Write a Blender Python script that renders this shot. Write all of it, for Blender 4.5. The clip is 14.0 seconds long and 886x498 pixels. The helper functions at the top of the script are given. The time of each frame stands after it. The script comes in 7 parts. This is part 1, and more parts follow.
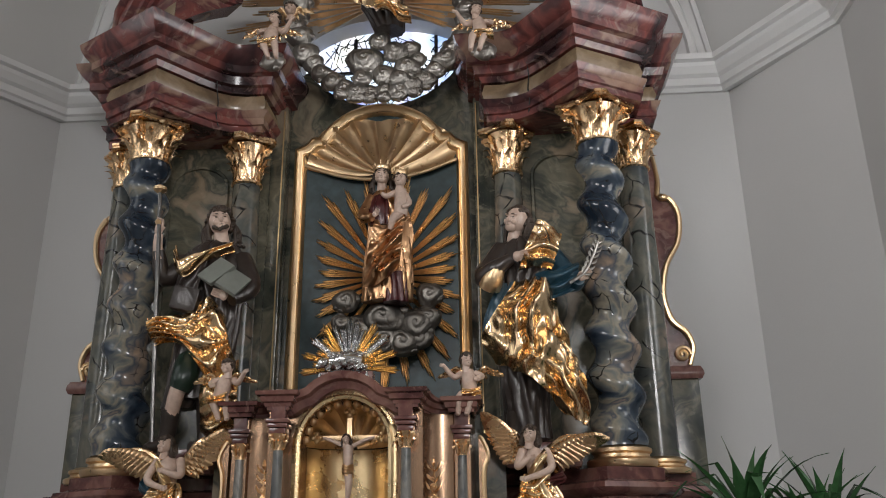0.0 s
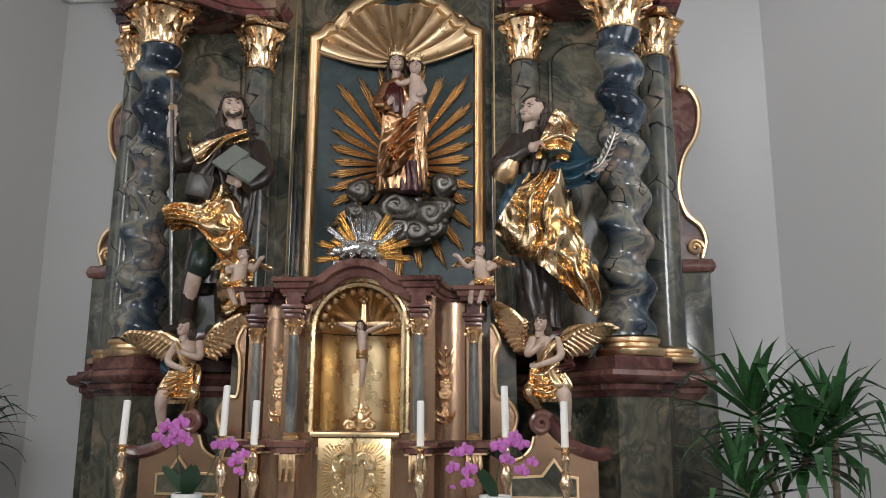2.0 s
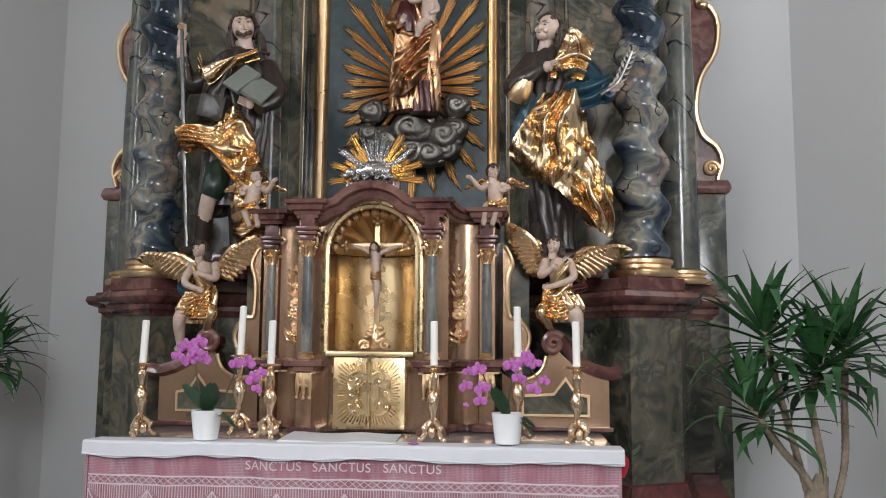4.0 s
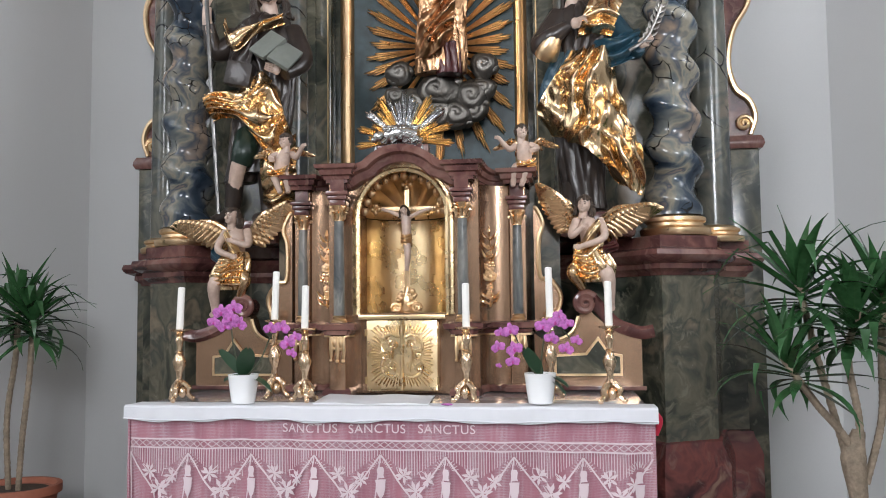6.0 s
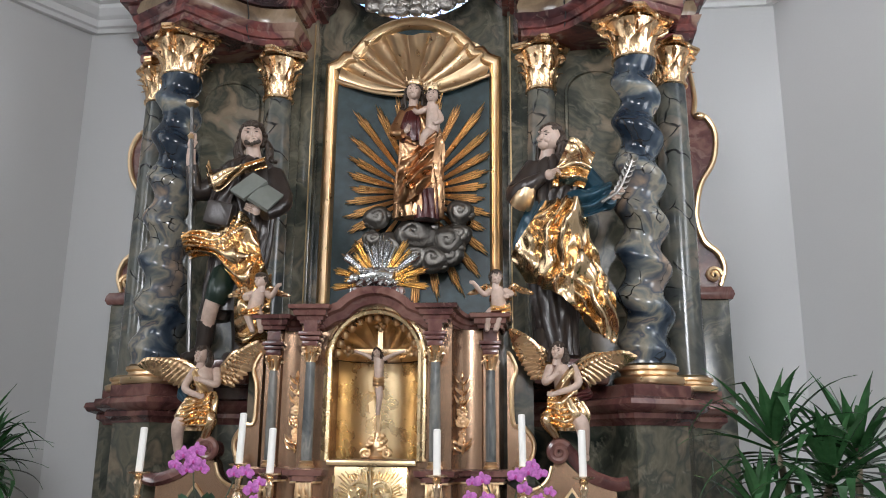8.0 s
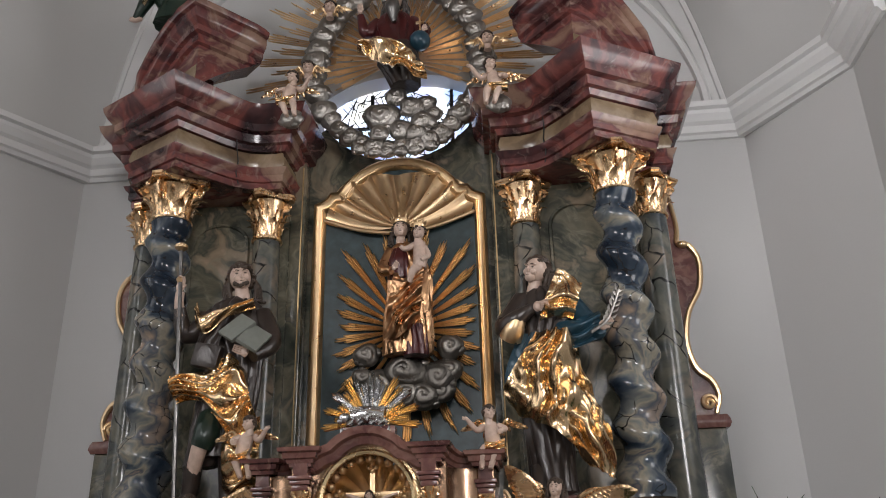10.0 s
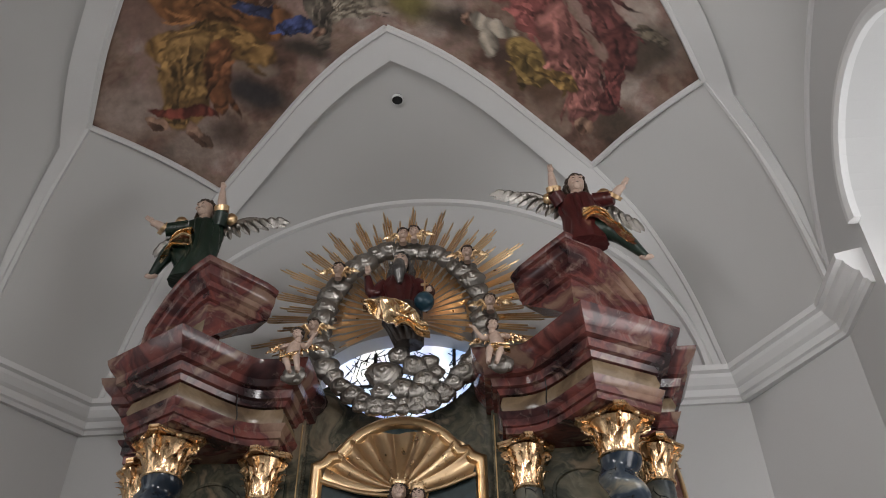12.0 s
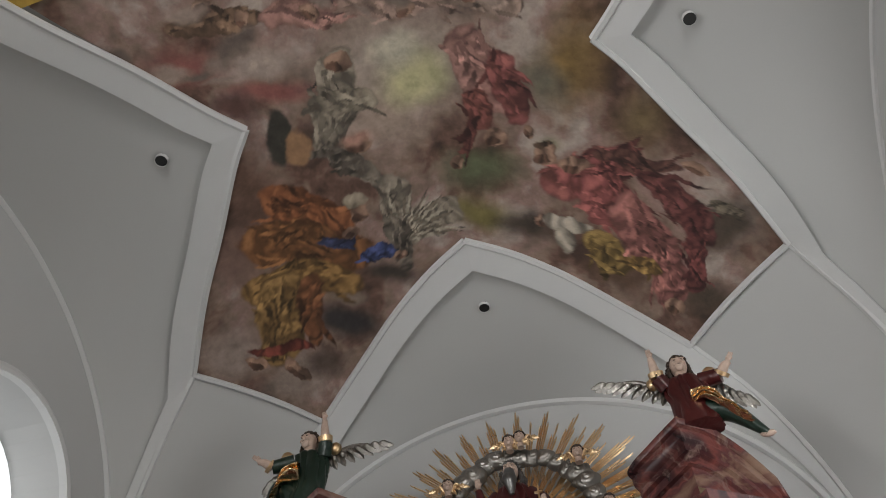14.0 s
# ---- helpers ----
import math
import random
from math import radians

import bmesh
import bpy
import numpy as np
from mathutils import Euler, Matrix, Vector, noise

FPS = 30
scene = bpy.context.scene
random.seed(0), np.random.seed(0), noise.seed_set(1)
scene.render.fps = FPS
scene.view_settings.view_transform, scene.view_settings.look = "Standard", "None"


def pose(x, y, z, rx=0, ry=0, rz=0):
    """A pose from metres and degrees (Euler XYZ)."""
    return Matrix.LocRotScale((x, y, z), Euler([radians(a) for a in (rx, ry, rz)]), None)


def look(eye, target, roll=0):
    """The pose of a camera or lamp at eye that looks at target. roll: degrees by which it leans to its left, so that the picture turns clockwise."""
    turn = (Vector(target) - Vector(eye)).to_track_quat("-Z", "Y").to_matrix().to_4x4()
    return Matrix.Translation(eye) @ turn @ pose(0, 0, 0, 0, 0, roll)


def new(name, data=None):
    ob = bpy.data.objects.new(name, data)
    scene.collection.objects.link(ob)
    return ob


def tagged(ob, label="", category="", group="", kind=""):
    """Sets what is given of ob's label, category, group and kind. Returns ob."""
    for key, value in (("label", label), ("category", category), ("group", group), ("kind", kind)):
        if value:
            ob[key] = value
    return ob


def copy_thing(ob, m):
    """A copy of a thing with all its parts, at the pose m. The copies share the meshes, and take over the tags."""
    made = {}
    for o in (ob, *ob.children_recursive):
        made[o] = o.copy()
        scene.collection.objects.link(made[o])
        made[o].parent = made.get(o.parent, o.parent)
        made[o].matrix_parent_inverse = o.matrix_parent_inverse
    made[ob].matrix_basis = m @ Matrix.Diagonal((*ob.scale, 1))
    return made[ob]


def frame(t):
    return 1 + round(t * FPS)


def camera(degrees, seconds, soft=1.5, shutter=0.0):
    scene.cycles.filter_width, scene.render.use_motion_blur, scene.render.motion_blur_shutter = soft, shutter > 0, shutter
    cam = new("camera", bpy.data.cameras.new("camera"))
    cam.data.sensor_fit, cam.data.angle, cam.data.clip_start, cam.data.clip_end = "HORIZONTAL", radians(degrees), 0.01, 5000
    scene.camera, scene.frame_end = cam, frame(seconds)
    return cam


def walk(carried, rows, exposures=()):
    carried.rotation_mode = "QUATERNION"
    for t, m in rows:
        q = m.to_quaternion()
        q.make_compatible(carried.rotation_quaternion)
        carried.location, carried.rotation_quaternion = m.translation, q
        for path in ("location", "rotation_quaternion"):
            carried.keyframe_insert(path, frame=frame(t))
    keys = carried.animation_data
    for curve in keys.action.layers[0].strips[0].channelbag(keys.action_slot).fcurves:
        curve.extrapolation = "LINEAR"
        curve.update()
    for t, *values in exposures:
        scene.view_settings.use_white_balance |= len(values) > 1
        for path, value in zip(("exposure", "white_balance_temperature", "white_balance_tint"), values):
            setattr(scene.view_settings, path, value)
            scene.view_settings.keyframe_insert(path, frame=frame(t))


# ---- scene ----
from mathutils.geometry import tessellate_polygon

EYE_AT = (0.9, 0.0, 1.55)
cam = camera(54.99, 14.0, soft=1.0)
# seconds, then the camera's turn in degrees; it swivels on one spot
ROWS = [
    (0.0, 109.226, 0.714, 4.164),
    (0.5, 107.444, 0.257, 4.242),
    (1.0, 105.306, -0.257, 4.337),
    (1.5, 103.561, -0.381, 4.475),
    (2.0, 101.846, -0.274, 4.869),
    (2.5, 100.317, 0.005, 4.991),
    (3.0, 98.891, -0.067, 5.121),
    (3.5, 97.212, -0.090, 5.111),
    (3.7, 96.964, -0.196, 5.354),
    (5.8, 94.020, 0.182, 7.557),
    (6.0, 94.045, 0.616, 7.885),
    (6.5, 94.160, 0.379, 8.308),
    (7.0, 96.939, -0.878, 6.763),
    (7.5, 99.766, -0.962, 6.002),
    (8.0, 103.678, -0.538, 5.962),
    (8.5, 106.885, -0.061, 5.735),
    (8.7, 108.242, 0.256, 5.744),
    (10.8, 117.122, 1.313, 5.859),
    (11.0, 119.031, 1.017, 5.588),
    (11.5, 124.243, 0.381, 5.037),
    (12.0, 130.037, 0.349, 5.353),
    (12.5, 136.567, 0.547, 8.366),
    (13.0, 141.102, -0.060, 9.647),
    (13.5, 143.615, -0.849, 10.489),
    (14.0, 144.021, 1.169, 15.338),
]
walk(cam, [(t, pose(*EYE_AT, rx, ry, rz)) for t, rx, ry, rz in ROWS],
     exposures=[(0.0, -0.27, 6600, 11), (1.5, -0.03, 6450, 10), (3.5, 0.15, 6300, 10), (6.0, 0.5, 6150, 10), (6.5, 0.5, 6150, 10), (7.5, 0.48, 6150, 10), (8.5, 0.24, 6300, 11),
                (11.0, -0.26, 6700, 14), (12.0, -0.38, 6650, 12), (12.5, -0.44, 6600, 11), (14.0, -0.38, 6600, 9)])

# ---- light ----
world = bpy.data.worlds.new("daylight")
scene.world = world
world.use_nodes = True
wn = world.node_tree
sky = wn.nodes.new("ShaderNodeTexSky")
sky.sky_type, sky.sun_disc, sky.sun_elevation, sky.sun_rotation = "NISHITA", False, radians(40), radians(200)
wn.nodes["Background"].inputs[1].default_value = 0.1
wn.links.new(sky.outputs[0], wn.nodes["Background"].inputs[0])


def window_or_fill_light(eye, target, w, h, watts, colour=(0.98, 0.985, 1.0)):
    lamp = bpy.data.lights.new("window_or_fill_light", "AREA")
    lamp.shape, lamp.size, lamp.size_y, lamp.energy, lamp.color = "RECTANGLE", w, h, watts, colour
    ob = new("window_or_fill_light", lamp)
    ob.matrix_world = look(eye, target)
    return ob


# sky light through the two side windows of the chancel
window_or_fill_light((3.8, 3.85, 4.6), (0, 3.4, 6.6), 1.5, 3.5, 84)
window_or_fill_light((-3.8, 3.85, 4.4), (0, 4.0, 2.2), 1.5, 3.5, 6, (0.94, 0.97, 1.0))
# added fill from both nave sides, where no window is seen or built
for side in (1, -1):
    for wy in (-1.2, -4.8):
        window_or_fill_light((4.5 * side, wy, 4.4), (0, wy + 1.2, 2.6), 1.8, 4.2, 20 if side > 0 else (390 if wy > -3 else 300))
# added frontal fill from behind the camera; the end wall has no window
window_or_fill_light((2.8, -7.9, 4.4), (2.5, 5.0, 2.4), 2.4, 3.6, 760)

# ---- materials ----


class Nodes:
    """A small writer of node materials."""

    def __init__(self, name):
        self.mat = bpy.data.materials.new(name)
        self.mat.use_nodes = True
        self.under = None
        self.tree = self.mat.node_tree
        self.bsdf = self.tree.nodes["Principled BSDF"]
        self.coord = self.tree.nodes.new("ShaderNodeTexCoord").outputs["Object"]

    def add(self, kind, inputs=(), **props):
        n = self.tree.nodes.new("ShaderNode" + kind)
        for k, v in props.items():
            setattr(n, k, v)
        for k, v in dict(inputs).items():
            self.put(n.inputs[k], v)
        return n

    def put(self, socket, v):
        if isinstance(v, bpy.types.NodeSocket):
            self.tree.links.new(v, socket)
        else:
            socket.default_value = v

    def noise(self, scale, detail=5, rough=0.55, distort=0.0, vec=None):
        n = self.add("TexNoise", {"Vector": vec or self.coord, "Scale": scale, "Detail": detail, "Roughness": rough, "Distortion": distort})
        return n.outputs["Fac"]

    def ramp(self, fac, stops, mode="LINEAR"):
        n = self.add("ValToRGB", {"Fac": fac})
        r = n.color_ramp
        r.interpolation = mode
        while len(r.elements) < len(stops):
            r.elements.new(0.5)
        for e, (p, c) in zip(r.elements, stops):
            e.position = p
            e.color = (*c, 1) if len(c) == 3 else c
        return n.outputs["Color"]

    def mix(self, fac, a, b, mode="MIX"):
        n = self.add("Mix", data_type="RGBA", blend_type=mode)
        for s, v in ((n.inputs[0], fac), (n.inputs[6], a), (n.inputs[7], b)):
            if isinstance(v, tuple) and len(v) == 3:
                v = (*v, 1)
            self.put(s, v)
        return n.outputs[2]

    def math(self, op, a, b=0.0):
        n = self.add("Math", operation=op)
        self.put(n.inputs[0], a)
        self.put(n.inputs[1], b)
        return n.outputs[0]

    def crumple(self, amount, scale=4.0):
        """Carved creases: long, sharp-edged ridges of drapery."""
        if not amount:
            return
        along = self.add("Mapping", {"Vector": self.coord, "Scale": (1, 1, 0.5)}).outputs[0]
        big = self.noise(scale, 2, 0.45, 1.3, along)
        off = self.math("SUBTRACT", big, 0.5)
        ridge = self.math("SQRT", self.math("ADD", self.math("MULTIPLY", off, off), 0.0009))
        fine = self.math("ABSOLUTE", self.math("SUBTRACT", self.noise(scale * 2.8, 2, 0.5, 1.0, along), 0.5))
        h = self.math("ADD", ridge, self.math("MULTIPLY", fine, 0.07))
        self.under = self.add("Bump", {"Height": h, "Strength": amount, "Distance": 0.7 / scale}).outputs[0]

    def bump(self, height, strength, distance=0.01):
        n = self.add("Bump", {"Height": height, "Strength": strength, "Distance": distance})
        if self.under is not None:
            self.put(n.inputs["Normal"], self.under)
        self.put(self.bsdf.inputs["Normal"], n.outputs[0])

    def done(self, colour, rough=0.5, metal=0.0, **more):
        if isinstance(colour, tuple):
            colour = (*colour, 1)
        self.put(self.bsdf.inputs["Base Color"], colour)
        self.put(self.bsdf.inputs["Roughness"], rough)
        self.put(self.bsdf.inputs["Metallic"], metal)
        for k, v in more.items():
            self.put(self.bsdf.inputs[k.replace("_", " ")], v)
        return self.mat


def shade(c, k):
    return tuple(min(1, v * k) for v in c)


def plain(name, c, rough=0.5, metal=0.0, grain=30.0, vary=0.18, bump=0.1, broad=3.0, crumple=0.0):
    """A painted or natural surface with fine grain and broad unevenness."""
    n = Nodes(name)
    fine, wide = n.noise(grain), n.noise(broad, 3)
    col = n.mix(n.ramp(wide, [(0.3, (0, 0, 0)), (0.7, (1, 1, 1))]), shade(c, 1 - vary), shade(c, 1 + vary))
    col = n.mix(0.35, col, n.ramp(fine, [(0.3, shade(c, 1 - 1.5 * vary)), (0.7, shade(c, 1 + vary))]))
    n.crumple(crumple)
    n.bump(fine, bump)
    return n.done(col, rough, metal)


def metal_leaf(name, c, worn, rough=0.3, grain=14.0, bump=0.25, crumple=0.0, crease=4.0):
    """Leaf metal over carved wood, rubbed through in places."""
    n = Nodes(name)
    fine, wide, hand = n.noise(grain * 6), n.noise(grain * 0.35, 4), n.noise(grain)
    col = n.mix(n.ramp(wide, [(0.35, (0, 0, 0)), (0.7, (1, 1, 1))]), shade(c, 0.82), c)
    col = n.mix(n.ramp(hand, [(0.62, (0, 0, 0)), (0.8, (0.6, 0.6, 0.6))]), col, worn)
    r = n.ramp(hand, [(0.25, (rough * 0.7,) * 3), (0.8, (min(1, rough * 1.5),) * 3)])
    n.crumple(crumple, crease)
    n.bump(n.mix(0.5, hand, fine), bump, 0.006)
    return n.done(col, r, 1.0)


def marbling(name, stops, scale, vein=None, vein_scale=4.0, rough=0.22, stretch=(1, 1, 1), cloud=1.3, light=None):
    """Painted marbling: drifting clouds of colour, some with dark net veins."""
    n = Nodes(name)
    m = n.add("Mapping", {"Vector": n.coord, "Scale": stretch}).outputs[0]
    warp = n.add("TexNoise", {"Vector": m, "Scale": scale * 0.8, "Detail": 3.0}).outputs["Color"]
    vec = n.add("MixRGB", {"Fac": 0.25, "Color1": m, "Color2": warp}).outputs[0]
    big = n.noise(scale, 4, 0.5, cloud, vec)
    col = n.ramp(big, stops)
    small = n.noise(scale * 7, 6, 0.65, 0.4, vec)
    col = n.mix(0.3, col, n.ramp(small, [(0.25, (0.25, 0.25, 0.25)), (0.75, (0.8, 0.8, 0.8))]), "OVERLAY")
    if light:
        wisp = n.noise(scale * 1.7, 5, 0.6, 2.2, vec)
        col = n.mix(n.ramp(wisp, [(0.54, (0, 0, 0)), (0.7, (0.8, 0.8, 0.8))]), col, light)
    if vein:
        v = n.add("TexVoronoi", {"Vector": vec, "Scale": vein_scale}, feature="DISTANCE_TO_EDGE").outputs["Distance"]
        line = n.ramp(v, [(0.0, (1, 1, 1)), (0.016, (1, 1, 1)), (0.034, (0, 0, 0))])
        where = n.ramp(n.noise(scale * 1.1, 2), [(0.52, (0, 0, 0)), (0.56, (1, 1, 1))])
        col = n.mix(n.mix(1.0, line, where, "MULTIPLY"), col, vein)
    n.bump(n.noise(60, 3), 0.04, 0.004)
    r = n.ramp(small, [(0.2, (rough * 0.7,) * 3), (0.8, (rough * 1.5,) * 3)])
    return n.done(col, r)


def net_cloth():
    """Rose cloth under a fine white net: threads as a close lattice, thinner in places."""
    n = Nodes("rose_cloth_under_net")
    sep = n.add("SeparateXYZ", {"Vector": n.coord})
    fx = n.math("ABSOLUTE", n.math("SINE", n.math("MULTIPLY", sep.outputs["X"], 520.0)))
    fz = n.math("ABSOLUTE", n.math("SINE", n.math("MULTIPLY", sep.outputs["Z"], 420.0)))
    thread = n.math("MAXIMUM", n.math("GREATER_THAN", fx, 0.86), n.math("GREATER_THAN", fz, 0.86))
    stretch = n.add("Mapping", {"Vector": n.coord, "Scale": (1, 1, 0.12)}).outputs[0]
    dense = n.ramp(n.noise(14, 3, 0.6, 0.0, stretch), [(0.35, (0.04, 0.04, 0.04)), (0.65, (0.5, 0.5, 0.5))])
    base = n.ramp(n.noise(5, 4), [(0.3, (0.3, 0.11, 0.15)), (0.7, (0.4, 0.165, 0.205))])
    n.bump(n.noise(300), 0.1)
    return n.done(n.mix(n.math("MULTIPLY", thread, dense), base, (0.62, 0.56, 0.6)), 0.85)


GREEN_MARBLE = marbling("green_marbling", [(0.3, (0.016, 0.02, 0.016)), (0.42, (0.05, 0.053, 0.04)), (0.5, (0.12, 0.11, 0.078)), (0.56, (0.06, 0.062, 0.05)), (0.64, (0.2, 0.16, 0.11)), (0.78, (0.28, 0.21, 0.15))], 3.0, rough=0.2, light=(0.2, 0.185, 0.135))
BLUE_MARBLE = marbling("blue_marbling", [(0.36, (0.012, 0.02, 0.032)), (0.44, (0.04, 0.055, 0.075)), (0.49, (0.13, 0.14, 0.135)), (0.53, (0.24, 0.215, 0.165)), (0.57, (0.07, 0.08, 0.095)), (0.65, (0.3, 0.22, 0.16))], 3.0, vein=(0.01, 0.01, 0.011), vein_scale=10.0, rough=0.14, stretch=(1, 1, 1.2), cloud=0.7)
RED_MARBLE = marbling("red_marbling", [(0.34, (0.02, 0.009, 0.011)), (0.43, (0.07, 0.024, 0.024)), (0.49, (0.17, 0.052, 0.044)), (0.54, (0.1, 0.038, 0.038)), (0.59, (0.22, 0.13, 0.095)), (0.7, (0.27, 0.175, 0.13))], 2.7, rough=0.17, cloud=0.8, light=(0.25, 0.165, 0.14))
OCHRE_MARBLE = marbling("ochre_marbling", [(0.3, (0.1, 0.065, 0.04)), (0.5, (0.2, 0.14, 0.085)), (0.75, (0.3, 0.22, 0.155))], 3.5, rough=0.2, cloud=0.7)
PLUM_MARBLE = marbling("plum_marbling", [(0.3, (0.045, 0.018, 0.018)), (0.45, (0.11, 0.045, 0.04)), (0.55, (0.17, 0.08, 0.065)), (0.72, (0.23, 0.125, 0.1))], 5.0, rough=0.16, cloud=0.7, light=(0.2, 0.115, 0.095))
GREY_MARBLE = marbling("grey_marbling", [(0.3, (0.05, 0.055, 0.06)), (0.55, (0.14, 0.14, 0.13)), (0.75, (0.26, 0.24, 0.21))], 5.0, rough=0.2, stretch=(2, 2, 0.7))
GREY_BLUE = marbling("grey_blue_marbling", [(0.32, (0.022, 0.03, 0.036)), (0.43, (0.065, 0.07, 0.066)), (0.5, (0.13, 0.125, 0.1)), (0.56, (0.075, 0.08, 0.072)), (0.66, (0.24, 0.185, 0.135))], 2.6, vein=(0.01, 0.01, 0.01), vein_scale=6.5, rough=0.16, cloud=0.7)
BROWN = plain("bronze_brown_paint", (0.4, 0.255, 0.165), 0.24, 0.85, 40, 0.16, 0.05, 5.0)
GOLD = metal_leaf("gold_leaf", (0.82, 0.59, 0.35), (0.36, 0.18, 0.08), 0.33, 12.0, 0.14)
GOLD_CLOTH = metal_leaf("gold_leaf_drapery", (0.88, 0.64, 0.38), (0.5, 0.28, 0.14), 0.21, 12.0, 0.05, 0.22, 3.4)
GOLD_CARVED = metal_leaf("carved_gold_leaf", (0.84, 0.58, 0.34), (0.3, 0.14, 0.06), 0.25, 12.0, 0.1, 0.12, 12.0)
COPPER_CLOTH = metal_leaf("copper_gold_drapery", (0.6, 0.35, 0.19), (0.25, 0.1, 0.06), 0.3, 12.0, 0.1, 0.4, 6.0)
PAGES = plain("grey_green_pages", (0.15, 0.16, 0.14), 0.6)
GOLD_DULL = metal_leaf("old_gold_leaf", (0.58, 0.41, 0.21), (0.26, 0.15, 0.07), 0.36, 12.0, 0.15)
GOLD_PALE = metal_leaf("pale_gold_leaf", (0.84, 0.64, 0.37), (0.6, 0.4, 0.2), 0.27, 9.0, 0.1)
SILVER = metal_leaf("silver_leaf", (0.33, 0.31, 0.285), (0.1, 0.08, 0.06), 0.38, 9.0, 0.2, 0.3, 11.0)
SILVER_DARK = metal_leaf("dark_silver_leaf", (0.2, 0.185, 0.165), (0.06, 0.05, 0.04), 0.46, 9.0, 0.2, 0.25, 10.0)
SILVER_BRIGHT = metal_leaf("bright_silver", (0.7, 0.7, 0.7), (0.4, 0.4, 0.4), 0.22, 20.0)
BRASS = metal_leaf("polished_brass", (0.9, 0.68, 0.46), (0.5, 0.32, 0.18), 0.22, 20.0, 0.1, 0.35, 22.0)
FLESH = plain("painted_flesh", (0.5, 0.37, 0.3), 0.34, 0, 40, 0.2, 0.08, 14.0)
HAIR = plain("painted_hair", (0.045, 0.028, 0.018), 0.5, 0, 60, 0.4, 0.5)
BLACK_ROBE = plain("dark_brown_robe", (0.035, 0.026, 0.022), 0.3, 0.1, 20, 0.35, 0.2, crumple=0.22)
SILVER_ROBE = plain("dark_silver_robe", (0.13, 0.125, 0.12), 0.32, 0.7, 20, 0.4, 0.2, crumple=0.22)
BLUE_ROBE = plain("blue_robe", (0.015, 0.05, 0.075), 0.3, 0.1, 20, 0.3, 0.2, crumple=0.22)
RED_ROBE = plain("red_robe", (0.06, 0.01, 0.01), 0.3, 0.1, 20, 0.3, 0.2, crumple=0.22)
GREEN_ROBE = plain("green_robe", (0.01, 0.024, 0.016), 0.32, 0.1, 20, 0.3, 0.2, crumple=0.22)
TEAL = plain("teal_panel_paint", (0.026, 0.046, 0.05), 0.4, 0, 14, 0.4, 0.08, 7.0)
PLASTER = plain("white_plaster", (0.5, 0.5, 0.495), 0.8, 0, 90, 0.025, 0.05, 0.7)
STUCCO = plain("white_stucco", (0.62, 0.62, 0.615), 0.75, 0, 60, 0.02, 0.04)
STONE = plain("stone_floor_slabs", (0.17, 0.15, 0.13), 0.45, 0, 20, 0.15, 0.1)
LINEN = plain("white_linen", (0.66, 0.66, 0.69), 0.8, 0, 400, 0.03, 0.15, 6)
WAX = plain("white_wax", (0.85, 0.83, 0.78), 0.4, 0, 40, 0.03, 0.03)
BLACK = plain("flat_black", (0.01, 0.01, 0.01), 0.6)
ROSE_CLOTH = net_cloth()
RED_CLOTH = plain("scarlet_cloth", (0.5, 0.02, 0.05), 0.8, 0, 200, 0.1, 0.1)
LACE = plain("white_lace_thread", (0.7, 0.58, 0.61), 0.9, 0, 400, 0.05, 0.1)
GREY_TOP = plain("polished_grey_stone", (0.28, 0.25, 0.25), 0.12, 0, 60, 0.15, 0.01)
CERAMIC = plain("white_glaze", (0.82, 0.82, 0.82), 0.18, 0, 10, 0.02, 0.01)
BARK = plain("dark_bark", (0.06, 0.04, 0.028), 0.9, 0, 60, 0.4, 0.6)
ORCHID_LEAF = plain("orchid_leaf_green", (0.025, 0.06, 0.03), 0.3, 0, 20, 0.2, 0.05)
STEM = plain("dark_green_stem", (0.05, 0.06, 0.03), 0.5)
LIP = plain("orchid_lip", (0.4, 0.04, 0.25), 0.5)
PETAL = plain("orchid_pink", (0.42, 0.11, 0.38), 0.5, 0, 90, 0.4, 0.05, 45)
YUCCA = plain("yucca_green", (0.035, 0.1, 0.035), 0.26, 0, 30, 0.4, 0.08, 5)
CANE = plain("yucca_cane", (0.25, 0.195, 0.14), 0.85, 0, 60, 0.4, 0.6, 14)
TERRACOTTA = plain("terracotta", (0.34, 0.12, 0.07), 0.7, 0, 40, 0.12, 0.1)

# ---- shaping ----


def thing(name, loc=(0, 0, 0), label="", category="", group="", kind="", world=True):
    """A thing's Empty. With world, its parts are written in the place's own metres."""
    ob = new(name)
    ob.empty_display_size = 0.05
    ob.location = loc
    if world:
        ORIGINS[ob.name] = Vector(loc)
    return tagged(ob, label, category, group, kind)


ORIGINS = {}


def finish(bm, smooth):
    bmesh.ops.recalc_face_normals(bm, faces=bm.faces)
    lim = radians(38)
    for f in bm.faces:
        f.smooth = smooth
    if smooth:
        for e in bm.edges:
            if len(e.link_faces) == 2 and e.calc_face_angle(0) > lim:
                e.smooth = False


def part(name, bm, material, parent=None, label="", smooth=True):
    """Links a bmesh as one mesh object under a thing or a part."""
    finish(bm, smooth)
    root = parent
    while root is not None and root.parent is not None:
        root = root.parent
    if root is not None and root.name in ORIGINS:
        bmesh.ops.translate(bm, vec=-ORIGINS[root.name], verts=bm.verts)
    me = bpy.data.meshes.new(name)
    bm.to_mesh(me)
    bm.free()
    me.materials.append(material)
    ob = new(name, me)
    if parent is not None:
        ob.parent = parent
    return tagged(ob, label)


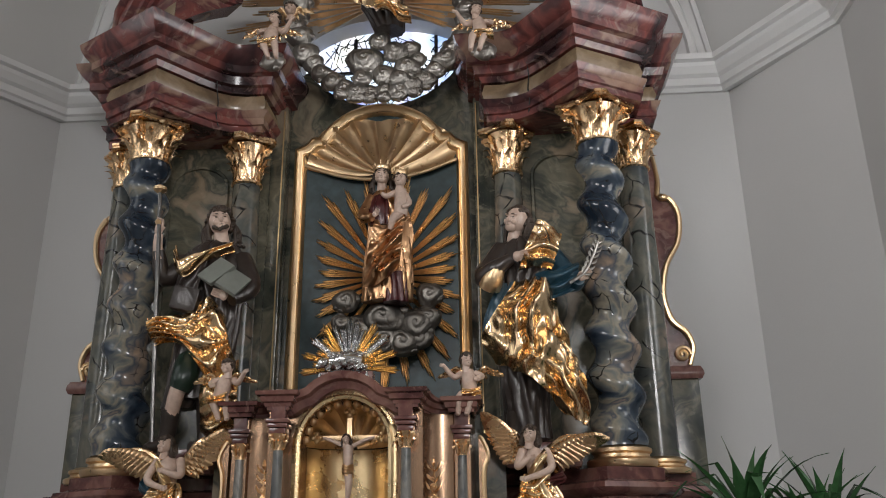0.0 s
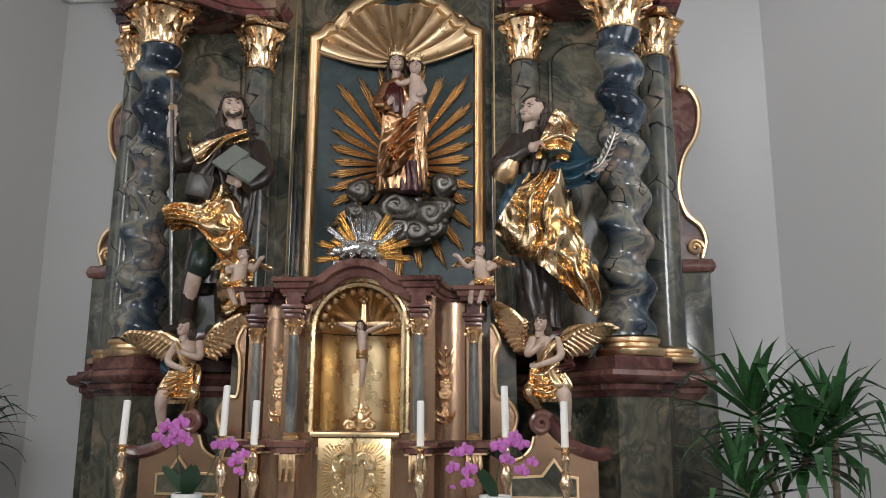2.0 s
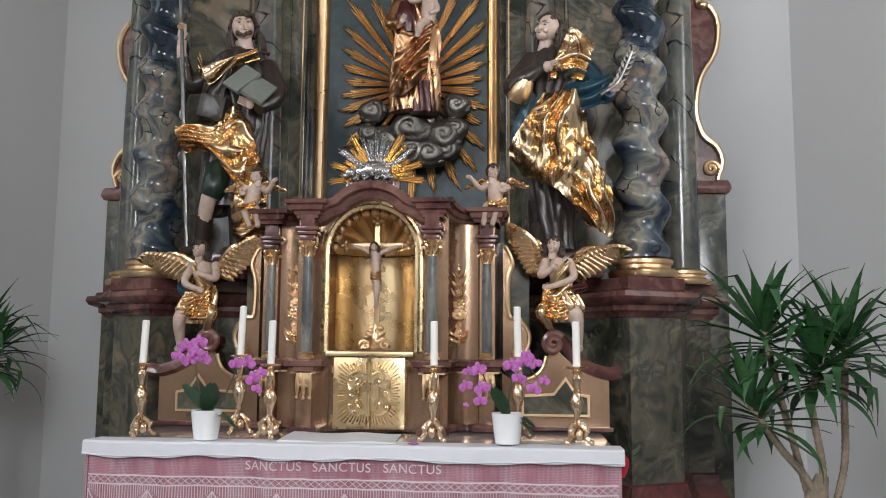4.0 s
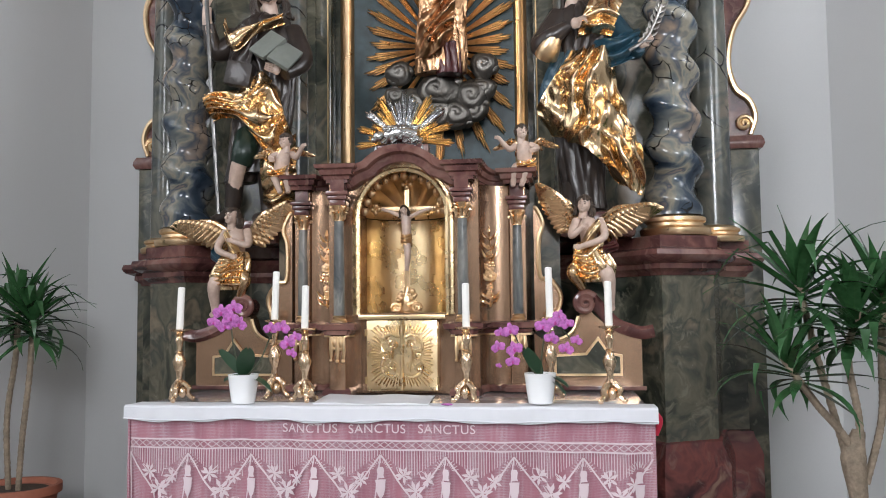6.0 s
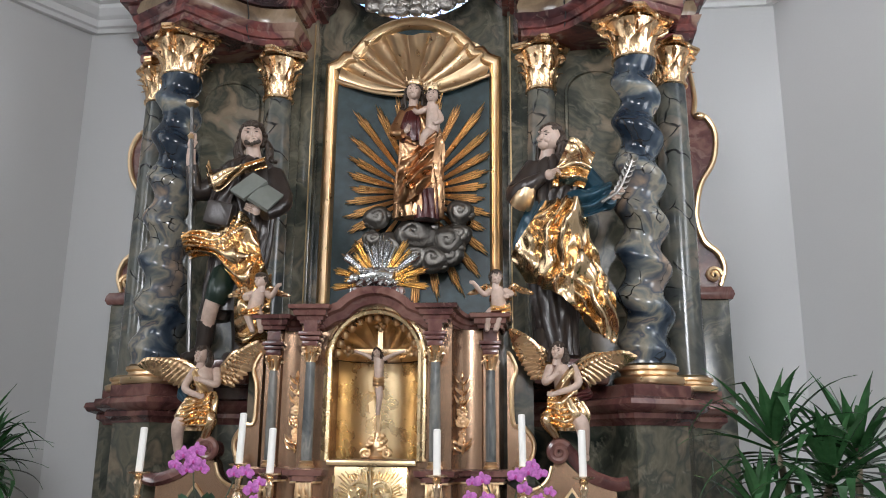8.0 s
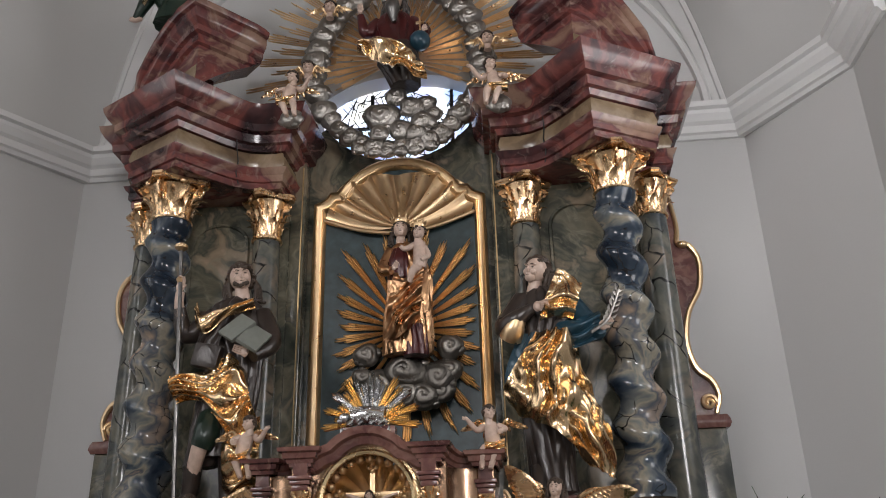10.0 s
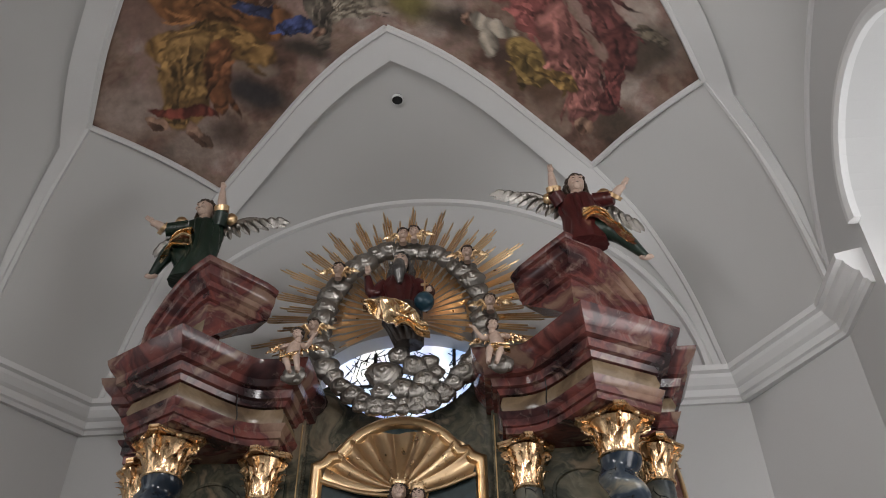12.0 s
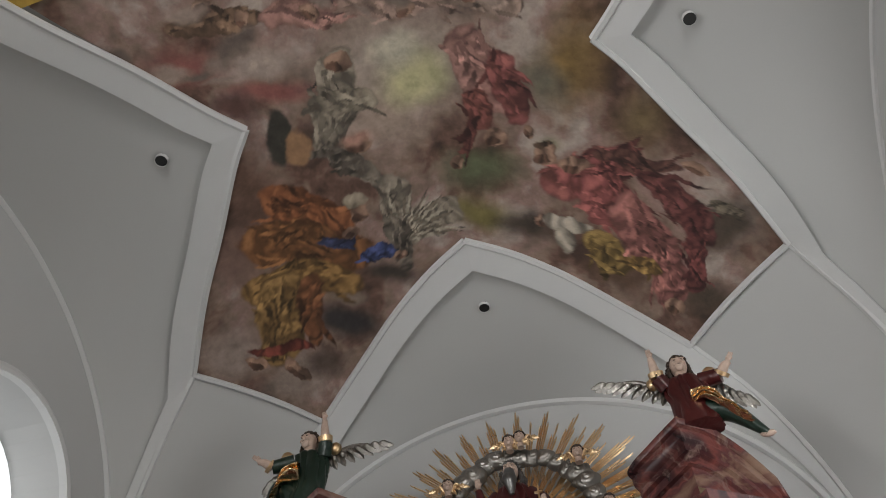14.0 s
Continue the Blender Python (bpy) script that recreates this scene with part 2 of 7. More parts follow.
def one_mesh(name, pieces, label="", category="", group="", loc=None, kind=""):
    """Several bmeshes of several materials as one single mesh object."""
    me = bpy.data.meshes.new(name)
    allbm = bmesh.new()
    mats = []
    for bm, m in pieces:
        if m not in mats:
            mats.append(m)
        finish(bm, True)
        for f in bm.faces:
            f.material_index = mats.index(m)
        tmp = bpy.data.meshes.new("tmp")
        bm.to_mesh(tmp)
        bm.free()
        allbm.from_mesh(tmp)
        bpy.data.meshes.remove(tmp)
    if loc:
        bmesh.ops.translate(allbm, vec=-Vector(loc), verts=allbm.verts)
    allbm.to_mesh(me)
    allbm.free()
    for m in mats:
        me.materials.append(m)
    ob = new(name, me)
    if loc:
        ob.location = loc
    return tagged(ob, label, category, group, kind)


def B():
    return bmesh.new()


def box(bm, x0, x1, y0, y1, z0, z1, bevel=0.0):
    x0, x1, y0, y1, z0, z1 = min(x0, x1), max(x0, x1), min(y0, y1), max(y0, y1), min(z0, z1), max(z0, z1)
    m = Matrix.LocRotScale(((x0 + x1) / 2, (y0 + y1) / 2, (z0 + z1) / 2), None, (x1 - x0, y1 - y0, z1 - z0))
    r = bmesh.ops.create_cube(bm, size=1, matrix=m)
    if bevel:
        es = list({e for v in r["verts"] for e in v.link_edges})
        bmesh.ops.bevel(bm, geom=es, offset=bevel, segments=2, affect="EDGES", profile=0.6)
    return bm


def skin(bm, rings, closed=True, cap=True):
    """Joins rings of points into a surface."""
    vs = [[bm.verts.new(p) for p in r] for r in rings]
    for a, b in zip(vs, vs[1:]):
        n = len(a)
        for i in range(n if closed else n - 1):
            j = (i + 1) % n
            bm.faces.new((a[i], a[j], b[j], b[i]))
    if cap and closed:
        for r in (vs[0], vs[-1]):
            try:
                bm.faces.new(r)
            except ValueError:
                pass
    return bm


def lathe(bm, prof, n=24, c=(0, 0, 0), a0=0.0, a1=2 * math.pi, sy=1.0):
    full = a1 - a0 > 6.28
    k = n if full else n + 1
    rings = [[(c[0] + r * math.cos(a0 + (a1 - a0) * i / n), c[1] + sy * r * math.sin(a0 + (a1 - a0) * i / n), c[2] + z) for i in range(k)] for r, z in prof]
    return skin(bm, rings, closed=full, cap=full)


def smooth_path(pts, k=6):
    """A Catmull-Rom curve through the points."""
    P = [Vector(p) for p in pts]
    P = [2 * P[0] - P[1], *P, 2 * P[-1] - P[-2]]
    out = []
    for i in range(1, len(P) - 2):
        a, b, c, d = P[i - 1:i + 3]
        for j in range(k):
            t = j / k
            out.append(0.5 * (2 * b + (c - a) * t + (2 * a - 5 * b + 4 * c - d) * t * t + (3 * b - a - 3 * c + d) * t ** 3))
    out.append(P[-2])
    return out


def tube(bm, pts, radii, n=8, k=5, flat=1.0):
    """A round limb through points, with a radius at each."""
    path = smooth_path(pts, k) if len(pts) > 2 and k > 1 else [Vector(p) for p in pts]
    m = len(path)
    rings, side = [], None
    for i, p in enumerate(path):
        u = i / (m - 1) * (len(radii) - 1)
        j = min(int(u), len(radii) - 2)
        r = radii[j] + (radii[j + 1] - radii[j]) * (u - j)
        d = (path[min(i + 1, m - 1)] - path[max(i - 1, 0)]).normalized()
        if side is None:
            side = d.orthogonal().normalized()
        side = (side - d * side.dot(d)).normalized()
        up = d.cross(side)
        rings.append([p + r * (math.cos(q) * side + flat * math.sin(q) * up) for q in (2 * math.pi * t / n for t in range(n))])
    return skin(bm, rings)


def prism(bm, outline, d0, d1, plane="xz"):
    """An outline in a plane, drawn out in depth."""
    def at(u, v, d):
        return (u, d, v) if plane == "xz" else (u, v, d) if plane == "xy" else (d, u, v)
    a = [bm.verts.new(at(u, v, d0)) for u, v in outline]
    b = [bm.verts.new(at(u, v, d1)) for u, v in outline]
    for i, j, k in tessellate_polygon([[Vector((u, v, 0)) for u, v in outline]]):
        bm.faces.new((a[i], a[j], a[k]))
        bm.faces.new((b[k], b[j], b[i]))
    for i in range(len(a)):
        j = (i + 1) % len(a)
        bm.faces.new((a[i], b[i], b[j], a[j]))
    return bm


def moulding(bm, prof, path, normal=(0, 0, 1), closed=False):
    """A profile (out, up) swept along a flat path with mitred corners; out is to the path's right, up along the normal."""
    N = Vector(normal)
    P = [Vector(p) for p in path]
    rings = []
    for i, p in enumerate(P):
        a = P[i - 1] if (i or closed) else None
        b = P[(i + 1) % len(P)] if (i < len(P) - 1 or closed) else None
        d0 = (p - a).normalized() if a is not None else (b - p).normalized()
        d1 = (b - p).normalized() if b is not None else d0
        n0, n1 = d0.cross(N), d1.cross(N)
        s = (n0 + n1)
        s = s.normalized() / max(0.35, s.normalized().dot(n0)) if s.length > 1e-4 else n0
        rings.append([p + s * o + N * u for o, u in prof])
    if closed:
        rings.append(rings[0])
    skin(bm, rings, closed=True, cap=not closed)
    bmesh.ops.remove_doubles(bm, verts=bm.verts, dist=1e-5)
    return bm


BALLS = {}


def blob(bm, c, r, turn=(0, 0, 0), n=14):
    """An ellipsoid, written straight from a kept unit ball."""
    r = (r, r, r) if isinstance(r, (int, float)) else r
    if n not in BALLS:
        m = max(5, n * 2 // 3)
        BALLS[n] = [[(math.sin(math.pi * j / m) * math.cos(2 * math.pi * i / n), math.sin(math.pi * j / m) * math.sin(2 * math.pi * i / n), math.cos(math.pi * j / m)) for i in range(n)] for j in range(1, m)]
    m = Matrix.LocRotScale(c, Euler([radians(a) for a in turn]), r)
    vs = [[bm.verts.new(m @ Vector(p)) for p in row] for row in BALLS[n]]
    top, low = bm.verts.new(m @ Vector((0, 0, 1))), bm.verts.new(m @ Vector((0, 0, -1)))
    for a, b in zip(vs, vs[1:]):
        for i in range(n):
            bm.faces.new((a[i], a[(i + 1) % n], b[(i + 1) % n], b[i]))
    for i in range(n):
        bm.faces.new((top, vs[0][(i + 1) % n], vs[0][i]))
        bm.faces.new((low, vs[-1][i], vs[-1][(i + 1) % n]))
    return bm


def fan_ray(bm, c, ang, r0, r1, w, depth=0.02):
    """One gilded ray: a narrow ridged bar in the xz plane."""
    d, s = Vector((math.cos(ang), 0, math.sin(ang))), Vector((-math.sin(ang), 0, math.cos(ang)))
    c = Vector(c)
    rings = []
    for r, k in ((r0, 0.3), (r0 + (r1 - r0) * 0.93, 1.0), (r1, 0.25)):
        p = c + d * r
        rings.append([p - s * w * k, p + Vector((0, -depth, 0)), p + s * w * k, p + Vector((0, 0.006, 0))])
    return skin(bm, rings)


def rays(parent, c, ang, r0, r1, w, rng, k=4):
    """A bundle of separate rays of uneven length, side by side."""
    for i in range(k):
        o = (i - (k - 1) / 2)
        part("ray", fan_ray(B(), c, ang + o * w / r1 * 1.3, r0, r1 * (1 - 0.09 * abs(o) - rng.random() * 0.07), w * 0.5, 0.012), GOLD, parent, smooth=False)


def arc(cx, cz, rx, rz, a0, a1, n):
    return [(cx + rx * math.cos(radians(a0 + (a1 - a0) * i / n)), cz + rz * math.sin(radians(a0 + (a1 - a0) * i / n))) for i in range(n + 1)]


# ---- the chancel: floor, walls, cornice, vault ----
WX, BACK, TOP = 3.4, 6.35, 5.05


def setting(name, bm, material, label, smooth=False, category=""):
    return tagged(part(name, bm, material, None, label, smooth), kind="structure", category=category)


setting("floor", box(B(), -6, 6, -10, 8, -0.2, 0), STONE, "worn stone slab floor of the chancel", category="floor")
# walls as slabs with thickness; the back wall holds the round-headed stained window
WIN = [(-0.75, 5.08)] + arc(0, 5.55, 0.75, 0.38, 180, 0, 16) + [(0.75, 5.08)]
bm = prism(B(), [(-2.85, -0.1), (-2.85, 8.6), (0, 8.6), (0, 5.93)] + arc(0, 5.55, 0.75, 0.38, 90, 180, 8)[1:] + [(-0.75, 5.08), (0, 5.08), (0, -0.1)], BACK, BACK + 0.5)
prism(bm, [(2.85, -0.1), (2.85, 8.6), (0, 8.6), (0, 5.93)] + arc(0, 5.55, 0.75, 0.38, 90, 0, 8)[1:] + [(0.75, 5.08), (0, 5.08), (0, -0.1)], BACK, BACK + 0.5)
setting("wall_back", bm, PLASTER, "plain white plastered wall behind the altar", category="wall")
for s, side in ((1, "right"), (-1, "left")):
    bm = B()
    prism(bm, [(2.83 * s, BACK + 0.02), (WX * s, 5.42), ((WX + 0.5) * s, 5.6), (2.95 * s, BACK + 0.5)], -0.1, 8.6, "xy")
    setting("wall_apse_" + side, bm, PLASTER, "plain white plastered slanting wall of the apse", category="wall")
    # the side wall with a tall round-headed window through it
    head = arc(3.85, 5.5, 0.83, 0.83, 0, 180, 20)
    hole = [(4.68, 2.6)] + head + [(3.02, 2.6)]
    bm = B()
    prism(bm, [(5.42, -0.1), (5.42, 8.6), (3.85, 8.6)] + [p for p in head if p[0] >= 3.8499][::-1] + [(4.68, 2.6), (3.85, 2.6), (3.85, -0.1)], WX * s, (WX + 0.55) * s, "yz")
    prism(bm, [(0.6, -0.1), (0.6, 8.6), (3.85, 8.6)] + [p for p in head if p[0] <= 3.8501] + [(3.02, 2.6), (3.85, 2.6), (3.85, -0.1)], WX * s, (WX + 0.55) * s, "yz")
    setting("wall_" + side, bm, PLASTER, "white plastered side wall with a tall arched window", category="wall")
    bm = B()
    moulding(bm, [(-0.02, 0), (0.06, 0.0), (0.06, 0.05), (0.02, 0.07), (-0.02, 0.07)], [((WX - 0.0) * s, y, z) for y, z in hole[1:-1]], (-s, 0, 0))
    setting("trim_window_" + side, bm, STUCCO, "white stucco moulding round the window arch")

# unseen nave shell, added for bounce and reflections; its tone sets the fill
NAVE = plain("nave_plaster", (0.32, 0.31, 0.29), 0.85, 0, 60, 0.05, 0.05)
bm = box(B(), -5.0, -4.6, -8, 0.6, -0.1, 8.6)
setting("wall_unseen_nave_left", bm, NAVE, "unseen plain nave wall, added to close the room")
bm = box(B(), 4.6, 5.0, -8, 0.6, -0.1, 8.6)
setting("wall_unseen_nave_right", bm, NAVE, "unseen plain nave wall, added to close the room")
bm = box(B(), -5, 5, -8.4, -8, -0.1, 8.6)
setting("wall_unseen_nave_end", bm, NAVE, "unseen plain end wall, added to close the room")
bm = box(B(), -5, -WX - 0.5, 0.3, 0.62, -0.1, 8.6)
box(bm, WX + 0.5, 5, 0.3, 0.62, -0.1, 8.6)
setting("wall_unseen_return", bm, NAVE, "unseen plain return wall, added to close the room")
# unseen slab, added to shut out the sky above vault and nave
setting("roof", box(B(), -5.2, 5.2, -10.4, 7.2, 8.62, 8.8), NAVE, "unseen plain slab over the vault, added to close the room")

CORN = [(-0.02, 0.0), (0.03, 0.0), (0.045, 0.03), (0.07, 0.04), (0.075, 0.1), (0.11, 0.12), (0.15, 0.17), (0.16, 0.2), (0.2, 0.21), (0.2, 0.26), (0.02, 0.3), (-0.02, 0.3)]
for s, side in ((1, "right"), (-1, "left")):
    pts = [(0.9 * s, BACK, TOP), (2.8 * s, BACK, TOP), (WX * s, 5.42, TOP), (WX * s, 4.78, TOP)]
    bm = moulding(B(), CORN if s > 0 else [(-o, u) for o, u in CORN], pts)
    setting("trim_cornice_" + side, bm, STUCCO, "white moulded stucco cornice under the vault")


def vault(x, y):
    return 8.185 - 0.082 * x * x - 0.0555 * max(y - 2.9, 0) ** 2


# outline of the painted field, right half, from the back point round to the front
EDGE1 = smooth_path([(0, 4.53, 0), (0.42, 4.77, 0), (0.83, 5.06, 0), (1.28, 5.43, 0), (1.82, 5.86, 0)], 5)
EDGE2 = smooth_path([(1.82, 5.86, 0), (2.11, 5.52, 0), (2.41, 5.19, 0), (2.73, 4.85, 0)], 4)
EDGE3 = smooth_path([(2.73, 4.85, 0), (2.4, 4.24, 0), (2.03, 3.68, 0), (1.7, 3.16, 0), (1.48, 2.88, 0)], 5)
EDGE4 = [Vector((p.x, 5.76 - p.y, 0)) for p in EDGE3[::-1]]


def lift(p, dz=0.0):
    return Vector((p[0], p[1], vault(p[0], p[1]) + dz))


right = EDGE1 + EDGE2[1:] + EDGE3[1:] + EDGE4[1:]
right = [Vector((p.x, p.y, 0)) for p in right] + [Vector((2.9, 0.6, 0))]


def field_grid(half):
    """The field as strips from the middle line out to its outline, row by row of the outline's y."""
    bm = B()
    rows = []
    ys = [0.6 + i * (5.86 - 0.6) / 420 for i in range(421)]
    for y in ys:
        xs = []
        for a, b in zip(half, half[1:]):
            if (a.y - y) * (b.y - y) <= 0 and abs(a.y - b.y) > 1e-6:
                xs.append(a.x + (b.x - a.x) * (y - a.y) / (b.y - a.y))
        xs.sort()
        inner = 0.0 if y <= 4.53 else xs[0]
        outer = xs[-1] if xs else inner
        rows.append((y, inner, outer))
    for sgn in (1, -1):
        skin(bm, [[lift((sgn * (i0 + (i1 - i0) * k / 190), y)) for k in range(191)] for y, i0, i1 in rows], closed=False)
    bmesh.ops.remove_doubles(bm, verts=bm.verts, dist=1e-5)
    return bm


def fresco_colour(x, y):
    """The fresco's paint at a point of the vault: drifting cloud with broad robed masses."""
    w1 = noise.fractal((x * 1.6, y * 1.6, 3.0), 0.8, 2.0, 6)
    w2 = noise.fractal((x * 1.6 + 9, y * 1.6, 7.0), 0.8, 2.0, 6)
    u, v = x + 0.09 * w1, y + 0.09 * w2
    t = 0.5 + 0.62 * noise.fractal((u * 1.5, v * 1.5, 1.0), 0.75, 2.0, 7)
    stops = ((0.1, (0.07, 0.04, 0.03)), (0.32, (0.17, 0.095, 0.07)), (0.5, (0.25, 0.175, 0.135)), (0.66, (0.3, 0.19, 0.16)), (0.9, (0.42, 0.34, 0.29)))
    col = Vector(stops[0][1])
    for (pa, ca), (pb, cb) in zip(stops, stops[1:]):
        if t > pa:
            k = min(1, (t - pa) / (pb - pa))
            col = Vector(ca).lerp(Vector(cb), k)
    for cx, cy, rx, ry, ang, c, hard in PAINT:
        dx, dy = u - cx, v - cy
        if abs(dx) + abs(dy) > 2.2 * max(rx, ry):
            continue
        ca, sa = math.cos(radians(ang)), math.sin(radians(ang))
        a, b = (dx * ca + dy * sa) / rx, (-dx * sa + dy * ca) / ry
        d = math.hypot(a, b)
        if d >= 1:
            continue
        k = min(1, (1 - d) / max(hard if hard > 0.7 else hard * 0.4, 0.02))
        k = k * k * (3 - 2 * k)
        if hard < 0.7:
            lo = 1.6 if rx > ry else 5.5
            f = noise.fractal((a * rx * (7 - lo) * 0.75 + cx, b * ry * (1.5 + lo) * 0.75, cy), 1.0, 2.0, 3)
            q_ = math.sin(7.0 * f + 3.0 * a)
            g = 0.9 + 0.5 * q_ * abs(q_) ** 0.3 + 0.35 * (-a * 0.5 + b * 0.3)
            g *= 1 - 0.4 * max(0, d - 0.72) / 0.28
        else:
            g = 1 + 0.25 * w1
        col = col.lerp(Vector(c) * min(1.6, max(0.3, g)), k)
    h = 0.95 + 0.26 * noise.fractal((x * 8, y * 8, 2.0), 0.7, 2.0, 4)
    return col * h


def fresco_material():
    n = Nodes("ceiling_fresco")
    paint = n.add("VertexColor", layer_name="paint").outputs["Color"]
    streak = n.noise(16, 6, 0.75, 1.6)
    col = n.mix(0.25, paint, n.ramp(streak, [(0.3, (0.3, 0.3, 0.3)), (0.7, (0.72, 0.72, 0.72))]), "OVERLAY")
    n.bump(streak, 0.05)
    return n.done(col, 0.75)


PAINT = []


def dab(*stroke):
    """One mass of paint: centre x, y, half sizes, turn, colour, softness."""
    PAINT.append(stroke)


def robe(x0, y0, x1, y1, w, c, seed, k=14, bow=0.12):
    """A robed mass from one point to another: overlapping base dabs, then long curved folds, lit and shaded."""
    rg = random.Random(seed)
    L, ang = math.hypot(x1 - x0, y1 - y0), math.degrees(math.atan2(y1 - y0, x1 - x0))
    for i in range(4):
        t = (i + 0.5) / 4
        dab(x0 + (x1 - x0) * t, y0 + (y1 - y0) * t, L * 0.3 + 0.3 * w, w * (0.95 - 0.3 * abs(t - 0.5)), ang + rg.uniform(-12, 12), c, 0.4)
    for i in range(k):
        t, o = rg.uniform(0.05, 0.95), rg.uniform(-0.75, 0.75)
        f = rg.choice((0.42, 0.55, 0.7, 1.2, 1.4))
        px, py = x0 + (x1 - x0) * t - (y1 - y0) / L * w * o, y0 + (y1 - y0) * t + (x1 - x0) / L * w * o
        dab(px, py, rg.uniform(0.1, 0.26) * (0.5 + L), rg.uniform(0.014, 0.034), ang + rg.uniform(-40, 40) + 60 * bow * o, tuple(min(0.5, q * f) for q in c), 0.5)


def bare(x, y, r, ang=0, long=1.0):
    """Bare painted skin with a shaded side."""
    dab(x, y, r * long, r, ang, (0.33, 0.2, 0.14), 0.35)
    dab(x - 0.3 * r, y + 0.35 * r, r * long * 0.7, r * 0.5, ang, (0.14, 0.075, 0.05), 0.6)


# ground: drifting clouds, warm to the front, dark towards the back points
dab(-0.1, 2.75, 1.2, 0.8, 0, (0.42, 0.34, 0.28), 1.0)
dab(-0.35, 3.2, 0.6, 0.5, 0, (0.4, 0.3, 0.24), 1.0)
dab(0.0, 2.9, 0.42, 0.36, 0, (0.52, 0.48, 0.27), 0.8)
dab(-0.1, 2.6, 0.3, 0.24, 0, (0.54, 0.49, 0.38), 0.9)
dab(-1.2, 2.36, 0.55, 0.24, 15, (0.42, 0.33, 0.28), 0.8)
dab(-1.16, 2.66, 0.5, 0.16, 20, (0.27, 0.1, 0.085), 0.8)
dab(-1.5, 2.7, 0.3, 0.2, 20, (0.12, 0.06, 0.05), 0.8)
dab(-1.7, 2.2, 0.5, 0.25, 20, (0.24, 0.09, 0.075), 0.9)
dab(-1.65, 3.4, 0.42, 0.55, 10, (0.15, 0.085, 0.06), 0.9)
dab(-2.0, 3.95, 0.4, 0.45, 20, (0.2, 0.12, 0.095), 0.9)
dab(-2.35, 4.85, 0.42, 0.35, 30, (0.34, 0.26, 0.22), 0.8)
dab(-1.95, 5.35, 0.4, 0.3, 20, (0.3, 0.23, 0.19), 0.8)
dab(-1.29, 5.0, 0.42, 0.24, 30, (0.035, 0.03, 0.03), 0.8)
dab(-1.6, 5.3, 0.4, 0.22, 30, (0.1, 0.07, 0.055), 0.9)
dab(-0.75, 4.65, 0.45, 0.14, 40, (0.05, 0.038, 0.03), 0.8)
dab(-1.2, 4.75, 0.2, 0.12, 20, (0.25, 0.19, 0.15), 0.8)
dab(1.28, 3.06, 0.4, 0.75, 25, (0.2, 0.125, 0.045), 0.9)
dab(1.75, 3.65, 0.35, 0.4, 25, (0.16, 0.11, 0.055), 0.9)
dab(1.0, 3.2, 0.3, 0.35, 0, (0.16, 0.14, 0.1), 0.9)
dab(0.32, 3.88, 0.6, 0.3, 10, (0.11, 0.12, 0.065), 0.9)
dab(0.26, 4.3, 0.42, 0.24, 20, (0.17, 0.14, 0.05), 0.8)
dab(0.6, 4.5, 0.42, 0.2, 30, (0.055, 0.04, 0.03), 0.9)
dab(2.3, 4.7, 0.4, 0.5, 50, (0.075, 0.055, 0.04), 0.8)
dab(2.05, 5.4, 0.35, 0.35, 50, (0.07, 0.05, 0.035), 0.9)
dab(1.3, 5.15, 0.5, 0.2, 38, (0.13, 0.075, 0.05), 0.9)
# the grey seated form and the pale eagle below it
robe(-0.58, 2.62, -0.85, 3.25, 0.2, (0.24, 0.2, 0.155), 3, 12)
robe(-0.85, 2.9, -0.45, 2.95, 0.13, (0.3, 0.25, 0.19), 4, 8)
robe(-0.9, 3.3, -0.6, 3.72, 0.09, (0.2, 0.165, 0.13), 5, 8)
bare(-0.56, 2.6, 0.09, 40, 1.4)
bare(-0.62, 3.38, 0.1, 20, 1.3)
dab(-0.62, 3.32, 0.2, 0.1, 10, (0.4, 0.22, 0.17), 0.8)
dab(-1.26, 3.07, 0.14, 0.28, 15, (0.05, 0.045, 0.035), 0.7)
dab(-1.12, 3.2, 0.14, 0.17, 15, (0.3, 0.17, 0.09), 0.7)
robe(-0.55, 4.3, -0.5, 3.8, 0.17, (0.27, 0.225, 0.175), 6, 10)
robe(-0.45, 4.35, 0.0, 4.2, 0.16, (0.24, 0.2, 0.155), 7, 8)
for i in range(22):
    a = radians(-100 + 108 * i / 21)
    r = 0.5 + 0.12 * math.sin(i * 1.7)
    dab(-0.52 + 0.5 * r * math.cos(a) * 1.1, 4.42 + 0.55 * r * math.sin(a), r * 0.42, 0.017, math.degrees(a), (0.36, 0.31, 0.24) if i % 2 else (0.15, 0.12, 0.09), 0.5)
robe(-0.52, 4.2, -0.58, 4.62, 0.1, (0.17, 0.14, 0.11), 8, 10)
# the kneeling form in orange and ochre
robe(-1.5, 3.62, -1.05, 4.0, 0.24, (0.25, 0.095, 0.04), 11, 14)
robe(-1.75, 3.95, -1.0, 4.3, 0.26, (0.26, 0.115, 0.045), 12, 18)
robe(-1.95, 4.35, -1.2, 4.55, 0.22, (0.3, 0.17, 0.06), 13, 16)
robe(-1.75, 4.45, -1.95, 4.98, 0.3, (0.3, 0.175, 0.065), 14, 20)
robe(-1.5, 4.55, -1.6, 5.02, 0.15, (0.22, 0.09, 0.04), 15, 10)
dab(-1.95, 4.98, 0.34, 0.06, 25, (0.2, 0.05, 0.035), 0.4)
robe(-1.2, 4.12, -0.98, 4.17, 0.07, (0.06, 0.075, 0.17), 16, 5)
robe(-0.9, 4.36, -0.7, 4.42, 0.075, (0.045, 0.06, 0.15), 17, 5)
bare(-0.84, 3.95, 0.085, 30)
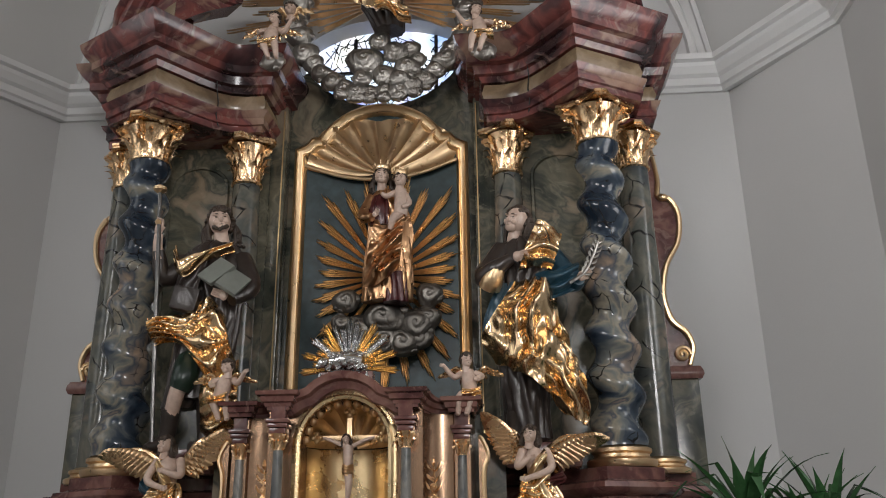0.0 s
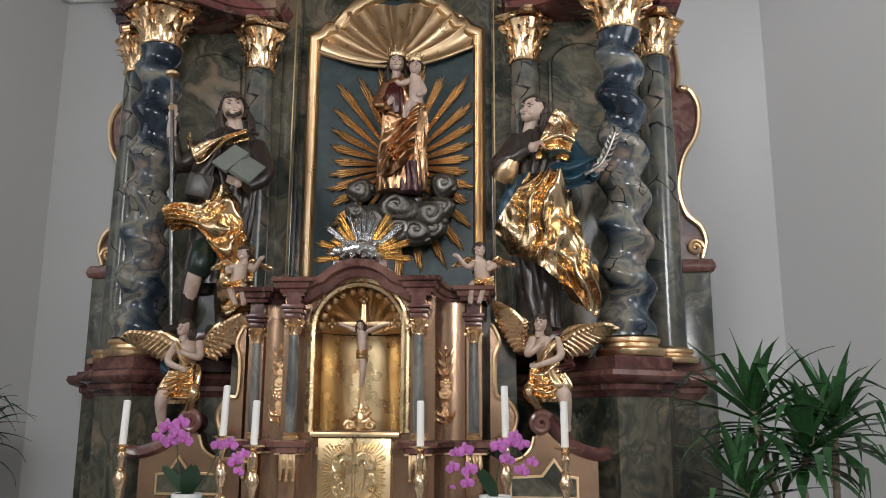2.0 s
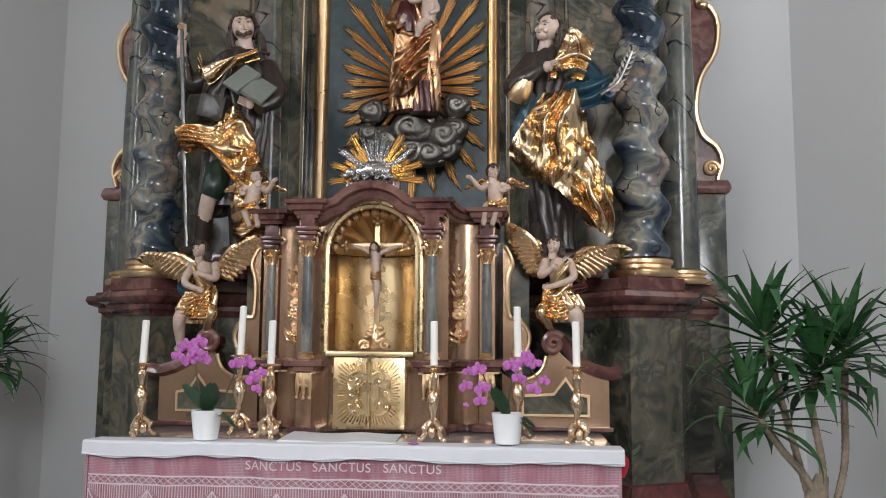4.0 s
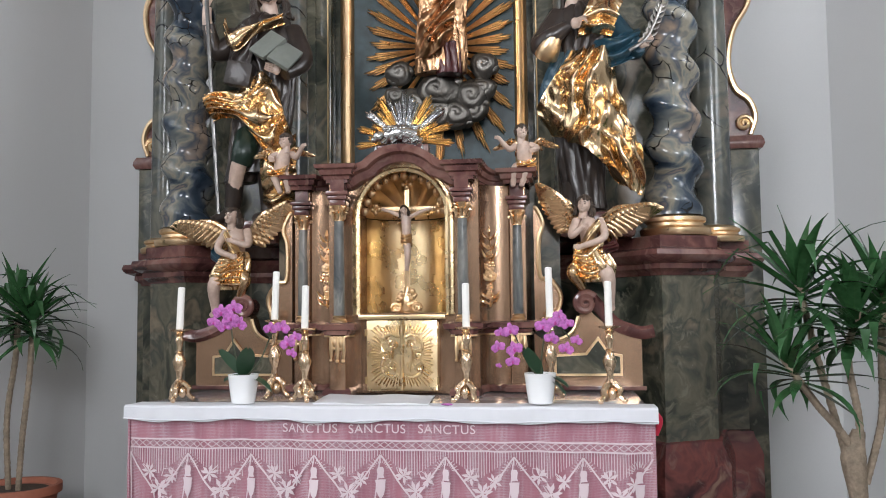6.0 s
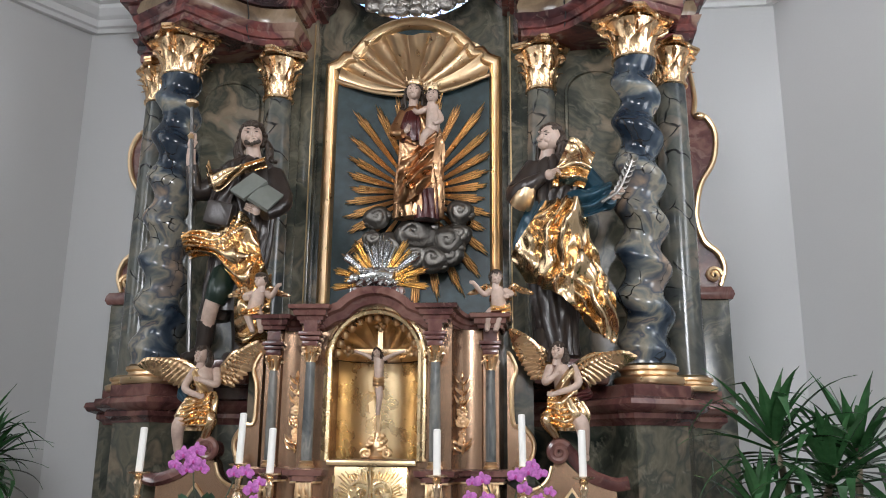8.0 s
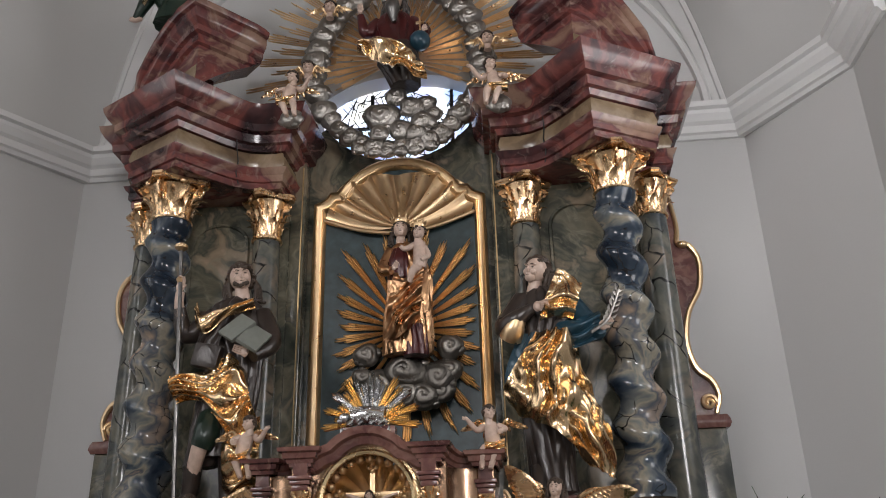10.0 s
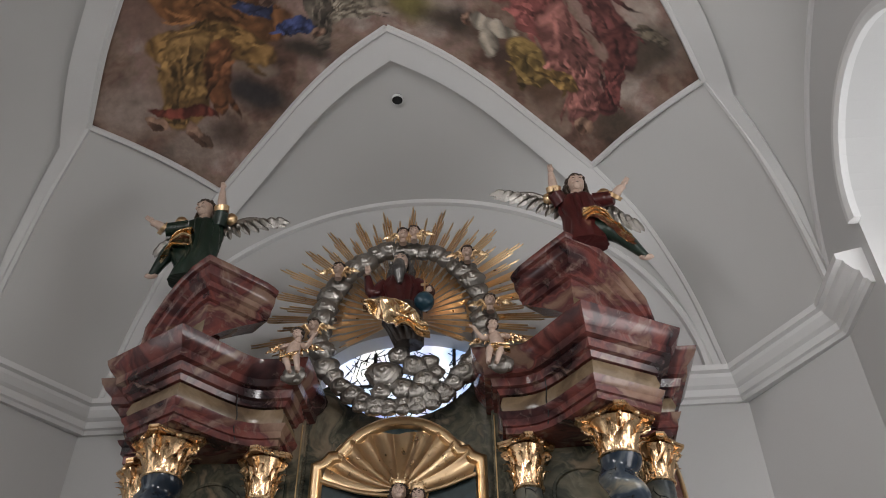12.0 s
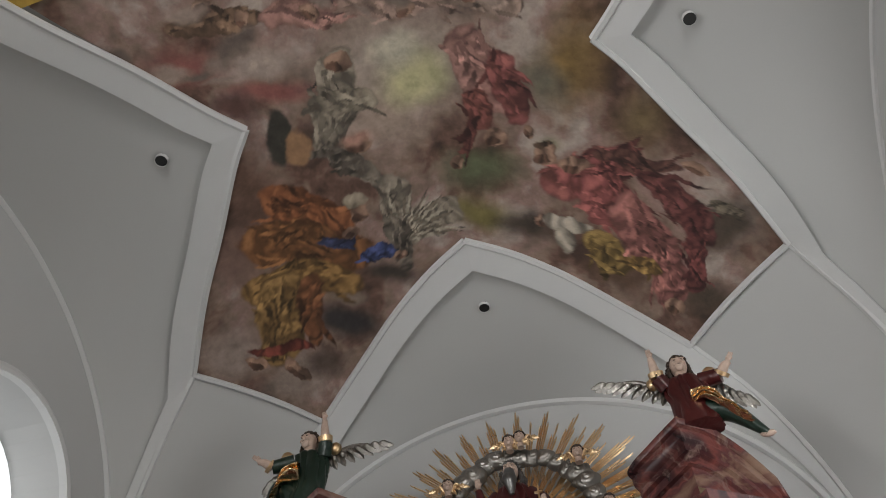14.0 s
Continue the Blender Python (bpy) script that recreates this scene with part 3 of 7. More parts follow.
dab(-0.86, 3.83, 0.12, 0.07, 20, (0.34, 0.28, 0.21), 0.5)
bare(-0.95, 4.08, 0.06, 30, 1.5)
bare(-0.6, 4.5, 0.05, 30, 1.6)
bare(-1.88, 5.25, 0.08, 70, 2.2)
bare(-2.2, 5.0, 0.07, 40, 1.3)
# the falling form in rose
robe(0.5, 2.72, 0.6, 3.25, 0.24, (0.34, 0.18, 0.15), 21, 14)
robe(0.72, 2.95, 0.72, 3.4, 0.16, (0.22, 0.075, 0.065), 22, 10)
robe(0.45, 3.2, 0.42, 3.45, 0.14, (0.21, 0.075, 0.06), 23, 8)
robe(0.34, 3.45, 0.2, 3.7, 0.06, (0.17, 0.06, 0.05), 24, 4)
bare(0.52, 3.6, 0.1, 10)
bare(0.14, 3.8, 0.055, 40, 1.4)
bare(0.8, 3.58, 0.055, 60, 1.6)
# the reclining form in red
robe(1.0, 4.15, 1.6, 4.05, 0.24, (0.3, 0.105, 0.09), 31, 18)
robe(1.15, 4.1, 1.55, 4.65, 0.22, (0.31, 0.1, 0.09), 32, 18)
robe(1.75, 4.15, 2.1, 4.75, 0.15, (0.13, 0.045, 0.04), 33, 10)
robe(1.5, 4.55, 1.8, 5.3, 0.24, (0.33, 0.135, 0.115), 34, 22)
robe(2.0, 4.6, 2.02, 5.25, 0.11, (0.16, 0.05, 0.045), 35, 10)
robe(1.4, 3.98, 1.95, 4.08, 0.08, (0.1, 0.045, 0.035), 36, 6)
robe(2.2, 4.5, 2.4, 4.6, 0.07, (0.13, 0.105, 0.075), 37, 5)
dab(0.98, 3.78, 0.17, 0.16, 0, (0.22, 0.2, 0.12), 0.9)
bare(0.96, 3.85, 0.125, 20)
dab(0.94, 3.74, 0.1, 0.045, 10, (0.09, 0.055, 0.035), 0.5)
bare(1.15, 4.0, 0.09, 30, 1.5)
bare(2.12, 4.1, 0.05, 25, 2.0)
bare(0.72, 4.5, 0.05, 20, 1.5)
bare(1.8, 5.48, 0.08, 40, 1.3)
dab(0.98, 4.55, 0.27, 0.075, 12, (0.44, 0.38, 0.31), 0.35)
dab(0.92, 4.68, 0.12, 0.12, 40, (0.42, 0.36, 0.29), 0.35)
robe(1.2, 4.72, 1.32, 5.05, 0.15, (0.27, 0.175, 0.06), 38, 10)
robe(1.4, 5.0, 1.6, 5.15, 0.08, (0.3, 0.18, 0.06), 39, 5)
# the forms at the front edge
robe(-1.6, 1.9, -1.05, 2.02, 0.1, (0.18, 0.11, 0.07), 41, 8)
robe(-0.9, 2.1, -0.4, 2.2, 0.12, (0.32, 0.17, 0.14), 42, 10)
robe(-0.3, 2.15, 0.35, 2.35, 0.14, (0.3, 0.2, 0.16), 43, 12)
robe(0.5, 2.25, 0.9, 2.45, 0.14, (0.34, 0.24, 0.19), 44, 8)
for x, y in ((-1.15, 2.0), (-0.65, 2.14), (0.05, 2.3), (0.6, 2.3), (-1.4, 1.75), (0.3, 1.6), (-0.4, 1.5)):
    bare(x, y, 0.07, 20)
rgp = random.Random(31)
for i in range(40):
    x, y = rgp.uniform(-2.4, 2.4), rgp.uniform(1.2, 2.5)
    g = rgp.uniform(0.12, 0.42)
    dab(x, y, rgp.uniform(0.08, 0.3), rgp.uniform(0.04, 0.12), rgp.uniform(-30, 60), (g, g * 0.75, g * 0.62), 0.75)
bm = field_grid(right)
fresco = setting("ceiling_painting", bm, fresco_material(), "faded fresco of clouds and robed forms in brown and rose", True, "painting")
paint = fresco.data.color_attributes.new("paint", "FLOAT_COLOR", "POINT")
paint.data.foreach_set("color", [q for v in fresco.data.vertices for q in (*fresco_colour(v.co.x, v.co.y), 1.0)])

LUNETTE = plain("lunette_plaster", (0.5, 0.5, 0.49), 0.8, 0, 90, 0.02, 0.04, 0.6)


G1_LOW = smooth_path([(1.82, 5.86, 7.43), (2.25, 6.1, 6.9), (2.56, 6.26, 6.15), (2.74, 6.33, 5.3)], 6)
G2_LOW = smooth_path([(2.73, 4.85, 7.36), (3.06, 5.12, 6.8), (3.28, 5.3, 6.05), (3.385, 5.38, 5.3)], 6)
G1 = [lift(p) for p in EDGE1] + G1_LOW[1:]
G2 = [lift(p) for p in EDGE3[::-1]] + G2_LOW[1:]


def arch1(g):
    x = g.x * 2.6 / 2.74
    return Vector((x, BACK + 0.005, 5.2 + 2.34 * math.sqrt(max(0, 1 - (x / 2.6) ** 2))))


def arch2(g):
    d = (g.y - 2.88)
    return Vector((WX + 0.005, g.y, 5.25 + 2.15 * math.sqrt(max(0, 1 - (d / 2.52) ** 2))))


def mirror_x(p):
    return Vector((-p[0], p[1], p[2]))


def mirror_y(p):
    return Vector((p[0], 5.76 - p[1], p[2]))


def ruled(bm, a, b, k=6):
    return skin(bm, [[p.lerp(q, i / k) + Vector((0, 0, 0.05 * math.sin(math.pi * i / k))) for i in range(k + 1)] for p, q in zip(a, b)], closed=False)


def band(bm, a, b, w, lift_z):
    """A flat rib along the groin, proud of the web beside it, with a bead at the picture's edge."""
    rings = []
    for p, q in zip(a, b):
        d = q - p
        L = max(d.length, 1e-3)
        d /= L
        e = p + d * min(w, L * 0.6)
        z = Vector((0, 0, lift_z))
        rings.append([p + z * 0.2, p - z, e - z, e + z * 0.2])
    skin(bm, rings)
    return bm


bm = B()
for f in (lambda p: p, mirror_x):
    ruled(bm, [f(p) for p in G1], [f(arch1(p)) for p in G1])
    ruled(bm, [f(p) for p in G1_LOW], [f(q) for q in G2_LOW])
    for h in (lambda p: p, mirror_y):
        ruled(bm, [f(h(p)) for p in G2], [f(h(arch2(p))) for p in G2])
    ruled(bm, [f(mirror_y(p)) for p in G2_LOW], [f(Vector((p.x, 0.3, p.z))) for p in G2_LOW])
ob = setting("ceiling", bm, LUNETTE, "white plastered vault with lunettes", True, "ceiling")
bm = B()
for f in (lambda p: p, mirror_x):
    band(bm, [f(p) for p in G1], [f(arch1(p)) for p in G1], 0.3, 0.035)
    for h in (lambda p: p, mirror_y):
        band(bm, [f(h(p)) for p in G2], [f(h(arch2(p))) for p in G2], 0.3, 0.035)
    edge = [lift(p, -0.02) for p in EDGE1] 
    tube(bm, [f(p) for p in edge], [0.035, 0.035], 6, 1)
    tube(bm, [f(lift(p, -0.015)) for p in EDGE2], [0.03, 0.03], 6, 1)
    for h in (lambda p: p, mirror_y):
        tube(bm, [f(h(lift(p, -0.02))) for p in EDGE3], [0.035, 0.035], 6, 1)
        tube(bm, [f(h(p)) for p in G2_LOW], [0.03, 0.03], 6, 1)
        tube(bm, [f(h(arch2(p))) for p in G2], [0.035, 0.035], 6, 1)
    tube(bm, [f(p) for p in G1_LOW], [0.03, 0.03], 6, 1)
    tube(bm, [f(arch1(p)) + Vector((0, -0.02, 0)) for p in G1], [0.04, 0.04], 6, 1)
setting("trim_ribs", bm, STUCCO, "white stucco ribs and beads along the groins", True)
for x, y, z in ((0.01, 5.24, 7.86), (-2.19, 2.86, 7.775), (2.2, 2.83, 7.775)):
    o = thing("vault_hole", (x, y, z), "small round dark hole in the plaster vault", "ceiling hole", "holes in the vault")
    part("rim", lathe(B(), [(0.05, 0.0), (0.055, -0.008), (0.055, 0.03), (0.05, 0.03)], 16, (x, y, z)), STUCCO, o)
    # flat black disc across the mouth, painting the shade inside the hole
    part("hole", lathe(B(), [(0.0, -0.006), (0.05, -0.006), (0.05, 0.04)], 16, (x, y, z)), BLACK, o)

GILT = plain("ochre_gold_paint", (0.55, 0.36, 0.08), 0.5, 0.2)
setting("trim_gilt_band", skin(B(), [[(x, y, vault(x, y) - d) for y, d in ((0.75, 0.03), (1.36, 0.03), (1.36, -0.02), (0.75, -0.02))] for x in (-3.2 + 0.2 * i for i in range(33))]), GILT, "ochre-gold painted band across the vault", True)

# windows: bright panes in the side walls, leaded stained glass behind the altar
# emission in these panes stands in for the daylight outside
PANE = Nodes("bright_daylight_pane")
PANE_MAT = PANE.done((0.8, 0.8, 0.8), 0.4, Emission_Color=(0.93, 0.97, 1.0, 1), Emission_Strength=1.3)
for s, side in ((1, "right"), (-1, "left")):
    head = arc(3.85, 5.5, 0.8, 0.8, 0, 180, 20)
    w = thing("window_" + side, ((WX + 0.4) * s, 3.85, 2.6), "tall arched window full of white daylight", "window", kind="structure")
    part("pane", prism(B(), [(4.65, 2.6)] + head + [(3.05, 2.6)], (WX + 0.42) * s, (WX + 0.44) * s, "yz"), PANE_MAT, w)
    bm = B()
    for z in (3.0, 3.8, 4.6, 5.4):
        box(bm, (WX + 0.4) * s, (WX + 0.42) * s, 3.05, 4.65, z, z + 0.025)
    for y in (3.58, 4.12):
        box(bm, (WX + 0.4) * s, (WX + 0.42) * s, y, y + 0.03, 2.6, 6.2)
    part("glazing_bars", bm, STUCCO, w)

n = Nodes("leaded_stained_glass")
v = n.add("TexVoronoi", {"Vector": n.coord, "Scale": 9.0}).outputs["Color"]
c = n.ramp(n.noise(2.2, 3), [(0.35, (0.25, 0.38, 0.85)), (0.5, (0.7, 0.8, 1.0)), (0.6, (1, 1, 1))])
# the glow put into this glass replaces daylight coming through it
GLASS = n.done(c, 0.3, Emission_Color=n.mix(0.12, c, v), Emission_Strength=1.7)
w = thing("window_back", (0, BACK + 0.2, 5.08), "round-headed leaded window of pale blue and white glass", "window", kind="structure")
part("pane", prism(B(), WIN, BACK + 0.2, BACK + 0.22), GLASS, w)
bm = B()
rng = random.Random(4)
for i in range(230):
    x, z = rng.uniform(-0.72, 0.72), rng.uniform(5.08, 5.85)
    a = rng.choice((0.5, 1.15, 2.0, 2.7)) + rng.uniform(-0.25, 0.25)
    L = rng.uniform(0.06, 0.17)
    tube(bm, [(x, BACK + 0.195, z), (x + L * math.cos(a), BACK + 0.195, z + L * math.sin(a))], [0.005, 0.005], 5, 1)
for x in (-0.32, 0.4):
    box(bm, x, x + 0.03, BACK + 0.17, BACK + 0.2, 5.08, 5.85)
for z in (5.15, 5.5):
    box(bm, -0.74, 0.74, BACK + 0.17, BACK + 0.2, z, z + 0.02)
part("lead_cames", bm, BLACK, w)

# ---- the retable ----
body = thing("retable_wall", (0, 6.1, 0), "dark green marbled wooden back of the altar", "altarpiece")
# middle field, side fields and the raised panels behind the statues
part("middle_panel", prism(B(), [(-1.0, 0), (-1.0, 5.05), (-0.62, 5.3)] + arc(0, 5.85, 0.8, 0.9, 225, 315, 10) + [(0.62, 5.3), (1.0, 5.05), (1.0, 0)], 6.14, 6.3), GREEN_MARBLE, body)
for s in (1, -1):
    part("side_panel", prism(B(), [(0.85 * s, 5.95), (2.02 * s, 5.88), (2.02 * s, 6.28), (0.85 * s, 6.13)], 0.0, 4.65, "xy"), GREEN_MARBLE, body)
    pan = [(1.17 * s, 2.5)] + [(1.385 * s + p[0] * s, p[1]) for p in arc(0, 4.18, 0.215, 0.17, 180, 0, 10)] + [(1.6 * s, 2.5)]
    b = moulding(B(), [(-0.012, 0), (-0.006, 0.025), (0.012, 0.025), (0.02, 0)], [(x, 5.925, z) for x, z in pan], (0, -1, 0), True)
    part("panel_moulding", b, GREEN_MARBLE, body)
    part("pilaster", box(B(), 0.74 * s, 0.86 * s, 5.98, 6.13, 2.0, 4.9, 0.01), GREEN_MARBLE, body)
    part("pilaster_edge", box(B(), 0.757 * s, 0.766 * s, 5.968, 5.978, 2.0, 4.85), GOLD_DULL, body)

# gilt frame with shouldered arch
OUT = [(-0.69, 2.3), (-0.69, 4.56), (-0.6, 4.6), (-0.555, 4.66)] + arc(0, 4.38, 0.57, 0.56, 150, 30, 14) + [(0.555, 4.66), (0.6, 4.6), (0.69, 4.56), (0.69, 2.3)]
frame_ob = thing("picture_frame", (0, 6.1, 2.3), "gilded moulded frame with arched top and scallop shell", "frame")
FR = [(0.0, 0.0), (0.0, 0.07), (0.02, 0.085), (0.035, 0.06), (0.06, 0.05), (0.075, 0.065), (0.09, 0.05), (0.1, 0.0)]
part("moulding", moulding(B(), FR, [(x, 6.14, z) for x, z in OUT], (0, -1, 0)), GOLD, frame_ob)
INN = [(x * 0.9, z - (0.06 if z > 4.4 else 0)) for x, z in OUT]
part("backing", prism(B(), INN, 6.11, 6.13), TEAL, frame_ob, "dark teal painted backing")
bm = B()
rings = []
for i in range(169):
    a = math.pi * i / 168
    ex, ez = 0.6 * math.cos(a), 0.44 * math.sin(a) ** 0.75
    ridge = 1 - abs(math.sin(9.5 * a))
    ring = []
    for k in range(13):
        r = k / 12
        hollow = math.sin(math.pi * min(1, r * 0.8))
        ring.append((0.02 * (1 - r) + ex * r * (1 - 0.045 * ridge * r), 6.1 - 0.11 * (1 - r) - 0.04 * ridge ** 1.3 * r ** 0.7 - 0.02 + 0.045 * hollow, 4.272 + 0.128 * r ** 2 * abs(math.cos(a)) + (ez + 0.09 * math.sin(a)) * r * (1 - 0.06 * ridge * r)))
    rings.append(ring)
skin(bm, rings, closed=False)
part("scallop_shell", bm, GOLD, frame_ob)
low = smooth_path([(-0.6, 6.06, 4.41), (-0.3, 6.05, 4.3), (0, 6.05, 4.265), (0.3, 6.05, 4.3), (0.6, 6.06, 4.41)], 6)
part("shell_lip", tube(B(), low, [0.016, 0.022, 0.016], 8, 1), GOLD, frame_ob)

# the entablature, swept along the plan of one side
ARCH = [(0.0, 0.0), (0.02, 0.0), (0.02, 0.05), (0.04, 0.055), (0.04, 0.11), (0.06, 0.13), (0.075, 0.16), (0.0, 0.17)]
FRIEZE = [(0.0, 0.17), (0.03, 0.17), (0.05, 0.22), (0.03, 0.3), (0.0, 0.31)]
CROWN = [(0.0, 0.31), (0.05, 0.31), (0.07, 0.35), (0.1, 0.36), (0.115, 0.42), (0.16, 0.43), (0.165, 0.49), (0.21, 0.53), (0.24, 0.58), (0.25, 0.62), (0.0, 0.63)]
for s in (1, -1):
    ent = thing("entablature", (1.5 * s, 5.6, 4.515), "red and ochre marbled entablature breaking forward over the columns", "entablature", "entablatures of the altar")
    path = [(2.08, 6.28), (2.08, 5.82), (1.93, 5.82), (1.93, 5.47), (1.5, 5.22), (1.3, 5.48), (1.2, 5.59), (1.1, 5.65), (0.99, 5.68), (0.87, 5.68), (0.86, 6.13)]
    path = [(x * s, y, 4.515) for x, y in path]
    fl = 1 if s > 0 else -1
    for nm, prof, m in (("architrave", ARCH, RED_MARBLE), ("frieze", FRIEZE, OCHRE_MARBLE), ("crown_moulding", CROWN, RED_MARBLE)):
        part(nm, moulding(B(), [(-o * fl, u) for o, u in prof], path), m, ent)
    core = [(p[0], p[1]) for p in path]
    part("core", prism(B(), core + [(0.9 * s, 6.29)], 4.52, 5.135, "xy"), RED_MARBLE, ent)
    # the broken pediment: a curved moulded block leaning out over the corner
    O, C, T = Vector((2.06, 5.66, 0)), Vector((1.42, 5.22, 0)), Vector((1.06, 5.6, 0))
    pts = [(O.lerp(C, u), 5.155, 5.215 + 0.66 * math.sin(u * math.pi / 2) ** 0.9) for u in (0, 0.12, 0.25, 0.38, 0.5, 0.63, 0.75, 0.88, 1)]
    pts += [(C.lerp(T, u), 5.155 + 0.46 * u ** 0.7, 5.875 - 0.02 * u) for u in (0.15, 0.3, 0.45, 0.6, 0.75, 0.9, 1)]
    n1, n2 = Vector((C.y - O.y, -(C.x - O.x), 0)).normalized(), Vector((T.y - C.y, -(T.x - C.x), 0)).normalized()
    n1, n2 = -n1 if n1.y > 0 else n1, Vector((-abs(n2.x), -abs(n2.y), 0))
    nc = (n1 + n2).normalized() / max(0.5, (n1 + n2).normalized().dot(n1))
    rings = []
    for i, (p, zb, zt) in enumerate(pts):
        nn = n1 if i < 8 else nc if i == 8 else n2
        h = zt - zb
        k = min(1, h / 0.3)
        prof = [(o * k, max(0.0, h - d)) for o, d in ((0.0, h), (0.0, 0.3), (0.03, 0.29), (0.03, 0.22), (0.06, 0.205), (0.065, 0.16), (0.11, 0.13), (0.12, 0.1), (0.12, 0.055), (0.15, 0.045), (0.165, 0.02), (0.165, 0.0))] + [(-0.22, h), (-0.22, 0.0)]
        rings.append([((p.x + nn.x * o) * s, p.y + nn.y * o, zb + u) for o, u in prof])
    part("broken_pediment", skin(B(), rings), RED_MARBLE, ent)
    part("pediment_panel", skin(B(), [[((p.x + nn.x * 0.008) * s, p.y + nn.y * 0.008, z) for z in (5.175, 5.175 + 0.3 * (zt - 5.155))] for (p, zb, zt), nn in zip(pts[5:9], (n1, n1, n1, nc))], closed=False), OCHRE_MARBLE, ent)
    # joint cracks in the entablature
    part("crack", tube(B(), [((1.16 + 0.01 * (i % 2)) * s, 5.6 - (0.0, 0.05, 0.045, 0.06, 0.12)[i], 4.535 + 0.09 * i) for i in range(5)], [0.006, 0.004], 5, 2), BLACK, ent)

# ---- columns ----


def leaf_mesh(name, w, h, curl, material, lobes=5):
    """An acanthus leaf, standing up from z 0, curling out towards -y."""
    bm = B()
    rings = []
    for i in range(9):
        t = i / 8
        half = w * (0.55 + 0.55 * math.sin(math.pi * min(1, t * 1.1)) ** 0.8) * (1 - 0.75 * t ** 3) * (1 + 0.18 * math.cos(lobes * 2 * math.pi * t))
        y = -curl * t ** 3 - 0.15 * curl * t
        z = h * (t - 0.22 * max(0, t - 0.8) * 5 * t)
        rings.append([(half * u, y + 0.18 * w * abs(u) ** 1.5 - 0.12 * w * (1 - abs(u)), z) for u in (-1, -0.5, 0, 0.5, 1)])
    back = [[(x, y + 0.008, z) for x, y, z in r[::-1]] for r in rings]
    skin(bm, [a + b for a, b in zip(rings, back)])
    finish(bm, True)
    me = bpy.data.meshes.new(name)
    bm.to_mesh(me)
    bm.free()
    me.materials.append(material)
    return me


def volute_bm(r):
    bm = B()
    pts, rad = [], []
    for i in range(22):
        a = i / 21 * 2.2 * 2 * math.pi
        q = r * (1 - 0.8 * i / 21)
        pts.append((0, -q * math.cos(a) - r, q * math.sin(a)))
        rad.append(r * 0.26 * (1 - 0.4 * i / 21))
    pts = [(0, 0.0, -2.2 * r), (0, -0.1 * r, -1.0 * r)] + [(x, y + r * 0.0, z) for x, y, z in pts]
    return tube(bm, pts, [r * 0.22] + rad, 7, 2)


def capital(parent, c, r, h, turn=0.0, material=None):
    """A gilded composite capital: bell, two rows of leaves, four volutes, a hollow-sided abacus."""
    m = material or GOLD_CARVED
    cap = part("capital", lathe(B(), [(r * 1.02, 0), (r * 1.12, h * 0.02), (r * 1.12, h * 0.06), (r * 0.95, h * 0.09), (r * 0.95, h * 0.4), (r * 1.1, h * 0.7), (r * 1.35, h * 0.86), (0.02, h * 0.87)], 20, c), m, parent, "gilded leafy capital")
    big = leaf_mesh("leaf", r * 0.34, h * 0.46, r * 0.6, m)
    top = leaf_mesh("leaf", r * 0.3, h * 0.74, r * 0.7, m)
    for row, me, k, o in ((0, big, 8, 0.0), (1, top, 8, 0.5)):
        for i in range(k):
            a = 2 * math.pi * (i + o) / k + radians(turn)
            ob = new("leaf", me)
            ob.parent = cap
            p = Vector(c) - ORIGINS.get(parent.name, Vector())
            ob.matrix_basis = Matrix.Translation((p.x + r * 0.98 * math.cos(a), p.y + r * 0.98 * math.sin(a), p.z + h * 0.07)) @ Matrix.Rotation(a + math.pi / 2, 4, "Z")
    vb = volute_bm(r * 0.34)
    finish(vb, True)
    vm = bpy.data.meshes.new("volute")
    vb.to_mesh(vm)
    vb.free()
    vm.materials.append(m)
    for i in range(4):
        a = math.pi / 4 + math.pi / 2 * i + radians(turn)
        ob = new("volute", vm)
        ob.parent = cap
        p = Vector(c) - ORIGINS.get(parent.name, Vector())
        ob.matrix_basis = Matrix.Translation((p.x + r * 1.05 * math.cos(a), p.y + r * 1.05 * math.sin(a), p.z + h * 0.74)) @ Matrix.Rotation(a + math.pi / 2, 4, "Z")
    out = []
    for i in range(4):
        a = math.pi / 4 + math.pi / 2 * i + radians(turn)
        for da, q in ((-0.13, 1.95), (0.13, 1.95), (0.42, 1.5), (0.785, 1.38), (1.15, 1.5)):
            out.append((c[0] + r * q * math.cos(a + da), c[1] + r * q * math.sin(a + da)))
    bm = prism(B(), out, c[2] + h * 0.89, c[2] + h * 0.94, "xy")
    big_out = [(c[0] + (x - c[0]) * 1.06, c[1] + (y - c[1]) * 1.06) for x, y in out]
    prism(bm, big_out, c[2] + h * 0.943, c[2] + h, "xy")
    part("abacus", bm, m, cap)
    for i in range(4):
        a = math.pi / 2 * i + radians(turn)
        part("flower", blob(B(), (c[0] + r * 1.4 * math.cos(a), c[1] + r * 1.4 * math.sin(a), c[2] + h * 0.92), r * 0.2, n=8), m, cap)
    return cap


def column_base(parent, c, r, h, m):
    prof = [(r * 1.55, 0), (r * 1.62, h * 0.15), (r * 1.62, h * 0.3), (r * 1.5, h * 0.38), (r * 1.3, h * 0.44), (r * 1.27, h * 0.58), (r * 1.4, h * 0.66), (r * 1.4, h * 0.82), (r * 1.2, h * 0.9), (r * 1.05, h), (0.02, h)]
    return part("column_base", lathe(B(), prof, 28, c), m, parent, "gilded ringed base")


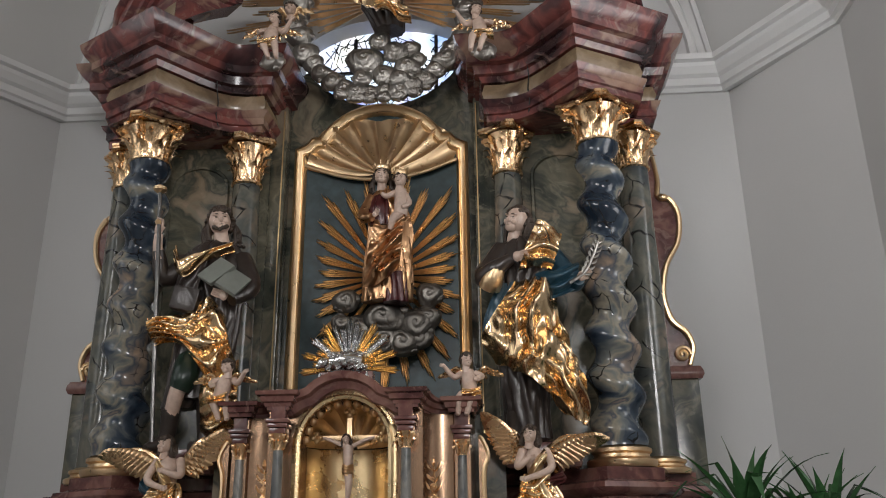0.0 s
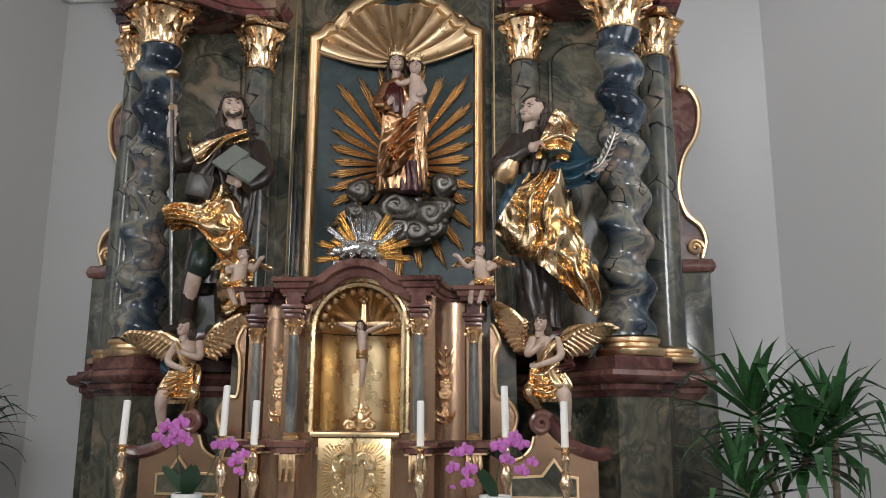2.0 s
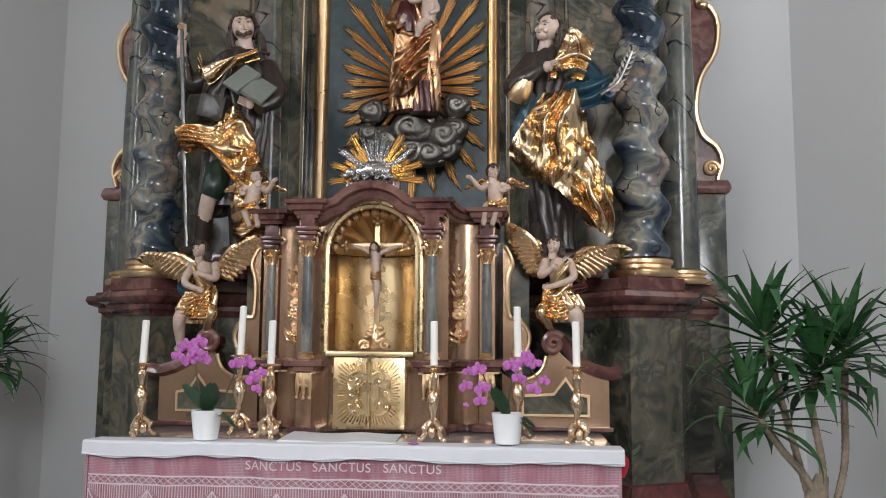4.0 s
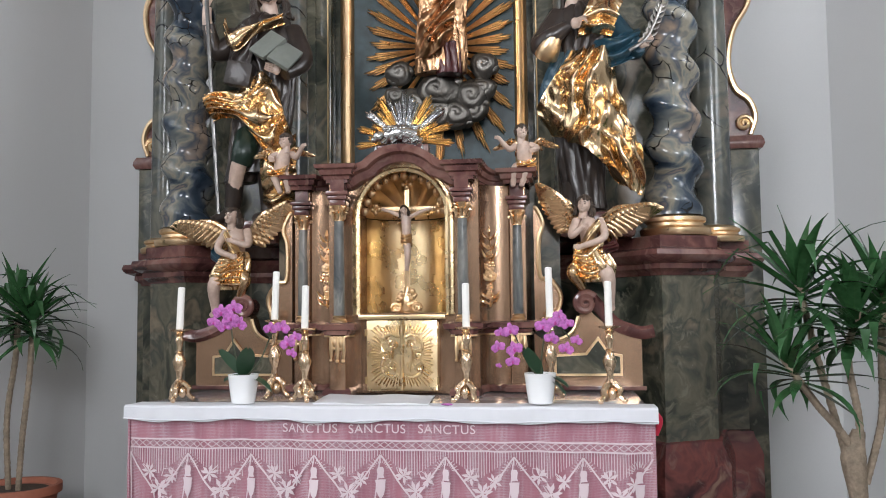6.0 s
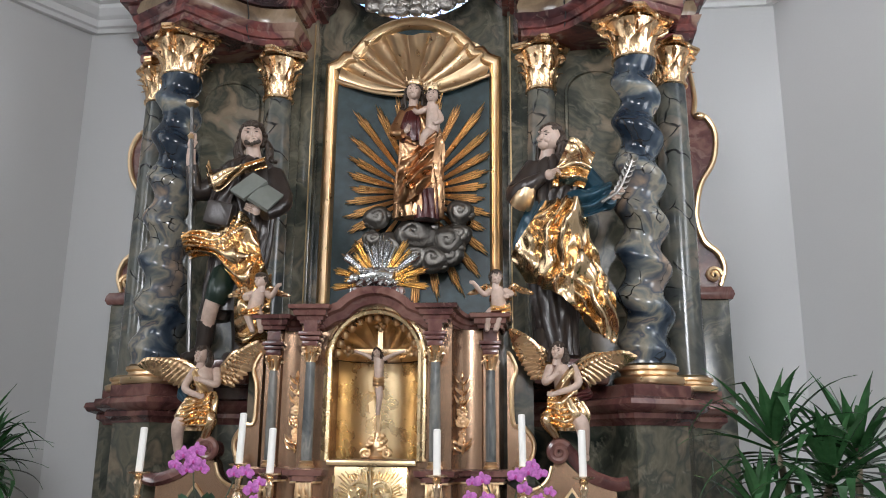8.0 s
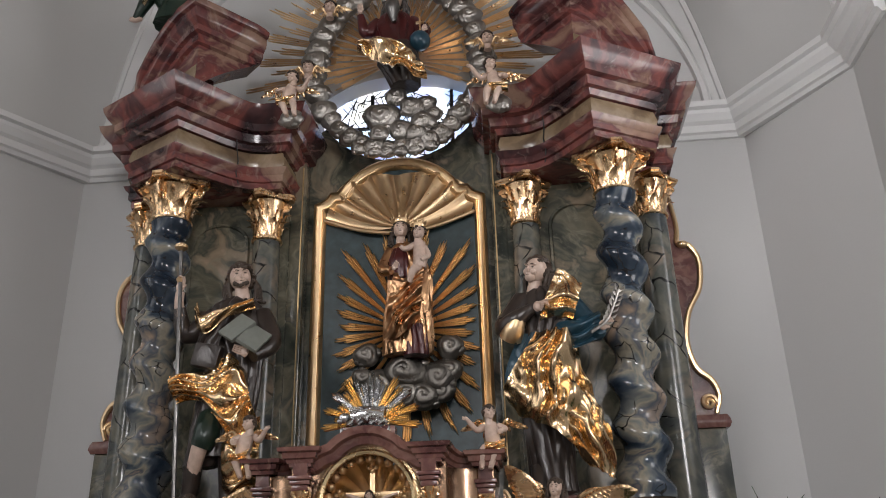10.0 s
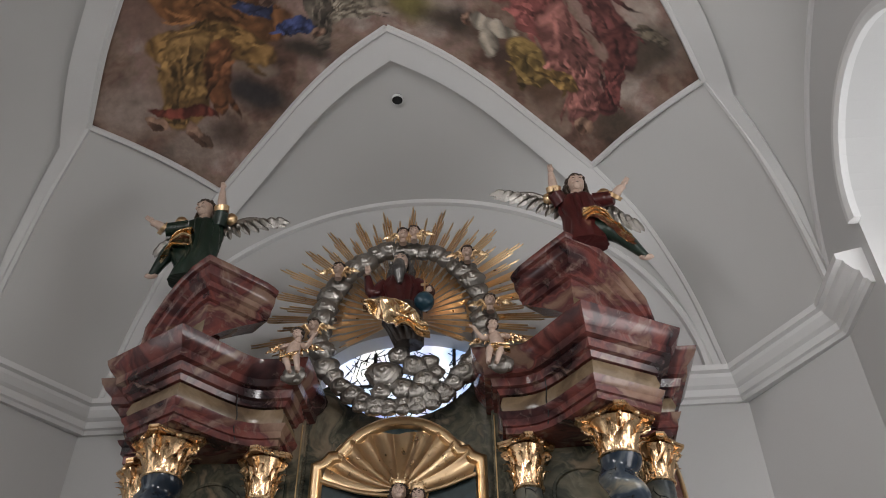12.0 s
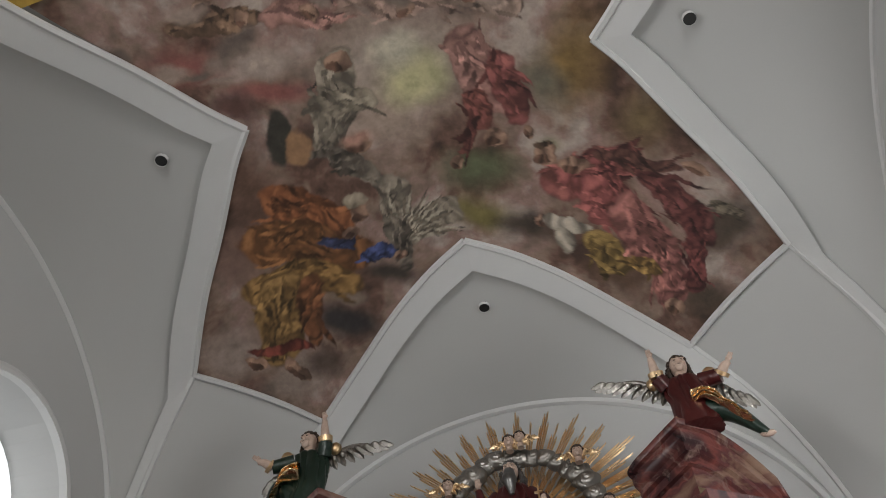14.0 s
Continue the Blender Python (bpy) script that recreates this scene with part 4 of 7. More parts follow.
def spiral(c, r, z0, z1, turns, s):
    rings = []
    N = 150
    for i in range(N + 1):
        t = i / N
        a = s * 2 * math.pi * turns * t
        fade = min(1, t / 0.05, (1 - t) / 0.06)
        off = r * 0.22 * fade
        rr = r * (1.04 - 0.16 * t) * (1 + (0 if fade >= 1 else 0.1 * (1 - fade)))
        ox, oy = off * math.cos(a), off * math.sin(a)
        rings.append([(c[0] + ox + rr * math.cos(q), c[1] + oy + rr * math.sin(q), z0 + (z1 - z0) * t) for q in (2 * math.pi * k / 28 for k in range(28))])
    return skin(B(), rings)


for s in (1, -1):
    x = 1.625 * s
    col = thing("twisted_column", (x, 5.52, 2.0), "twisted blue-grey marbled column with black veins and gilded capital", "column", "twisted columns")
    column_base(col, (x, 5.52, 1.99), 0.135, 0.14, GOLD)
    part("shaft", spiral((x, 5.52), 0.152, 2.12, 4.22, 7.0, -1), BLUE_MARBLE, col)
    capital(col, (x, 5.52, 4.2), 0.138, 0.315, 45 + 4 * s)
    for nm, (cx, cy), r, z0 in (("inner", (0.99 * s, 5.84), 0.115, 2.08), ("outer", (1.915 * s, 5.83), 0.12, 1.97)):
        col = thing("round_column", (cx, cy, z0), "smooth green and blue marbled column with gilded capital", "column", "round columns")
        column_base(col, (cx, cy, z0), r, 0.11, GOLD)
        part("shaft", lathe(B(), [(r * 1.06, z0 + 0.1), (r * 1.04, z0 + 0.5), (r, z0 + 1.2), (r * 0.88, 4.16)], 32, (cx, cy, 0)), GREY_BLUE, col)
        capital(col, (cx, cy, 4.14), r * 0.92, 0.375 if nm == "inner" else 0.31, 45 + 8 * s)
    # impost blocks between capitals and entablature
    ib = thing("impost_block", (1.915 * s, 5.83, 4.45), "red marbled block above the capital", "block", "impost blocks")
    part("block", box(B(), 1.78 * s, 2.05 * s, 5.7, 5.98, 4.45, 4.514, 0.01), RED_MARBLE, ib)

    # ---- pedestals ----
    ped = thing("pedestal", (1.7 * s, 5.6, 0), "tall dark green marbled pedestal with plum mouldings", "pedestal", "pedestals of the altar")
    path = [(2.1, 6.28), (2.1, 5.83), (1.93, 5.8), (1.83, 5.4), (1.5, 5.22), (1.37, 5.43), (1.2, 5.6), (0.86, 5.68)]
    path = [(q * s, y, 0.0) for q, y in path]
    sg = -s
    part("dado", prism(B(), [(p[0], p[1]) for p in path] + [(0.86 * s, 6.28)], 0.0, 1.78, "xy"), GREEN_MARBLE, ped)
    part("plinth", moulding(B(), [(sg * o, u) for o, u in [(0, 0), (0.07, 0), (0.07, 0.6), (0.05, 0.66), (0.03, 0.7), (0.02, 0.74), (0, 0.75)]], path), RED_MARBLE, ped)
    crown = [(0, 1.74), (0.01, 1.74), (0.02, 1.76), (0.05, 1.78), (0.05, 1.81), (0.1, 1.83), (0.12, 1.86), (0.11, 1.89), (0.05, 1.9), (0.03, 1.91), (0.03, 1.98), (0.0, 1.985)]
    part("crown_moulding", moulding(B(), [(sg * o, u) for o, u in crown], path), PLUM_MARBLE, ped)
    part("top", prism(B(), [(p[0], p[1]) for p in path] + [(0.86 * s, 6.28)], 1.9, 1.982, "xy"), PLUM_MARBLE, ped)
    # statue bracket
    br = thing("statue_bracket", (1.1 * s, 5.4, 2.0), "plum marbled bracket under the standing statue", "bracket", "statue brackets")
    part("block", box(B(), 0.9 * s, 1.36 * s, 5.25, 5.7, 1.98, 2.14, 0.03), PLUM_MARBLE, br)

    # ---- side scrollwork ----
    ear = thing("side_scroll", (2.2 * s, 6.2, 1.98), "marbled side board edged with gilded scrollwork", "scroll ornament", "side scrolls")
    edge = smooth_path([(2.126, 0, 4.549), (2.168, 0, 4.215), (2.158, 0, 4.068), (2.241, 0, 4.037), (2.298, 0, 3.901), (2.272, 0, 3.692), (2.168, 0, 3.504), (2.126, 0, 3.274), (2.168, 0, 3.086), (2.262, 0, 2.992), (2.298, 0, 2.877), (2.262, 0, 2.752)], 5)
    part("board", prism(B(), [(p.x * s, p.z) for p in edge] + [(1.9 * s, 2.71), (1.9 * s, 4.55)], 6.16, 6.28), PLUM_MARBLE, ear)
    part("gilt_edge", tube(B(), [(p.x * s - 0.02 * s, 6.15, p.z) for p in edge], [0.014, 0.024, 0.02, 0.026, 0.018], 8, 1), GOLD, ear)
    sp = [((2.2 + 0.055 * (1 - i / 16) * math.cos(i * 0.75)) * s, 6.14, 2.83 + 0.055 * (1 - i / 16) * math.sin(i * 0.75)) for i in range(15)]
    part("gilt_spiral", tube(B(), sp, [0.018, 0.012], 7, 2), GOLD, ear)
    part("bead", blob(B(), (2.17 * s, 6.14, 4.05), (0.045, 0.03, 0.03)), GOLD, ear)
    part("block", box(B(), 2.04 * s, 2.28 * s, 6.08, 6.3, 0.0, 2.64, 0.01), GREEN_MARBLE, ear)
    pth = [(2.04 * s, 6.08, 2.64), (2.28 * s, 6.08, 2.64), (2.28 * s, 6.3, 2.64)]
    part("moulding", moulding(B(), [(s * o, u) for o, u in [(-0.1, 0), (0.02, 0.0), (0.035, 0.03), (0.03, 0.06), (0.015, 0.09), (-0.1, 0.1)]], pth), PLUM_MARBLE, ear)

# ---- glory above: rays, cloud ring, clouds ----
rng = random.Random(7)
gl = thing("glory_of_rays", (0, 6.0, 5.8), "wide glory of gilded wooden rays behind silver clouds", "glory")
GC = (0.02, 6.02, 5.85)
n_b = 34
for i in range(n_b):
    a = radians(-18 + 216 * (i + 0.5) / n_b)
    R = 1.42 if i % 2 == 0 else 1.2
    R *= 0.97 + 0.06 * rng.random()
    rays(gl, GC, a, 0.55, R, 0.022, rng, 4 if i % 2 == 0 else 3)
for i in range(30):
    a = radians(-30 + 240 * (i + 0.5) / 30)
    rays(gl, (0.02, 6.0, 5.85), a, 0.12, 0.62 + 0.05 * rng.random(), 0.017, rng, 3)


def cloud_puff(bm, c, r, rng):
    """A carved cloud: a round boss turned into a snail, with smaller lobes at its rim."""
    blob(bm, (c[0], c[1] + 0.06 * r, c[2]), (r * 0.96, r * 0.5, r * 0.84), n=12)
    o, s, sq, lean = rng.uniform(0, 6.28), rng.choice((1, -1)), rng.uniform(0.78, 0.95), rng.uniform(-0.25, 0.25)
    rings = []
    for i in range(15):
        q = 0.02 + 0.98 * i / 14
        row = []
        for k in range(26):
            a = 2 * math.pi * k / 26
            turn = (2.1 * q - s * a / (2 * math.pi) + o / 6.28) % 1.0
            h = 0.62 * math.sqrt(max(0, 1 - (q * 0.97) ** 2)) + 0.085 * (1 - q * 0.5) * math.sin(math.pi * turn) ** 0.6
            w = q * (1 + 0.07 * math.sin(3 * a + o))
            row.append((c[0] + r * w * math.cos(a) + lean * r * (1 - q) * 0.5, c[1] - r * h, c[2] + r * sq * w * math.sin(a) + 0.1 * r * (1 - q)))
        rings.append(row)
    skin(bm, rings, cap=True)
    for j in range(4):
        a = rng.uniform(0, 6.28)
        blob(bm, (c[0] + r * 0.8 * math.cos(a), c[1] - 0.05 * r, c[2] + r * 0.68 * math.sin(a)), (r * 0.36, r * 0.34, r * 0.3), n=9)
    return bm


ring = thing("cloud_ring", (0.03, 5.93, 5.0), "oval ring of carved silvered clouds", "cloud ring")
for i in range(40):
    a = 2 * math.pi * i / 40 + 0.05
    low = math.sin(a) < -0.1
    r = (0.1 if low else 0.108) * (0.85 + 0.3 * rng.random())
    c = (0.015 + 0.71 * math.cos(a), 5.95 - (0.06 if low else 0) + 0.03 * rng.random(), 5.76 + 0.83 * math.sin(a) + 0.02 * rng.uniform(-1, 1))
    part("cloud", cloud_puff(B(), c, r, rng), SILVER, ring)
for i in range(6):
    x = -0.3 + 0.115 * i + 0.03 * rng.random()
    part("cloud", cloud_puff(B(), (x, 5.87, 4.88 + 0.5 * (x - 0.02) ** 2), 0.06, rng), SILVER, ring)
mid = thing("cloud_bank", (0.0, 5.85, 5.2), "carved silvered cloud bank with swirls", "clouds")
for x, z, r in ((-0.1, 5.2, 0.15), (0.14, 5.26, 0.1), (0.23, 5.13, 0.11), (0.05, 5.07, 0.1), (0.02, 5.37, 0.09), (0.26, 5.3, 0.085), (-0.12, 5.04, 0.08), (0.17, 5.03, 0.09), (0.32, 5.2, 0.07)):
    part("cloud", cloud_puff(B(), (x, 5.84 + 0.04 * rng.random(), z), r, rng), SILVER, mid)

# glory and clouds in the middle picture
gm = thing("sunburst", (0.06, 6.08, 3.45), "sunburst of gilded wooden rays on a dark teal panel", "sunburst")
for i in range(30):
    a = 2 * math.pi * (i + 0.5) / 30
    cs, sn = math.cos(a), math.sin(a)
    R = 0.55 / max(abs(cs), 0.001)
    R = min(R, (0.86 if sn > 0 else 0.9))
    R = min(R, 0.95) * (0.93 + 0.08 * rng.random()) * (0.95 if i % 2 else 1)
    rays(gm, (0.05, 6.08, 3.47), a, 0.14, R * 1.1, 0.0165, rng, 4)
cl = thing("cloud_bank", (0.08, 5.95, 3.0), "dark silvered clouds and rolled swirls under the figure", "clouds")
for x, z, r in ((0.07, 3.1, 0.17), (-0.22, 3.24, 0.1), (0.39, 3.27, 0.1), (0.3, 3.05, 0.13), (-0.12, 3.02, 0.12), (0.38, 3.1, 0.1), (0.2, 2.92, 0.12), (0.33, 2.95, 0.09), (-0.25, 3.08, 0.08), (0.06, 2.94, 0.12)):
    part("cloud", cloud_puff(B(), (x, 5.93, z), r, rng), SILVER_DARK, cl)

# ---- carved figures, each one plain mesh ----


def drapery(rings, folds=9, depth=0.12, twist=3.0, seed=0, n=88, steps=6):
    """A robe: rings (x, y, z, rx, ry) joined, with sharp carved folds."""
    path = smooth_path([r[:3] for r in rings], steps)
    m = len(path)
    out = []
    for i, p in enumerate(path):
        u = i / (m - 1) * (len(rings) - 1)
        j = min(int(u), len(rings) - 2)
        rx, ry = (rings[j][k] + (rings[j + 1][k] - rings[j][k]) * (u - j) for k in (3, 4))
        ring = []
        for k in range(n):
            q = 2 * math.pi * k / n
            w = noise.noise((math.cos(q) * 1.5 + seed, math.sin(q) * 1.5, p.z * 4))
            g = math.sqrt(math.sin(folds * 0.5 * q + twist * p.z + 2.2 * w + seed) ** 2 + 0.012)
            h = 1 + 1.5 * depth * (g - 0.55) * min(1, 0.35 + i / m * 1.4) + 0.1 * w
            ring.append((p.x + rx * h * math.cos(q), p.y + ry * h * math.sin(q), p.z))
        out.append(ring)
    return skin(B(), out)


def sash(a, b, folds=5, depth=0.03, seed=0, thick=0.012, belly=0.05):
    """A hanging sheet of cloth between two edge lines, with folds along it."""
    A, Bq = smooth_path(a, 12), smooth_path(b, 12)
    m = min(len(A), len(Bq))
    front, rows = [], 56
    for i in range(m):
        pa, pb = A[i * (len(A) - 1) // (m - 1)], Bq[i * (len(Bq) - 1) // (m - 1)]
        row = []
        for k in range(rows + 1):
            t = k / rows
            p = pa.lerp(pb, t)
            w = noise.noise((p.x * 5 + seed, p.z * 5, seed))
            v = noise.noise((p.x * 11, p.z * 11, seed + 5))
            g = math.sqrt(math.sin(folds * 0.8 * math.pi * (t + 0.3 * i / m) + 4.2 * w) ** 2 + 0.03) * (0.75 + 0.8 * w) - 0.45 + 0.4 * v
            row.append(p + Vector((0.3 * depth * g, -depth * g * 1.5 - belly * math.sin(math.pi * t), 0.3 * depth * w)))
        front.append(row)
    rings = [r + [q + Vector((0, thick, 0)) for q in r[::-1]] for r in front]
    return skin(B(), rings)


def limb(*pts, r=(0.04, 0.035, 0.028), n=10):
    return tube(B(), pts, r, n, 5)


def hand_bm(c, d, r=0.03):
    c, d = Vector(c), Vector(d).normalized()
    bm = blob(B(), c, (r * 0.8, r * 0.6, r), n=8)
    side = d.cross(Vector((0, 1, 0)))
    for k in (-1.2, -0.4, 0.4, 1.2):
        tube(bm, [c + side * r * 0.45 * k, c + d * r * 1.3 + side * r * 0.5 * k, c + d * r * 2.0 + side * r * 0.45 * k + Vector((0, -r * 0.3, 0))], [r * 0.26, r * 0.22, r * 0.14], 6, 2)
    tube(bm, [c - side * r * 0.6, c - side * r * 1.1 + d * r * 0.8], [r * 0.26, r * 0.16], 6, 1)
    return bm


LAST_HEAD = []


def head_bm(c, r, turn=0.0, tilt=0.0):
    """A plain carved head and neck facing -y, turned a little."""
    bm = B()
    blob(bm, (0, 0, 0), (r * 0.78, r * 0.92, r), n=18)
    blob(bm, (0, -r * 0.55, -r * 0.55), (r * 0.45, r * 0.4, r * 0.45), n=12)
    blob(bm, (0, -r * 0.92, -r * 0.12), (r * 0.12, r * 0.16, r * 0.24), n=8)
    for s in (1, -1):
        blob(bm, (s * r * 0.34, -r * 0.72, -r * 0.25), (r * 0.26, r * 0.2, r * 0.24), n=8)
        blob(bm, (s * r * 0.3, -r * 0.76, r * 0.3), (r * 0.3, r * 0.14, r * 0.1), n=8)
    blob(bm, (0, -r * 0.86, -r * 0.5), (r * 0.2, r * 0.1, r * 0.07), n=8)
    tube(bm, [(0, r * 0.1, -r * 0.6), (0, r * 0.15, -r * 1.7)], [r * 0.5, r * 0.56], 12, 1)
    m = Matrix.Translation(c) @ Matrix.Rotation(radians(turn), 4, "Z") @ Matrix.Rotation(radians(tilt), 4, "Y")
    bmesh.ops.transform(bm, matrix=m, verts=bm.verts)
    LAST_HEAD[:] = [m, r]
    return bm


def hair_bm(c, r, rng, long=0.0, turn=0.0, tilt=0.0):
    bm = B()
    for i in range(150):
        a, e = rng.uniform(-3.1, 3.1), rng.uniform(-0.3 - long * 0.5, 1.5)
        d = Vector((math.sin(a) * math.cos(e) * 0.86, math.cos(a) * math.cos(e) * 0.98, math.sin(e) * 1.02))
        if d.y < -0.2 and d.z < 0.62 + 0.2 * d.y:
            continue
        blob(bm, d * r, (r * rng.uniform(0.15, 0.3), r * 0.23, r * rng.uniform(0.13, 0.22)), (rng.uniform(0, 180), 0, rng.uniform(0, 180)), n=7)
    if long:
        for s in (1, -1):
            for k in range(4):
                tube(bm, [(s * r * 0.75, r * (0.1 + 0.25 * k), r * 0.1), (s * r * (0.95 + 0.1 * k), r * 0.2 * k, -r * 0.7), (s * r * (0.8 + 0.15 * k), r * 0.15 * k, -r * (1.0 + long))], [r * 0.2, r * 0.2, r * 0.1], 7, 4)
                for q in range(7):
                    v = q / 6
                    blob(bm, (s * r * (0.85 + 0.12 * k * v + rng.uniform(-0.1, 0.22)), r * (0.1 + 0.2 * k) * (1 - v * 0.4), r * (0.1 - (1.1 + long) * v)), (r * 0.19, r * 0.17, r * 0.13), (rng.uniform(0, 180), 0, rng.uniform(0, 180)), n=7)
    m = Matrix.Translation(c) @ Matrix.Rotation(radians(turn), 4, "Z") @ Matrix.Rotation(radians(tilt), 4, "Y")
    bmesh.ops.transform(bm, matrix=m, verts=bm.verts)
    # brows, eyes and mouth of the head just carved
    hm, hr = LAST_HEAD
    fb = B()
    for s in (1, -1):
        tube(fb, [(s * hr * 0.12, -hr * 0.93, hr * 0.27), (s * hr * 0.32, -hr * 0.89, hr * 0.36), (s * hr * 0.5, -hr * 0.74, hr * 0.28)], [hr * 0.03, hr * 0.045, hr * 0.02], 5, 2)
        blob(fb, (s * hr * 0.3, -hr * 0.83, hr * 0.1), (hr * 0.12, hr * 0.06, hr * 0.055), n=7)
    tube(fb, [(-hr * 0.15, -hr * 0.93, -hr * 0.5), (0, -hr * 0.97, -hr * 0.51), (hr * 0.15, -hr * 0.93, -hr * 0.5)], [hr * 0.015, hr * 0.03, hr * 0.015], 5, 2)
    bmesh.ops.transform(fb, matrix=hm, verts=fb.verts)
    spare = bpy.data.meshes.new("face")
    fb.to_mesh(spare)
    fb.free()
    bm.from_mesh(spare)
    bpy.data.meshes.remove(spare)
    return bm


def beard_bm(c, r, rng):
    bm = B()
    for i in range(16):
        a = rng.uniform(-1.7, 1.7)
        blob(bm, (c[0] + 1.5 * r * math.sin(a), c[1] - 0.9 * r * math.cos(a), c[2] + r * (0.9 * abs(math.sin(a)) - 0.5 + 0.3 * rng.random())), r * 0.45, n=7)
    return bm


def wing_bm(root, tip, width, rows=3, count=9, droop=-1.0, y_out=0.0):
    """A spread wing: overlapping carved feathers along an arm."""
    bm = B()
    root, tip = Vector(root), Vector(tip)
    arm = tip - root
    down = Vector((arm.z, 0, -arm.x)).normalized() * (1 if arm.x > 0 else -1) * -droop
    down = down if down.z < 0 else -down
    for row in range(rows):
        for i in range(count):
            t = (i + 0.5 * (row % 2)) / count
            base = root + arm * t * (1 - 0.12 * row) + Vector((0, -0.012 * (rows - row) + y_out * t, 0.05 * math.sin(math.pi * t)))
            L = width * (0.5 + 0.28 * row) * (0.8 + 0.5 * t)
            d = (down * (1.25 - 1.0 * t) + arm.normalized() * (0.25 + 0.95 * t)).normalized()
            side = Vector((d.z, 0, -d.x))
            h = L * 0.13 + width * 0.05
            rings = []
            for u, k in ((0, 0.6), (0.25, 1.0), (0.6, 1.0), (0.85, 0.75), (1.0, 0.2)):
                p = base + d * L * u + Vector((0, -0.02 * math.sin(math.pi * u), 0))
                rings.append([p - side * h * k, p + Vector((0, -h * 0.5 * k, 0)), p + side * h * k, p + Vector((0, 0.008, 0))])
            skin(bm, rings)
    tube(bm, [root, root + arm * 0.45 + Vector((0, -0.03, 0.06)), tip], [width * 0.16, width * 0.15, width * 0.05], 9, 5)
    return bm


def putto(name, c, sc, lean, arms, label, rng, group):
    """A seated winged child figure, carved, with a loincloth."""
    x, y, z = c
    P = []
    P.append((tube(B(), [(x, y, z), (x + lean * 0.3 * sc, y - 0.02, z + 0.14 * sc), (x + lean * 0.55 * sc, y, z + 0.27 * sc)], [0.085 * sc, 0.09 * sc, 0.075 * sc], 14, 5), FLESH))
    h = (x + lean * 0.75 * sc, y - 0.03, z + 0.4 * sc)
    P.append((head_bm(h, 0.085 * sc, -25 * arms, -12 * lean), FLESH))
    P.append((hair_bm(h, 0.085 * sc, rng, 0, -25 * arms), HAIR))
    for s in (1, -1):
        sh = (x + lean * 0.5 * sc + s * 0.085 * sc, y, z + 0.25 * sc)
        up = 0.07 if s == arms else -0.09
        el = (sh[0] + s * 0.08 * sc, y - 0.05 * sc, sh[2] - 0.045 * sc)
        ha = (sh[0] + s * (0.19 if s == arms else 0.01) * sc, y - 0.15 * sc, sh[2] + up * sc)
        P.append((limb(sh, el, ha, r=(0.042 * sc, 0.036 * sc, 0.024 * sc)), FLESH))
        P.append((hand_bm(ha, (s, -0.3, up * 3), 0.026 * sc), FLESH))
        hip = (x + s * 0.05 * sc, y - 0.03, z)
        kn = (x + s * 0.07 * sc + 0.05 * arms * sc, y - 0.16 * sc, z - 0.05 * sc)
        ft = (x + s * 0.05 * sc + 0.1 * arms * sc, y - 0.14 * sc, z - 0.25 * sc)
        P.append((limb(hip, kn, ft, r=(0.058 * sc, 0.05 * sc, 0.028 * sc)), FLESH))
        P.append((blob(B(), (ft[0], ft[1] - 0.025 * sc, ft[2]), (0.025 * sc, 0.05 * sc, 0.02 * sc), n=8), FLESH))
        P.append((wing_bm((x + s * 0.06 * sc, y + 0.06, z + 0.2 * sc), (x + s * 0.3 * sc, y + 0.08, z + 0.24 * sc), 0.16 * sc, 2, 5), GOLD_CARVED))
    P.append((sash([(x - 0.1 * sc, y - 0.09 * sc, z + 0.06 * sc), (x, y - 0.12 * sc, z + 0.04 * sc), (x + 0.12 * sc, y - 0.08 * sc, z + 0.1 * sc)], [(x - 0.1 * sc, y - 0.16 * sc, z - 0.06 * sc), (x, y - 0.18 * sc, z - 0.08 * sc), (x + 0.14 * sc, y - 0.12 * sc, z - 0.08 * sc)], 4, 0.02, 3), GOLD_CLOTH))
    return one_mesh(name, P, label, "figure", group, (x, y, z))


rng = random.Random(11)
